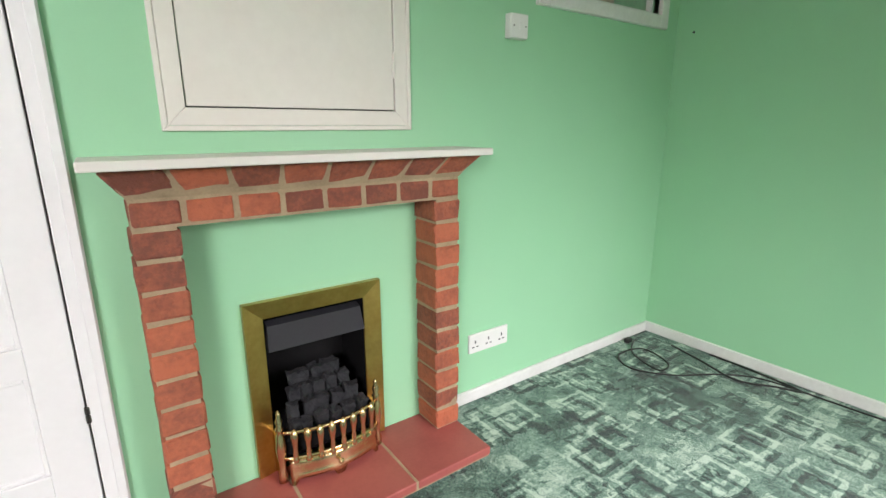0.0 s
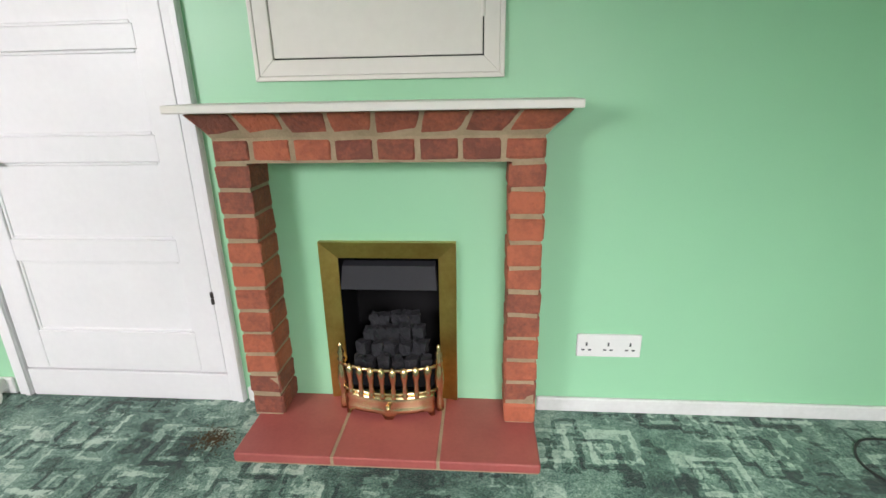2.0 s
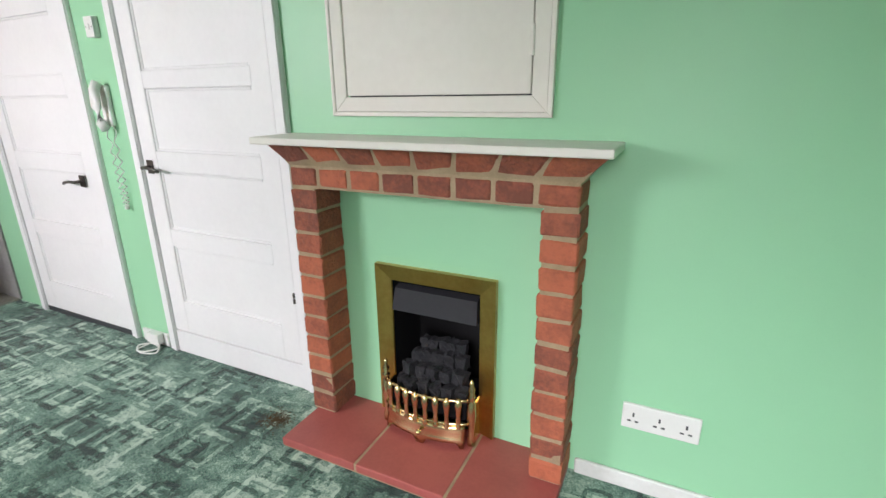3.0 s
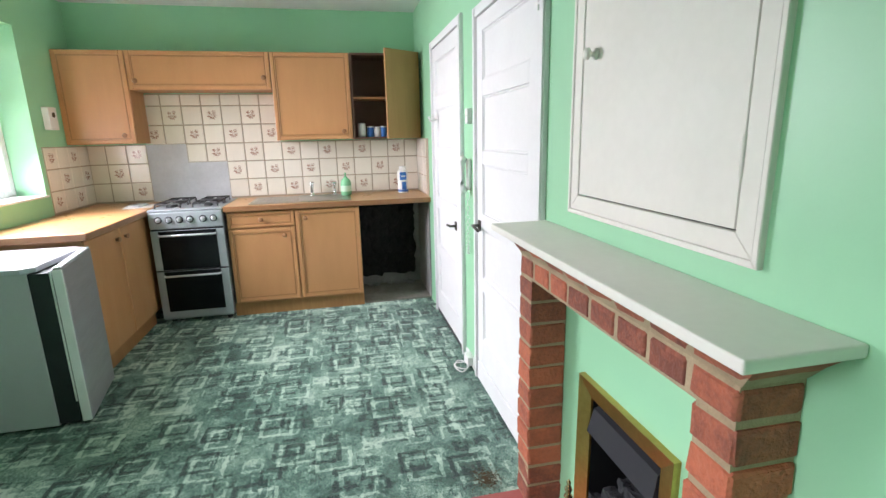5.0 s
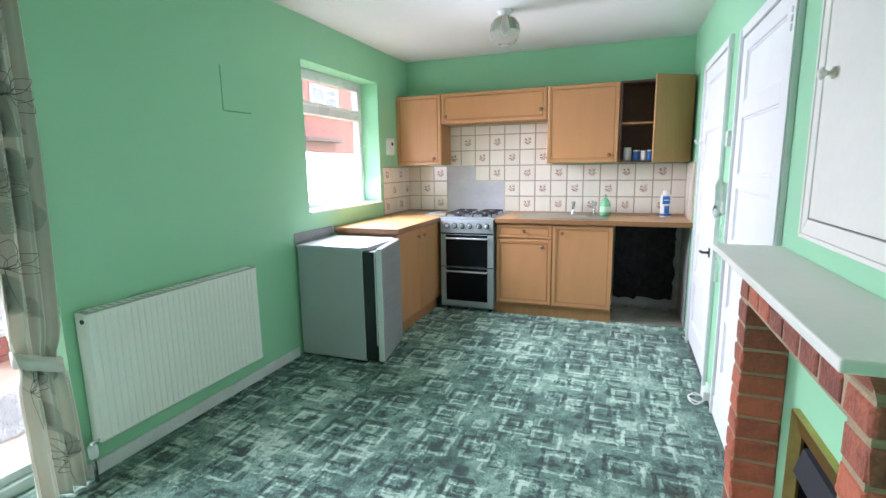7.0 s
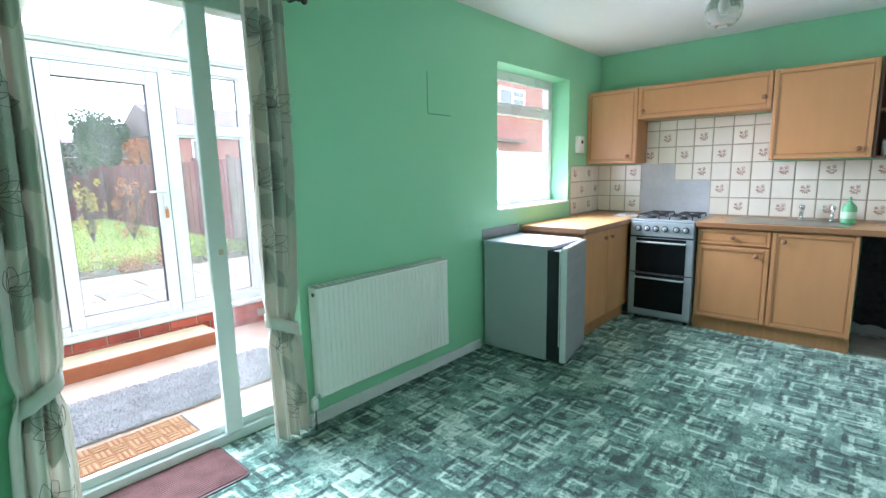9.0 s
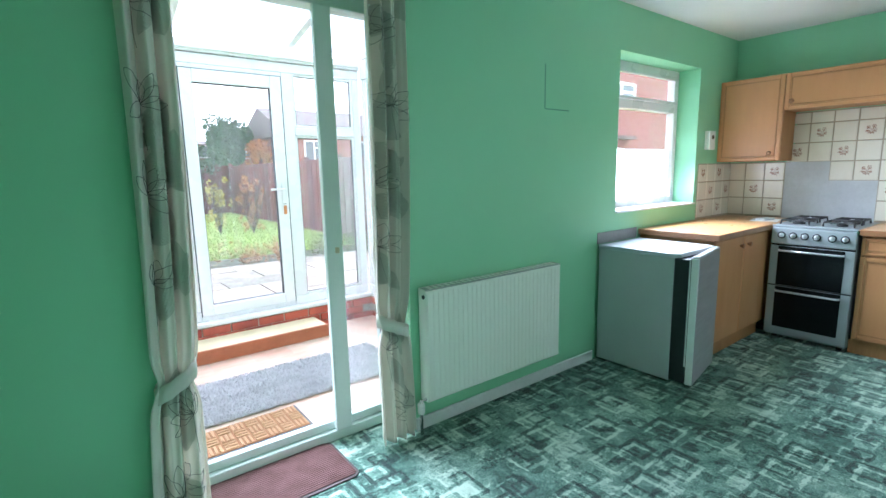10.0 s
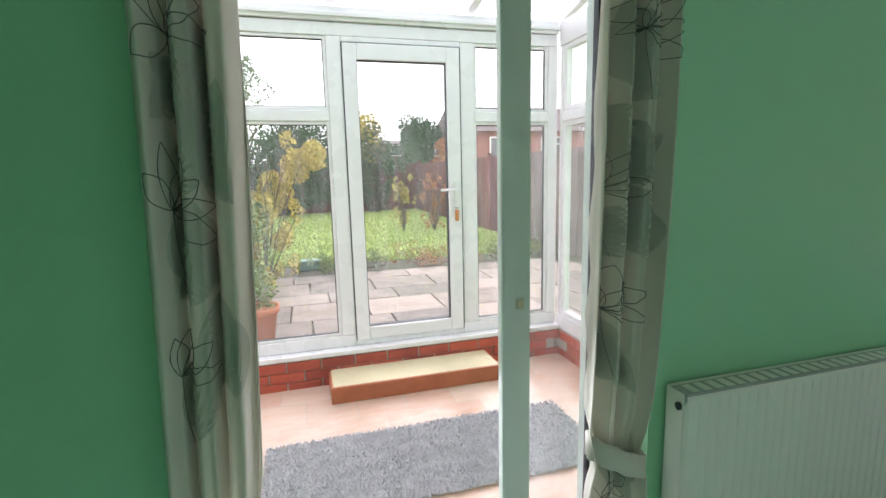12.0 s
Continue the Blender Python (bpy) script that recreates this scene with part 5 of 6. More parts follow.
# ---- curtains ----
def curtain(name, label, top, tie, foot, tie_z, foot_z, folds, seed, yc=-0.722):
    """A gathered curtain: spans of x at the rod, at the tieback and at the foot."""
    rng = random.Random(seed)
    ph = [rng.uniform(0, 6.28) for _ in range(6)]
    z_top = 2.17

    def span(z):
        if z > tie_z:
            t = (z - tie_z) / (z_top - tie_z)
            t2 = 1 - (1 - t) ** 2.2
            return [tie[i] + (top[i] - tie[i]) * t2 for i in (0, 1)]
        t = (tie_z - z) / (tie_z - foot_z)
        t2 = min(1, t ** 0.6)
        return [tie[i] + (foot[i] - tie[i]) * t2 for i in (0, 1)]

    def at(u, z, lift=0.0):
        a, b = span(z)
        waist = 0.13 * (b - a) * math.exp(-((z - tie_z) / 0.07) ** 2)
        a, b = a + waist, b - waist
        wide = b - a
        pinch = math.exp(-((z - tie_z) / 0.10) ** 2)
        depth = (0.048 + 0.008 * math.sin(3 * z + ph[0])) * (1 - 0.45 * pinch)
        w = 2 * math.pi * folds * u + 0.5 * math.sin(1.7 * z + ph[1]) + 0.35 * math.sin(5 * u + ph[2])
        y = yc + depth * (1.75 * abs(math.sin(w / 2)) ** 0.8 - 0.95) + 0.007 * math.sin(2.3 * w + ph[3] + z) + 0.004 * math.sin(31 * z + 9 * u + ph[4]) * pinch
        x = a + wide * (u + 0.02 * math.sin(w * 1.0 + ph[5]))
        if not 1.17 < x < 2.265:
            y = max(y, S + 0.004)
        return Vector((x, y + lift, z))

    c = thing(name, ((foot[0] + foot[1]) / 2, yc, foot_z), label, "curtain", "patio door curtains")
    nu, nz = 110, 90
    bm = B()
    g = [[bm.verts.new(at(i / nu, foot_z + (z_top - foot_z) * j / nz)) for i in range(nu + 1)] for j in range(nz + 1)]
    for j in range(nz):
        for i in range(nu):
            bm.faces.new((g[j][i], g[j][i + 1], g[j + 1][i + 1], g[j + 1][i]))
    bmesh.ops.recalc_face_normals(bm, faces=bm.faces)
    bmesh.ops.solidify(bm, geom=bm.faces[:], thickness=0.0025)
    part("cloth", bm, CLOTH, c, smooth=True)
    # printed leaves and line-drawn flowers follow the folds
    leaf = B()
    ink = B()

    def petal(u0, z0, ang, ln, wd, filled):
        ring = []
        du = 1.0 / 0.28
        for k in range(17):
            t = k / 16
            r = ln * t
            q = wd * math.sin(math.pi * t) ** 0.8
            ring.append((r, q))
        dx, dz = math.cos(ang), math.sin(ang)

        def put(r, q):
            if not 0.02 < u0 + (r * dx - q * dz) * du < 0.98:
                raise ValueError
            return at(min(1, max(0, u0 + (r * dx - q * dz) * du)), min(z_top - 0.02, max(foot_z + 0.01, z0 + r * dz + q * dx)), 0.0045)

        try:
            [put(r, s * q) for r, q in ring for s in (-1, 1)]
        except ValueError:
            return
        if filled:
            cols = [[leaf.verts.new(put(r, q * c / 5)) for r, q in ring] for c in range(-5, 6)]
            for p, o in zip(cols, cols[1:]):
                for k in range(16):
                    leaf.faces.new((p[k], p[k + 1], o[k + 1], o[k]))
        else:
            tube(ink, [put(r, q) + Vector((0, 0.001, 0)) for r, q in ring], 0.0010, 4)
            tube(ink, [put(r, -q) + Vector((0, 0.001, 0)) for r, q in ring], 0.0010, 4)

    z, flower = foot_z + 0.12, False
    while z < 2.1:
        if abs(z - tie_z) > 0.08:
            for side in (0.2, 0.35, 0.5, 0.65, 0.8):
                u0 = side + rng.uniform(-0.1, 0.1)
                if rng.random() < 0.5:
                    petal(u0, z + rng.uniform(-0.05, 0.05), rng.uniform(0.5, 2.6), rng.uniform(0.14, 0.24), rng.uniform(0.035, 0.06), True)
            flower = not flower
            if flower:
                u0, zz, a0 = rng.choice((0.25, 0.5, 0.75)) + rng.uniform(-0.1, 0.1), z + rng.uniform(-0.04, 0.04), rng.uniform(0.4, 1.2)
                for k in range(8):
                    petal(u0, zz, a0 + k * 0.55 - 1.2, rng.uniform(0.075, 0.135), rng.uniform(0.016, 0.028), False)
                stem = [at(min(1, max(0, u0 - 0.05 * t * t)), max(foot_z + 0.01, zz - 0.16 * t), 0.0055) for t in [k / 10 for k in range(11)]]
                tube(ink, stem, 0.0009, 4)
        z += 0.17
    part("leaf_print", leaf, CLOTH_LEAF, c, "grey-green printed leaves", kind="stuff")
    part("flower_print", ink, CLOTH_INK, c, "dark line-drawn flowers", kind="stuff")
    # tieback
    a, b = span(tie_z)
    bm = B()
    rows = []
    for k in range(33):
        t = 2 * math.pi * k / 32
        x, y = (a + b) / 2 + ((b - a) * 0.37 + 0.007) * math.cos(t), yc + 0.042 * math.sin(t)
        lean = -0.042 * math.cos(t) * (1 if foot[0] > 2 else -1)
        rows.append([bm.verts.new((x + 0.004 * math.sin(9 * t), y, tie_z - h + lean)) for h in (0.036, 0.0, -0.030)])
    for p, q in zip(rows, rows[1:]):
        for k in range(2):
            bm.faces.new((p[k], q[k], q[k + 1], p[k + 1]))
    bmesh.ops.remove_doubles(bm, verts=bm.verts, dist=1e-5)
    bmesh.ops.recalc_face_normals(bm, faces=bm.faces)
    bmesh.ops.solidify(bm, geom=bm.faces[:], thickness=-0.0035)
    part("tieback", bm, CLOTH, c, "cream fabric tieback", smooth=True)
    return c


curtain("curtain", "cream floral cotton curtain tied back beside the radiator", (1.155, 1.385), (1.185, 1.392), (1.165, 1.375), 0.63, 0.02, 3.6, 5)
curtain("curtain", "cream floral cotton curtain tied back at the patio door", (2.125, 2.30), (2.16, 2.33), (2.165, 2.375), 0.62, 0.02, 2.7, 12)

rod_thing = thing("curtain_rod", (1.72, -0.70, 2.19), "dark metal curtain rod above the patio door", "curtain rod")
part("rod", rod(B(), (1.08, -0.70, 2.195), (2.45, -0.70, 2.195), 0.009, 12), DARKMETAL, rod_thing)
for x in (1.07, 2.46):
    part("finial", lathe(B(), [(0.009, 0), (0.016, 0.008), (0.016, 0.02), (0.006, 0.03)], (x, -0.70, 2.195), (1 if x > 2 else -1, 0, 0), 12), DARKMETAL, rod_thing, smooth=True)
for x in (1.10, 2.42):
    part("bracket", tube(B(), [(x, S, 2.195), (x, -0.70, 2.195)], 0.007), DARKMETAL, rod_thing)
for x0 in (1.13, 2.11):
    for k in range(8):
        x = x0 + 0.012 + k * 0.027
        bm = B()
        tube(bm, [(x, -0.70 + 0.014 * math.cos(a), 2.19 + 0.017 * math.sin(a)) for a in [2 * math.pi * i / 14 for i in range(15)]], 0.0022, 5)
        part("ring", bm, DARKMETAL, rod_thing)


# ---- mats, rug, cables ----
def slope_mat(name, x0, x1, y0, y1, z, label, cat):
    m = thing(name, ((x0 + x1) / 2, (y0 + y1) / 2, z), label, cat)
    bm, r = B(), 0.045
    plan = [(cx + r * math.cos(a), cy + r * math.sin(a)) for cx, cy, q in ((x1 - r, y1 - r, 0), (x0 + r, y1 - r, 1), (x0 + r, y0 + r, 2), (x1 - r, y0 + r, 3)) for a in [(q + k / 5) * math.pi / 2 for k in range(6)]]
    lo, hi = [[bm.verts.new((x, y, z + h)) for x, y in plan] for h in (0.0005, 0.006)]
    bm.faces.new(hi)
    bm.faces.new(lo[::-1])
    for i in range(len(plan)):
        j = (i + 1) % len(plan)
        bm.faces.new((lo[i], lo[j], hi[j], hi[i]))
    part("backing", bm, MAT_EDGE, m, "dark rubber edge")
    n = 24
    bm = B()
    for k in range(n):
        a = y0 + 0.012 + (y1 - y0 - 0.024) * k / n
        inset = 0.012 + max(0.0, 0.04 - min(a - y0, y1 - a)) * 0.8
        box(bm, x0 + inset, x1 - inset, a, a + (y1 - y0 - 0.024) / n * 0.6, z + 0.005, z + 0.0115, 0.0015)
    part("ribs", bm, MAT_BROWN, m, "brown ribbed pile", kind="stuff")
    return m


slope_mat("door_mat", 1.56, 2.17, -0.955, -0.597, 0.0, "brown ribbed door mat inside the patio door", "mat")

cm = thing("coir_mat", (1.86, -1.42, -0.04), "orange coir doormat with grey border on the conservatory floor", "mat")
part("border", box(B(), 1.53, 2.17, -1.525, -1.225, -0.0395, -0.028, 0.003), MAT_GREY, cm)
part("coir_base", box(B(), 1.548, 2.152, -1.508, -1.242, -0.029, -0.0225), COIR_DARK, cm)
for i in range(8):
    for j in range(3):
        bm = B()
        cx, cy = 1.583 + i * 0.076, -1.463 + j * 0.088
        for k in range(3):
            o = -0.024 + 0.024 * k
            if (i + j) % 2:
                box(bm, cx - 0.034, cx + 0.034, cy + o * 1.2 - 0.009, cy + o * 1.2 + 0.009, -0.024, -0.016, 0.003)
            else:
                box(bm, cx + o - 0.008, cx + o + 0.008, cy - 0.040, cy + 0.040, -0.024, -0.016, 0.003)
        part("coir_block", bm, COIR, cm)


def shag_rug():
    r = thing("shag_rug", (1.45, -1.88, -0.04), "grey shaggy rug on the conservatory floor", "rug")
    x0, x1, y0, y1, z = 0.66, 2.30, -2.20, -1.585, -0.04
    part("backing", box(B(), x0 + 0.01, x1 - 0.01, y0 + 0.01, y1 - 0.01, z + 0.0005, z + 0.012), RUG, r)
    rng = random.Random(3)
    verts, faces = [], []
    for i in range(30000):
        x, y = rng.uniform(x0, x1), rng.uniform(y0, y1)
        a, l, tilt = rng.uniform(0, 6.283), rng.uniform(0.014, 0.026), rng.uniform(0.3, 1.2)
        w = 0.003
        dx, dy = math.cos(a), math.sin(a)
        k = len(verts)
        tx, ty, tz = x + dx * l * tilt, y + dy * l * tilt, z + 0.012 + l * (1.1 - 0.7 * tilt)
        verts += [(x - dy * w, y + dx * w, z + 0.01), (x + dy * w, y - dx * w, z + 0.01), (tx + dy * w * 0.6, ty - dx * w * 0.6, tz), (tx - dy * w * 0.6, ty + dx * w * 0.6, tz)]
        faces.append((k, k + 1, k + 2, k + 3))
    me = bpy.data.meshes.new("shag")
    me.from_pydata([(v[0] - 1.45, v[1] + 1.88, v[2] + 0.04) for v in verts], [], faces)
    me.materials.append(RUG)
    ob = new("shag", me)
    ob.parent = r
    tagged(ob, "long grey pile", kind="stuff")
    return r


shag_rug()


def cable(name, pts, r, mat, label):
    """A cable along a smooth line through a few points."""
    out = []
    p = [Vector(pts[0]), *[Vector(q) for q in pts], Vector(pts[-1])]
    for i in range(1, len(p) - 2):
        for k in range(8):
            t = k / 8
            a, b, c, d = p[i - 1], p[i], p[i + 1], p[i + 2]
            out.append(0.5 * (2 * b + (c - a) * t + (2 * a - 5 * b + 4 * c - d) * t * t + (3 * b - a - 3 * c + d) * t ** 3))
    out.append(p[-1])
    return solid(name, tube(B(), out, r, 8), mat, label, "cable", smooth=True)


cable("floor_cable", [(2.97, 0.2, 0.005), (2.985, 0.6, 0.005), (2.96, 1.05, 0.005), (2.93, 1.35, 0.005), (2.80, 1.5, 0.005), (2.62, 1.62, 0.005), (2.52, 1.78, 0.005), (2.60, 1.9, 0.005), (2.75, 1.86, 0.012), (2.72, 1.70, 0.005), (2.6, 1.68, 0.012), (2.66, 1.86, 0.013), (2.82, 1.96, 0.005)], 0.004, CABLE, "thin black cable lying loose along the skirting")
cable("floor_cable", [(2.985, 1.62, 0.007), (2.975, 1.4, 0.007), (2.95, 1.2, 0.006), (2.90, 1.28, 0.007), (2.82, 1.42, 0.006), (2.88, 1.62, 0.006), (2.93, 1.8, 0.006)], 0.005, CABLE, "black cable coiled in the corner of the carpet")
plug = thing("cable_plug", (2.78, 1.98, 0.0), "small black plug at the end of a cable", "plug")
part("plug_body", box(B(), 2.76, 2.80, 1.955, 1.985, 0.0, 0.025, 0.004), CABLE, plug)
cable("white_cable", [(-0.55, 1.99, 0.02), (-0.50, 1.93, 0.006), (-0.58, 1.90, 0.006), (-0.65, 1.94, 0.008), (-0.60, 1.98, 0.012), (-0.52, 1.96, 0.014), (-0.55, 1.91, 0.012), (-0.62, 1.91, 0.006), (-0.60, 1.97, 0.018)], 0.004, PLASTIC, "white cable bundled on the carpet between two doors")
jb = thing("junction_box", (-0.57, N, 0.07), "small white junction box above the carpet", "socket")
part("box", box(B(), -0.62, -0.53, N - 0.05, N - 0.016, 0.02, 0.075, 0.004, 2), PLASTIC, jb)
# rust stain in the carpet pile
bm = B()
rng = random.Random(8)
for i in range(520):
    a, q = rng.uniform(0, 6.283), abs(rng.gauss(0, 0.034))
    x, y, w = 0.435 + q * 1.3 * math.cos(a), 1.793 + q * math.sin(a), rng.uniform(0.002, 0.006)
    p = [bm.verts.new((x + w * math.cos(b), y + w * math.sin(b), 0.001 + i * 0.000004)) for b in [k * 2.0944 + a for k in range(3)]]
    bm.faces.new(p)
solid("carpet_stain", bm, RUST, "rust-brown stain on the green carpet", kind="structure")


# ---- conservatory ----
CF = -0.04
FRONT = -2.93
SHIFT = Vector((-0.002, 0.014, 0.0))
solid("conservatory_floor", box(B(), 0.12, 3.1, -3.08, S - 0.27, CF - 0.08, CF), VINYL, "pinkish stone-look vinyl floor", kind="structure")
solid("conservatory_doorstep", box(B(), 1.16, 2.275, -1.027, -0.957, CF, 0.0), UPVC, "white threshold edge", kind="structure")
dw = solid("wall_dwarf_front", box(B(), 0.235, 3.03, FRONT - 0.1, FRONT - 0.005, CF - 0.1, 0.157), CONSMORTAR, "low red brick wall of the conservatory", kind="structure")
dws = solid("wall_dwarf_side", box(B(), 0.12, 0.198, FRONT - 0.1, -1.03, CF - 0.1, 0.157), CONSMORTAR, "low red brick side wall of the conservatory", kind="structure")
solid("wall_dwarf_far_side", box(B(), 3.03, 3.13, FRONT - 0.1, -1.03, CF - 0.1, 0.157), CONSMORTAR, "low brick side wall of the conservatory", kind="structure")


def cons_step():
    s = thing("step", (1.36, -2.83, CF), "terracotta step with cream marbled top below the conservatory door", "step")
    s.location = s.location + Vector((0.015, 0.055, 0.0))
    part("riser", box(B(), 0.79, 1.93, -2.98, -2.672, CF, 0.060, 0.004), STEPFACE, s)
    part("tread", box(B(), 0.805, 1.915, -2.979, -2.69, 0.0605, 0.066, 0.002), STEPTOP, s, "cream marbled vinyl tread")
    part("edging", box(B(), 0.788, 1.932, -2.69, -2.668, 0.044, 0.0685, 0.004, 2), STEPFACE, s)
    return s


cons_step()


def glazed_front():
    w = thing("conservatory_front", (1.6, -3.04, 0.148), "white plastic conservatory front with glazed door and tall windows", "window", kind="structure")
    w.location = w.location + SHIFT
    y0, y1 = -3.075, -3.005
    part("sill", box(B(), 0.2, 3.05, -3.10, -2.935, 0.158, 0.19, 0.005, 2), UPVC, w)

    def bar(name, x0, x1, z0, z1, ya=y0, yb=y1, parent=None):
        return part(name, box(B(), x0, x1, ya, yb, z0, z1, 0.006, 2), UPVC, parent or w)

    bar("bottom_rail", 0.2, 0.95, 0.191, 0.27)
    bar("bottom_rail", 1.74, 3.05, 0.191, 0.27)
    bar("door_cill", 0.95, 1.74, 0.191, 0.23)
    bar("head", 0.2, 3.05, 2.24, 2.32)
    bar("eaves_beam", 0.2, 3.05, 2.325, 2.41, -3.10, -2.985)
    bar("eaves_trim", 0.2, 3.05, 2.345, 2.375, -2.985, -2.965)
    for x0, x1 in ((0.2, 0.275), (0.85, 0.948), (1.742, 1.835), (2.46, 2.53), (2.98, 3.05)):
        bar("mullion", x0, x1, 0.271, 2.239)
    for x0, x1 in ((0.276, 0.849), (1.836, 2.459), (2.531, 2.979)):
        bar("transom", x0, x1, 1.715, 1.785)
        for z0, z1 in ((0.271, 1.714), (1.786, 2.239)):
            for q in ((x0, x0 + 0.02, z0, z1), (x1 - 0.02, x1, z0, z1), (x0 + 0.02, x1 - 0.02, z0, z0 + 0.02), (x0 + 0.02, x1 - 0.02, z1 - 0.02, z1)):
                part("glazing_bead", box(B(), q[0], q[1], y0 + 0.02, y1 - 0.012, q[2], q[3], 0.003), UPVC, w)
            for q in ((x0 + 0.02, x0 + 0.025, z0 + 0.02, z1 - 0.02), (x1 - 0.025, x1 - 0.02, z0 + 0.02, z1 - 0.02), (x0 + 0.025, x1 - 0.025, z0 + 0.02, z0 + 0.025), (x0 + 0.025, x1 - 0.025, z1 - 0.025, z1 - 0.02)):
                part("gasket", box(B(), q[0], q[1], y0 + 0.03, y1 - 0.02, q[2], q[3]), GASKET, w)
            p = part("pane", box(B(), x0, x1, y0 + 0.034, y0 + 0.04, z0, z1), PANE, w)
            p.visible_shadow = False
    bar("door_head", 0.9482, 1.7418, 2.205, 2.239)
    d = bar("door_leaf", 0.955, 1.048, 0.232, 2.20, -3.07, -2.992)
    for q in ((1.648, 1.736, 0.232, 2.20), (1.048, 1.648, 0.232, 0.318), (1.048, 1.648, 2.10, 2.20)):
        bar("door_rail", *q, -3.07, -2.992, d)
    for q in ((1.048, 1.053, 0.318, 2.10), (1.643, 1.648, 0.318, 2.10), (1.053, 1.643, 0.318, 0.323), (1.053, 1.643, 2.095, 2.10)):
        part("gasket", box(B(), q[0], q[1], -3.05, -3.01, q[2], q[3]), GASKET, d)
    for q in ((0.9482, 0.9548, 0.231, 2.204), (1.7362, 1.7418, 0.231, 2.204), (0.955, 1.736, 2.2002, 2.2045)):
        part("door_gap", box(B(), q[0], q[1], -3.03, -3.0, q[2], q[3]), GASKET, d)
    p = part("pane", box(B(), 1.048, 1.648, -3.04, -3.034, 0.318, 2.10), PANE, d)
    p.visible_shadow = False
    h = part("door_handle", box(B(), 0.985, 1.015, -2.992, -2.982, 1.09, 1.31, 0.006, 2), UPVC, d, "white lever handle")
    part("lever", tube(B(), [(1.0, -2.985, 1.25), (1.0, -2.945, 1.25), (1.06, -2.94, 1.252), (1.12, -2.945, 1.25)], 0.009), UPVC, h, smooth=True)
    part("key", box(B(), 0.992, 1.008, -2.982, -2.955, 1.12, 1.125), DARKMETAL, h)
    part("key_tag", box(B(), 0.985, 1.012, -2.974, -2.968, 1.03, 1.11, 0.004), plain("orange_key_tag", (0.62, 0.24, 0.09), rough=0.5), h, "orange key tag")
    return w


glazed_front()


def glazed_side(name, xa, xb, label):
    w = thing(name, ((xa + xb) / 2, -2.0, 0.148), label, "window", kind="structure")
    w.location = w.location + SHIFT

    def bar(nm, y0, y1, z0, z1):
        return part(nm, box(B(), xa, xb, y0, y1, z0, z1, 0.006, 2), UPVC, w)

    bar("sill", -3.0, -1.03, 0.158, 0.27)
    bar("head", -3.0, -1.03, 2.24, 2.41)
    ys = (-2.98, -2.32, -1.70, -1.03)
    for a in ys:
        bar("mullion", a - 0.035 if a > -2.9 else a, min(a + 0.035, -1.03), 0.271, 2.239)
    for a, b in zip(ys, ys[1:]):
        bar("transom", a + 0.036, b - 0.036, 1.715, 1.785)
        for z0, z1 in ((0.271, 1.714), (1.786, 2.239)):
            for q in ((a + 0.036, a + 0.075, z0, z1), (b - 0.075, b - 0.036, z0, z1), (a + 0.075, b - 0.075, z0, z0 + 0.035), (a + 0.075, b - 0.075, z1 - 0.035, z1)):
                part("sash", box(B(), xa + 0.012, xb - 0.006, *q, 0.004), UPVC, w)
            p = part("pane", box(B(), (xa + xb) / 2 - 0.003, (xa + xb) / 2 + 0.003, a + 0.07, b - 0.07, z0 + 0.03, z1 - 0.03), PANE, w)
            p.visible_shadow = False
    return w


glazed_side("conservatory_side", 0.125, 0.195, "white plastic conservatory side windows")
glazed_side("conservatory_far_side", 3.005, 3.075, "white plastic conservatory side windows")


def glazed_roof():
    r = thing("conservatory_roof", (1.6, -2.0, 2.41), "lean-to conservatory roof of pale sheets between white bars", "roof", kind="structure")
    m, nt, b = shader("milky_polycarbonate")
    tr = node(nt, "ShaderNodeBsdfTransparent", Color=(0.84, 0.86, 0.88, 1))
    tl = node(nt, "ShaderNodeBsdfTranslucent", Color=(0.80, 0.81, 0.83, 1))
    mix = nt.nodes.new("ShaderNodeMixShader")
    mix.inputs[0].default_value = 0.55
    nt.links.new(tr.outputs[0], mix.inputs[1])
    nt.links.new(tl.outputs[0], mix.inputs[2])
    nt.links.new(mix.outputs[0], nt.nodes["Material Output"].inputs["Surface"])

    def slab(x0, x1, lo, hi):
        bm = box(B(), x0, x1, 0, 1, 0, 1)
        for v in bm.verts:
            t, k = v.co.y, v.co.z
            v.co.y, v.co.z = -3.02 + t * 1.99, 2.43 + t * 0.42 + (hi if k > 0.5 else lo)
        return bm

    xs = (0.13, 0.86, 1.79, 2.5, 3.07)
    for a, c in zip(xs, xs[1:]):
        p = part("roof_sheet", slab(a + 0.03, c - 0.03, 0.04, 0.056), m, r, "milky translucent roof sheet")
    for a in xs:
        part("glazing_bar", slab(a - 0.028, a + 0.028, 0.0, 0.07), UPVC, r)
    part("wall_plate", box(B(), 0.1, 3.1, -1.06, -1.0275, 2.82, 2.96), UPVC, r)
    return r


glazed_roof()


for y, z in ((1.30, 1.77), (1.93, 1.62)):
    solid("nail_hole", rod(B(), (E - 0.003, y, z), (E + 0.002, y, z), 0.006, 8), GASKET, "small dark nail hole in the green wall", kind="structure")

# ---- garden ----
def flat(name, x0, x1, y0, y1, z0, z1, mat, label):
    return solid(name, box(B(), x0, x1, y0, y1, z0, z1), mat, label, kind="structure")


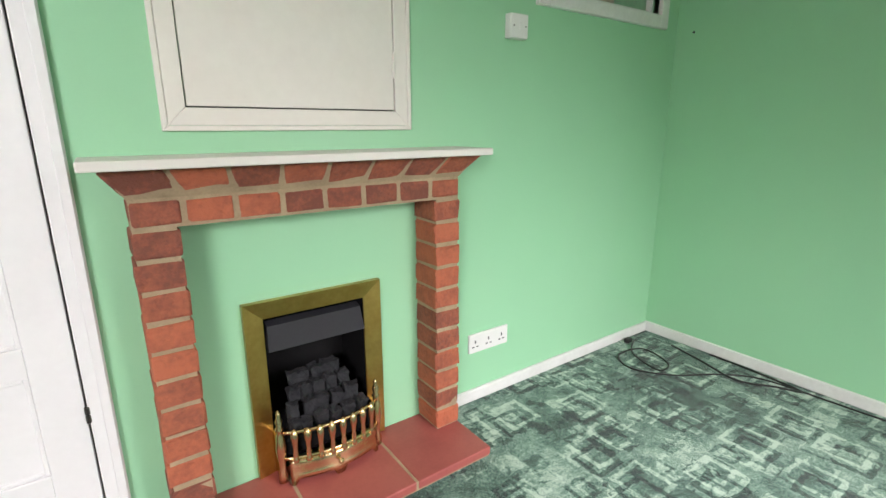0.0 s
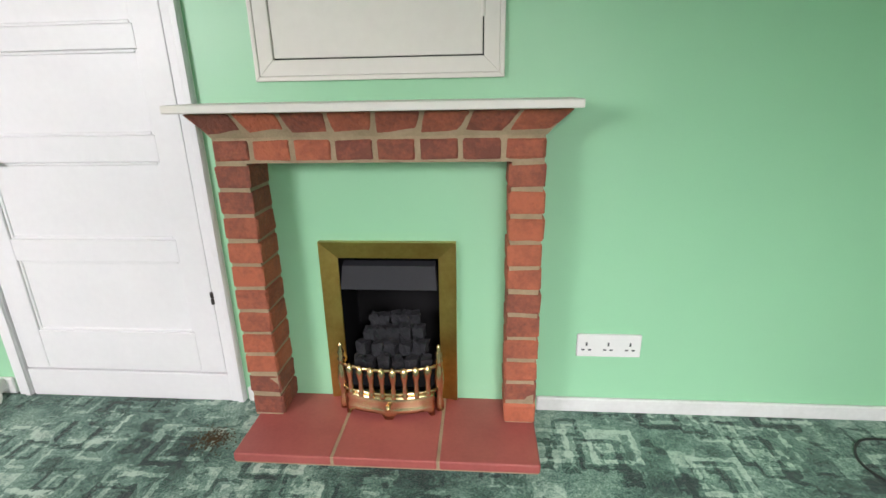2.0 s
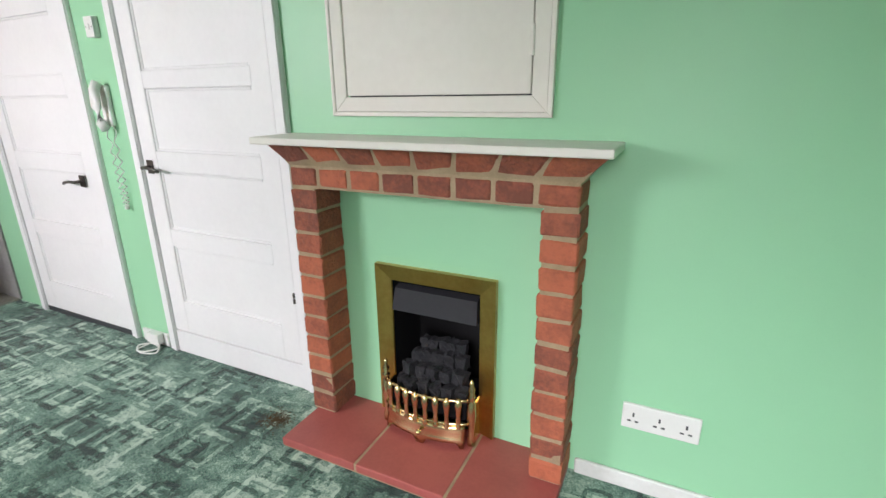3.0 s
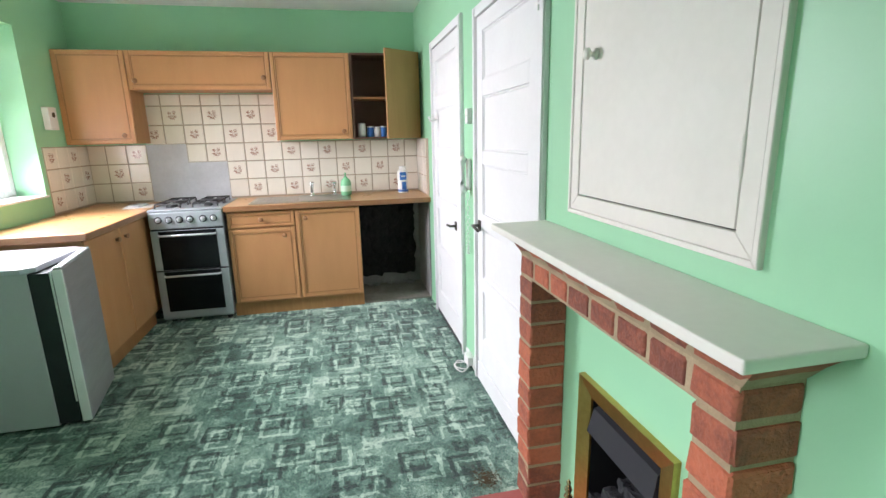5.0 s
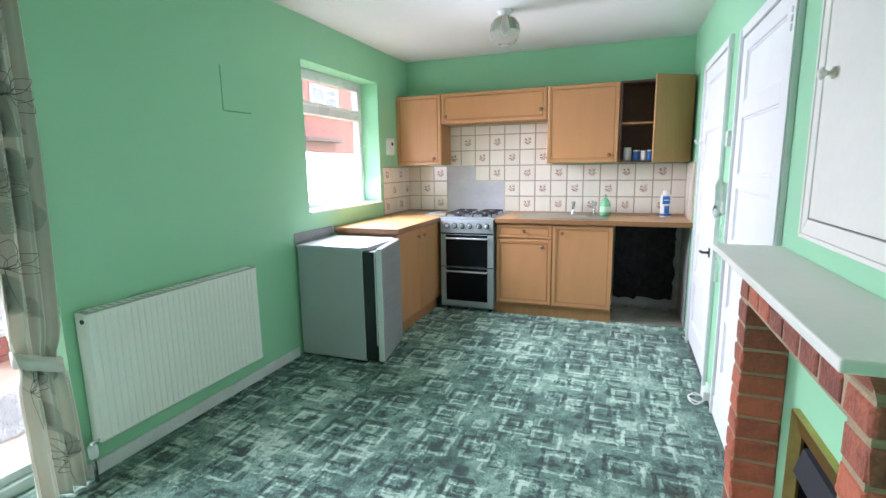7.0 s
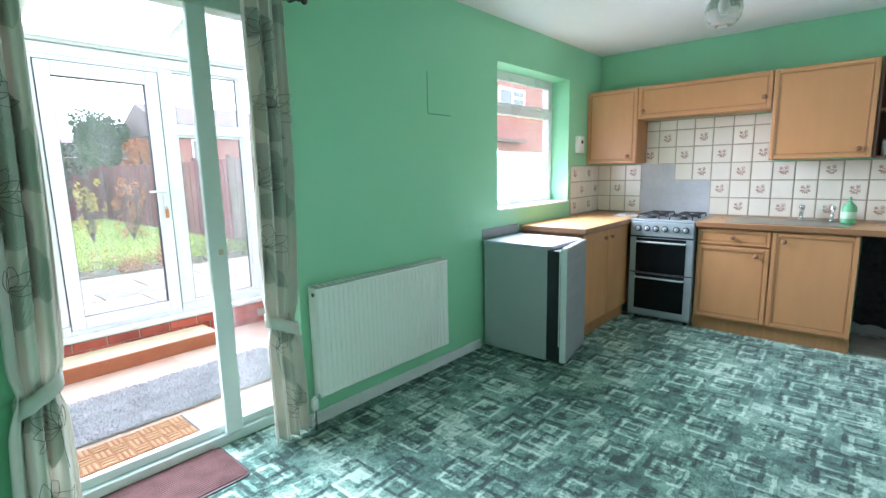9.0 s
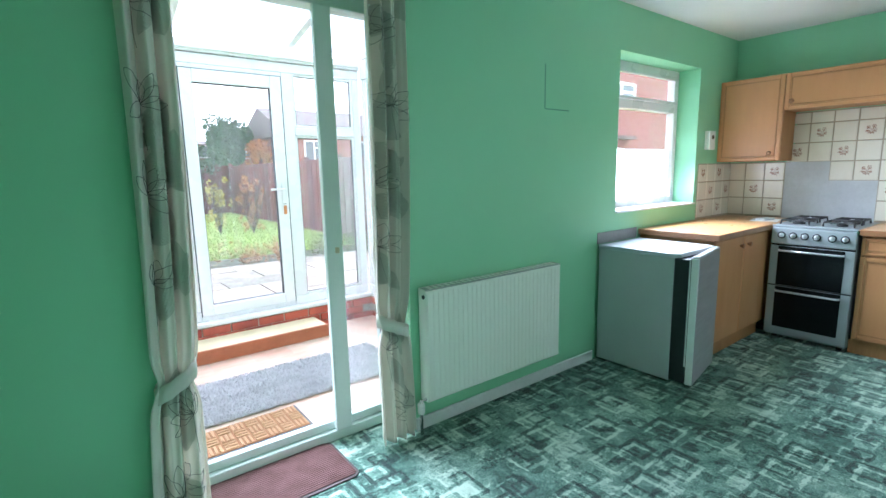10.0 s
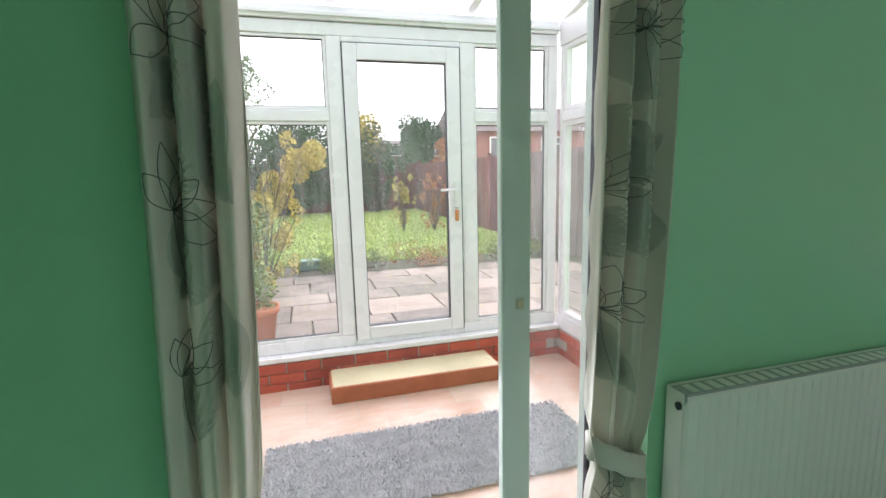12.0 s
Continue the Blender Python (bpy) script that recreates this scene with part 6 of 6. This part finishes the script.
flat("ground", -250, 250, -300, 250, -0.40, -0.13, LAWN, "grassy ground reaching the horizon")
flat("lawn", -2.2, 3.7, -18.2, -7.45, -0.13, -0.02, LAWN, "damp green lawn with fallen leaves")
patio = flat("patio", -2.2, 3.7, -7.45, -3.12, -0.13, -0.035, SOIL, "mossy bed under the patio paving")


def leaves(name, blobs, count, size, mat, parent, seed, label=""):
    """A crown of many small leaves scattered through uneven blobs (centre, radii)."""
    rng = random.Random(seed)
    verts, faces = [], []
    off = OFFSET[parent.name]
    vol = [b[1][0] * b[1][1] * b[1][2] for b in blobs]
    for i in range(count):
        c, r = rng.choices(blobs, vol)[0]
        while True:
            p = Vector((rng.uniform(-1, 1), rng.uniform(-1, 1), rng.uniform(-1, 1)))
            if 0.25 < p.length < 1:
                break
        p = p.normalized() * (p.length ** 0.5)
        p *= 1 + 0.22 * noise.noise(p * 2.5 + Vector((seed, 0, 0)))
        q = Vector((c[0] + p.x * r[0], c[1] + p.y * r[1], c[2] + p.z * r[2])) - off
        a = Vector((rng.gauss(0, 1), rng.gauss(0, 1), rng.gauss(0, 1))).normalized()
        b = a.orthogonal().normalized()
        s = size * rng.uniform(0.6, 1.3)
        k = len(verts)
        verts += [tuple(q - a * s), tuple(q + b * s * 0.45), tuple(q + a * s), tuple(q - b * s * 0.45)]
        faces.append((k, k + 1, k + 2, k + 3))
    me = bpy.data.meshes.new(name)
    me.from_pydata(verts, [], faces)
    me.materials.append(mat)
    ob = new(name, me)
    ob.parent = parent
    return tagged(ob, label, kind="stuff")


def stems(parent, base, n, height, spread, r, seed, mat=BARK):
    rng = random.Random(seed)
    bm = B()
    for i in range(n):
        a = rng.uniform(0, 6.283)
        x, y, z = base
        e = Vector((x + spread * rng.uniform(0.3, 1) * math.cos(a), y + spread * rng.uniform(0.3, 1) * math.sin(a), z + height * rng.uniform(0.7, 1)))
        m = Vector((x, y, z)).lerp(e, 0.5) + Vector((rng.uniform(-1, 1), rng.uniform(-1, 1), 0)) * spread * 0.15
        rod(bm, (x, y, z), m, r, 6, r * 0.7)
        rod(bm, m, e, r * 0.7, 6, r * 0.25)
        for k in range(2):
            s = m.lerp(e, rng.uniform(0.1, 0.7))
            rod(bm, s, s + Vector((rng.uniform(-1, 1) * spread * 0.5, rng.uniform(-1, 1) * spread * 0.5, height * 0.25)), r * 0.45, 5, r * 0.15)
    part("stems", bm, mat, parent)


def shrub(name, base, height, spread, mat, count, size, seed, label, low=0.35, n=9):
    s = thing(name, base, label, "shrub")
    stems(s, base, n, height, spread, 0.004 + height * 0.002, seed)
    rng = random.Random(seed + 50)
    blobs = []
    for i in range(34):
        a, up = rng.uniform(0, 6.283), rng.uniform(low, 1.0)
        q = rng.uniform(0.1, 1.0) * spread * (0.7 + 0.3 * up)
        rr = spread * rng.uniform(0.10, 0.26)
        blobs.append(((base[0] + q * math.cos(a), base[1] + q * math.sin(a), base[2] + height * up), (rr * 0.8, rr * 0.8, rr * rng.uniform(0.9, 1.7))))
    leaves("foliage", blobs, count, size, mat, s, seed)
    return s


def tree(name, base, height, crown, mat, count, size, seed, label):
    t = thing(name, base, label, "tree")
    bm = B()
    x, y, z = base
    top = Vector((x, y, z + height * 0.75))
    rod(bm, base, top, height * 0.03, 10, height * 0.010)
    rng = random.Random(seed)
    for i in range(9):
        s = Vector(base).lerp(top, rng.uniform(0.35, 0.95))
        a = rng.uniform(0, 6.283)
        rod(bm, s, s + Vector((math.cos(a) * crown * 0.7, math.sin(a) * crown * 0.7, height * 0.2)), height * 0.010, 6, height * 0.003)
    part("trunk", bm, BARK, t)
    blobs = []
    for i in range(14):
        a, q = rng.uniform(0, 6.283), rng.uniform(0, 0.75) * crown
        rr = crown * rng.uniform(0.3, 0.55)
        blobs.append(((x + q * math.cos(a), y + q * math.sin(a), z + height * rng.uniform(0.4, 0.92)), (rr, rr, rr * 0.85)))
    leaves("crown", blobs, count, size, mat, t, seed)
    return t


shrub("rose_bush", (-0.28, -11.2, -0.02), 1.35, 0.42, LEAF_GOLD, 560, 0.045, 21, "straggly rose bush with yellowing leaves on the lawn", 0.12, 30)
shrub("rose_bush", (-0.97, -10.9, -0.02), 1.3, 0.42, LEAF_RUST, 560, 0.042, 22, "reddish rose bush with thin stems on the lawn", 0.1, 30)
shrub("yellow_shrub", (2.55, -6.1, -0.02), 1.9, 0.8, LEAF_GOLD, 7500, 0.035, 23, "yellow-green shrub beside the patio", 0.04, 18)
shrub("green_shrub", (3.0, -5.2, -0.02), 1.1, 0.6, LEAF_MID, 2600, 0.035, 24, "green shrub beside the patio", 0.1)
for i, (x, w, m) in enumerate(((0.4, 0.45, LEAF_RUST), (-0.2, 0.4, LEAF_RUST), (-1.0, 0.45, LEAF_MID), (1.2, 0.35, LEAF_DARK), (-1.6, 0.4, LEAF_MID), (1.75, 0.3, LEAF_MID))):
    shrub("border_plant", (x, -6.75 + 0.14 * (i % 2), -0.01), 0.24, w, m, 700, 0.022, 30 + i, "low rusty border plant along the lawn edge" if m is LEAF_RUST else "low green border plant along the lawn edge", 0.2, 5)
h = thing("hedge", (2.2, -17.4, -0.02), "dark ivy-covered hedge at the end of the garden", "hedge")
stems(h, (2.2, -17.4, -0.02), 10, 2.0, 1.2, 0.03, 40)
leaves("foliage", [((2.6, -17.4, 1.3), (1.2, 0.6, 1.35)), ((1.6, -17.5, 1.6), (0.9, 0.5, 1.3)), ((0.4, -17.6, 1.0), (1.0, 0.4, 1.1)), ((3.3, -17.2, 1.7), (0.8, 0.5, 1.2)), ((1.9, -17.4, 2.4), (1.2, 0.5, 0.95)), ((-0.55, -17.4, 1.5), (0.7, 0.4, 1.6)), ((-0.5, -17.7, 1.85), (1.0, 0.3, 0.45)), ((-1.5, -17.7, 1.95), (0.7, 0.3, 0.5))], 14000, 0.075, LEAF_DARK, h, 41)
tree("conifer", (-3.6, -23.5, -0.1), 4.3, 1.35, LEAF_DARK, 7000, 0.10, 42, "dark rounded evergreen tree behind the fence")
tree("autumn_tree", (-1.3, -24.5, -0.1), 4.6, 1.5, LEAF_GOLD, 3600, 0.10, 43, "pale yellow autumn tree behind the fence")
tree("rusty_tree", (-4.6, -21.5, -0.1), 3.0, 1.0, LEAF_RUST, 2200, 0.09, 44, "rust-coloured small tree behind the fence")
tree("pale_tree", (5.2, -33, -0.1), 9.0, 2.0, LEAF_PALE, 1400, 0.14, 45, "thin grey-green tall tree in the distance")
tree("green_tree", (0.2, -25, -0.1), 4.2, 1.1, LEAF_MID, 2600, 0.10, 46, "green tree behind the fence")
tree("green_tree", (2.4, -22, -0.1), 3.4, 1.5, LEAF_DARK, 3600, 0.10, 47, "dark green tree behind the hedge")


def fence(name, along, fixed, a, b, height, mat, label):
    f = thing(name, (fixed, (a + b) / 2, -0.1) if along == "y" else ((a + b) / 2, fixed, -0.1), label, "fence")
    n = int((b - a) / 0.15)
    for i in range(n):
        s0 = a + i * (b - a) / n
        s1 = s0 + (b - a) / n * 0.97
        t = 0.008 * (i % 2)
        bm = box(B(), fixed + t, fixed + t + 0.018, s0, s1, -0.1, height) if along == "y" else box(B(), s0, s1, fixed + t, fixed + t + 0.018, -0.1, height)
        part("board", bm, mat, f)
    k = int((b - a) / 1.8)
    for i in range(k + 1):
        s = a + i * (b - a) / k
        bm = box(B(), fixed - 0.09, fixed, s - 0.045, s + 0.045, -0.1, height + 0.08) if along == "y" else box(B(), s - 0.045, s + 0.045, fixed - 0.09, fixed, -0.1, height + 0.08)
        part("post", bm, mat, f)
    return f


fence("fence", "x", -18.3, -2.4, 3.9, 1.75, FENCE, "dark red-brown board fence at the end of the garden")
fence("fence", "y", -2.35, -18.2, -9.0, 1.72, FENCE, "red-brown board fence along the garden")
fence("fence", "y", -2.35, -8.9, -3.6, 1.72, FENCE_OLD, "weathered grey board fence near the house")
fence("fence", "y", 3.8, -18.2, -3.4, 1.6, FENCE, "red-brown board fence along the garden")


def house(name, x0, x1, y0, y1, eaves, ridge, mat, label, windows, ridge_along="x"):
    """A brick house; windows: (side, u0, u1, z0, z1) on the side 'n' (facing +y) or 'e'."""
    h = thing(name, ((x0 + x1) / 2, (y0 + y1) / 2, -0.13), label, "house")
    part("wall", box(B(), x0, x1, y0, y1, -0.13, eaves), mat, h)
    bm = B()
    o = 0.25
    if ridge_along == "x":
        ym = (y0 + y1) / 2
        q = [(x0 - o, y0 - o, eaves), (x1 + o, y0 - o, eaves), (x1 + o, y1 + o, eaves), (x0 - o, y1 + o, eaves), (x0 - o, ym, ridge), (x1 + o, ym, ridge)]
        fs = ((0, 1, 5, 4), (2, 3, 4, 5), (0, 4, 3), (1, 2, 5), (0, 3, 2, 1))
    else:
        xm = (x0 + x1) / 2
        q = [(x0 - o, y0 - o, eaves), (x1 + o, y0 - o, eaves), (x1 + o, y1 + o, eaves), (x0 - o, y1 + o, eaves), (xm, y0 - o, ridge), (xm, y1 + o, ridge)]
        fs = ((0, 3, 5, 4), (1, 4, 5, 2), (0, 4, 1), (2, 5, 3), (0, 1, 2, 3))
    v = [bm.verts.new(p) for p in q]
    for f in fs:
        bm.faces.new([v[i] for i in f])
    part("roof", bm, ROOF, h)
    for side, u0, u1, z0, z1 in windows:
        def slab(a, b, c, d, near, far):
            return box(B(), a, b, y1 + near, y1 + far, c, d) if side == "n" else box(B(), x1 + near, x1 + far, a, b, c, d)
        w = part("window", slab(u0, u1, z0, z1, 0.002, 0.02), PANE_DARK, h, "window with white frame")
        f = 0.07
        um = (u0 + u1) / 2
        for q in ((u0 - f, u0, z0 - f, z1 + f), (u1, u1 + f, z0 - f, z1 + f), (u0, u1, z0 - f, z0), (u0, u1, z1, z1 + f), (um - 0.035, um + 0.035, z0, z1), (u0, um, (z0 + 2 * z1) / 3 - 0.03, (z0 + 2 * z1) / 3 + 0.03)):
            part("frame", slab(*q, 0.003, 0.045), UPVC, w)
    return h


nh = house("neighbour_house", -15.0, -6.9, -12.0, -6.0, 5.0, 6.8, HOUSE_BRICK, "red brick neighbouring house with white windows", [("n", -9.33, -8.22, 2.93, 3.42), ("n", -12.6, -11.4, 2.9, 3.5)])
part("ledge", box(B(), -9.2, -7.6, -6.0, -5.75, 2.08, 2.16), ROOF, nh, "dark porch ledge")
part("drain_pipe", rod(B(), (-7.75, -5.95, -0.1), (-7.75, -5.95, 5.0), 0.05, 10), IRON, nh)
house("far_house", -6.5, -2.3, -31, -26, 2.95, 3.3, HOUSE_BRICK_FAR, "low red brick house beyond the gardens", [("n", -3.9, -2.75, 2.35, 2.85), ("n", -5.6, -4.8, 2.3, 2.8)])
house("brick_house", -12.0, -5.4, -27, -20, 3.1, 4.6, HOUSE_BRICK_FAR, "red brick house with a hipped roof beyond the fence", [("n", -6.9, -6.1, 2.0, 2.8), ("n", -9.6, -8.6, 2.0, 2.8)], "x")

pot = thing("plant_pot", (2.47, -3.92, -0.035), "terracotta plant pot on the patio", "pot")
part("pot", lathe(B(), [(0.115, 0), (0.13, 0.01), (0.165, 0.24), (0.185, 0.245), (0.19, 0.30), (0.168, 0.302), (0.15, 0.26)], (2.47, -3.92, 0.0), seg=24), TERRA, pot, smooth=True)
leaves("plant", [((2.5, -3.95, 0.42), (0.2, 0.2, 0.2)), ((2.6, -4.0, 0.66), (0.16, 0.16, 0.2)), ((2.42, -4.0, 0.75), (0.1, 0.1, 0.22))], 520, 0.03, LEAF_MID, pot, 61)
wc = thing("garden_trough", (1.98, -7.1, -0.02), "green plastic garden trough by the shrub", "trough")
part("trough", box(B(), 1.82, 2.17, -7.2, -7.0, -0.02, 0.13, 0.02, 2), plain("green_garden_plastic", (0.10, 0.22, 0.15), rough=0.5), wc)
rng = random.Random(70)
bm = B()
for i in range(260):
    x, y = rng.uniform(-2.0, 3.4), rng.uniform(-9.5, -3.3)
    if abs(y + 7.4) < 0.3:
        continue
    a, s = rng.uniform(0, 6.283), rng.uniform(0.015, 0.035)
    z = 0.004 if y > -7.3 else -0.012
    p = [bm.verts.new((x + s * k[0] * math.cos(a) - s * k[1] * math.sin(a), y + s * k[0] * math.sin(a) + s * k[1] * math.cos(a), z + rng.uniform(0, 0.008))) for k in ((-1, 0), (0, 0.5), (1, 0), (0, -0.5))]
    bm.faces.new(p)
solid("fallen_leaves", bm, LEAF_GOLD, "fallen autumn leaves scattered on paving and lawn", "leaves", kind="stuff")
bm = B()
rng = random.Random(71)
verts, faces = [], []
for i in range(26000):
    x, y = rng.uniform(-2.2, 3.7), -7.45 - 10.6 * rng.random() ** 1.5
    a, l = rng.uniform(0, 6.283), rng.uniform(0.03, 0.06)
    k = len(verts)
    dx, dy = math.cos(a) * 0.012, math.sin(a) * 0.012
    verts += [(x - dx, y - dy, -0.02), (x + dx, y + dy, -0.02), (x + rng.uniform(-0.02, 0.02), y + rng.uniform(-0.02, 0.02), -0.02 + l)]
    faces.append((k, k + 1, k + 2))
bm.free()
me = bpy.data.meshes.new("grass")
me.from_pydata(verts, [], faces)
me.materials.append(LEAF_GRASS)
tagged(new("grass", me), "short lawn grass with yellow patches", "grass", kind="stuff")


# ---- tiles, bricks and slabs, piece by piece ----
def tile_mesh(w, h, axis):
    bm = box(B(), -w / 2, w / 2, -h / 2, h / 2, 0, 0.007)
    top = [e for e in bm.edges if all(v.co.z > 0.001 for v in e.verts)]
    bmesh.ops.bevel(bm, geom=top, offset=0.0025, segments=1, affect="EDGES", profile=0.5)
    m = Matrix(((0, 0, 1, 0), (1, 0, 0, 0), (0, 1, 0, 0), (0, 0, 0, 1))) if axis == "x" else Matrix(((1, 0, 0, 0), (0, 0, 1, 0), (0, 1, 0, 0), (0, 0, 0, 1)))
    bmesh.ops.transform(bm, matrix=m, verts=bm.verts)
    return mesh_of("tile", bm, TILE)


def motif_mesh(axis):
    """A small printed spray of three flowers with leaves."""
    rng = random.Random(17)
    bm = B()

    def disc(x, y, r, n=7):
        bm.faces.new([bm.verts.new((x + r * math.cos(2 * math.pi * k / n) * rng.uniform(0.75, 1.1), y + r * math.sin(2 * math.pi * k / n) * rng.uniform(0.75, 1.1), 0)) for k in range(n)])

    for x, y, r in ((-0.016, 0.016, 0.009), (0.015, 0.022, 0.010), (0.004, -0.006, 0.011), (0.024, -0.002, 0.006)):
        for k in range(6):
            disc(x + r * math.cos(k * 1.047), y + r * math.sin(k * 1.047), r * 0.42, 6)
        disc(x, y, r * 0.36, 6)
    for a in (-2.6, -2.1, -1.6, -1.1, -0.5, 0.9, 2.4, 3.4):
        d = Vector((math.cos(a), math.sin(a), 0))
        n = Vector((-d.y, d.x, 0)) * 0.0045
        tip = rng.uniform(0.030, 0.038)
        bm.faces.new([bm.verts.new(p) for p in (d * 0.012, d * tip * 0.6 + n, d * tip, d * tip * 0.6 - n)])
    bmesh.ops.scale(bm, verts=bm.verts, vec=(1.15, 1.15, 1))
    m = Matrix(((0, 0, 1, 0.0076), (1, 0, 0, 0), (0, 1, 0, 0), (0, 0, 0, 1))) if axis == "x" else Matrix(((1, 0, 0, 0), (0, 0, 1, 0.0076), (0, 1, 0, 0), (0, 0, 0, 1)))
    bmesh.ops.transform(bm, matrix=m, verts=bm.verts)
    return mesh_of("motif", bm, MOTIF)


def piece(name, me, at, parent):
    ob = new(name, me)
    ob.parent = parent
    ob.location = Vector(at) - OFFSET[parent.name]
    OFFSET[ob.name] = OFFSET[parent.name]
    return ob


P, Z0 = 0.157, 0.922
full_x, motif_x = tile_mesh(P - 0.009, P - 0.009, "x"), motif_mesh("x")
full_y, motif_y = tile_mesh(P - 0.009, P - 0.009, "y"), motif_mesh("y")
grout = part("grout", box(B(), W + 0.0005, W + 0.004, S + 0.001, N - 0.001, Z0 - 0.012, 1.395), GROUT, wall_west, "tan grout")
part("grout", box(B(), W + 0.0005, W + 0.004, -0.25, 0.785, 1.395, 1.804), GROUT, wall_west)
part("bare_patch", box(B(), W + 0.004, W + 0.0052, -0.304, 0.324, Z0 - 0.012, 1.236), PATCH, wall_west, "bare grey patch where tiles are missing")
part("bare_patch", box(B(), W + 0.004, W + 0.0052, -0.304, 0.01, 1.236, 1.393), PATCH, wall_west)
for row in range(6):
    z = Z0 + P * (row + 0.5)
    for k in range(-5, 13):
        y0, y1 = 0.01 + P * k, 0.01 + P * (k + 1)
        if row >= 3 and not (y0 >= -0.32 and y1 <= 0.80):
            continue
        if row < 2 and -3 < k < 2 and k >= -2 or row == 2 and k in (-2, -1):
            continue
        lo, hi = max(y0, S + 0.004), min(y1, N - 0.004)
        top = min(z + P / 2, 1.80)
        if hi - lo < 0.02 or top - (z - P / 2) < 0.02:
            continue
        whole = hi - lo > P - 0.002 and top > z + P / 2 - 0.002
        me = full_x if whole else tile_mesh(hi - lo - 0.009, top - z + P / 2 - 0.009, "x")
        t = piece("tile", me, (W + 0.003, (lo + hi) / 2, (z - P / 2 + top) / 2), wall_west)
        if (k + row) % 2 and whole:
            mo = new("motif", motif_x)
            mo.parent = t
part("grout", box(B(), -2.49, -1.862, S + 0.0005, S + 0.004, Z0 - 0.012, 1.395), GROUT, wall_south)
for row in range(3):
    for k in range(4):
        x = -1.864 - P * (k + 0.5)
        t = piece("tile", full_y, (x, S + 0.003, Z0 + P * (row + 0.5)), wall_south)
        if (k + row) % 2 == 0:
            mo = new("motif", motif_y)
            mo.parent = t
part("grout", box(B(), -2.49, -1.92, N - 0.004, N - 0.0005, Z0 - 0.012, 1.395), GROUT, wall_north)
for row in range(3):
    for k in range(3):
        piece("tile", full_y, (-2.41 + P * (k + 0.0) + 0.0, N - 0.0085, Z0 + P * (row + 0.5)), wall_north)

brick_bm = box(B(), -0.1075, 0.1075, 0, 0.014, -0.0325, 0.0325, 0.004)
brick_me = mesh_of("brick", brick_bm, CONSBRICK)
half_me = mesh_of("brick", box(B(), -0.051, 0.051, 0, 0.014, -0.0325, 0.0325, 0.004), CONSBRICK)
side_bm = box(B(), 0, 0.014, -0.1075, 0.1075, -0.0325, 0.0325, 0.004)
side_me = mesh_of("brick", side_bm, CONSBRICK)
for row in range(3):
    z = CF + 0.016 + 0.070 * row
    for k in range(13):
        x = 0.30 + 0.225 * k + (0.1125 if row % 2 else 0)
        if x < 3.0:
            piece("brick", brick_me, (x, FRONT - 0.008, z), dw)
    for k in range(9):
        y = -2.80 + 0.225 * k + (0.1125 if row % 2 else 0)
        if y < -1.14:
            piece("brick", side_me, (0.192, y, z), dws)

rng = random.Random(31)
slab_me = []
for w, d in ((0.76, 0.6), (0.76, 0.45), (0.45, 0.45)):
    bm = box(B(), -w / 2 + 0.005, w / 2 - 0.005, -d / 2 + 0.005, d / 2 - 0.005, -0.05, 0.0, 0.003)
    for v in bm.verts:
        v.co += Vector((rng.uniform(-1, 1), rng.uniform(-1, 1), 0)) * 0.006
    slab_me.append(mesh_of("paving_slab", bm, SLAB))
y = -3.3
row = 0
while y > -6.4:
    i = row % 2
    d = 0.6 if i == 0 else 0.45
    x = -2.0 + 0.2 * (row % 3)
    while x < 3.1:
        s = piece("paving_slab", slab_me[i], (x + 0.38, y - d / 2, 0.0 + rng.uniform(-0.004, 0.004)), patio)
        s.rotation_euler = (rng.uniform(-0.006, 0.006), rng.uniform(-0.006, 0.006), rng.uniform(-0.01, 0.01))
        x += 0.765
    y -= d + 0.006
    row += 1
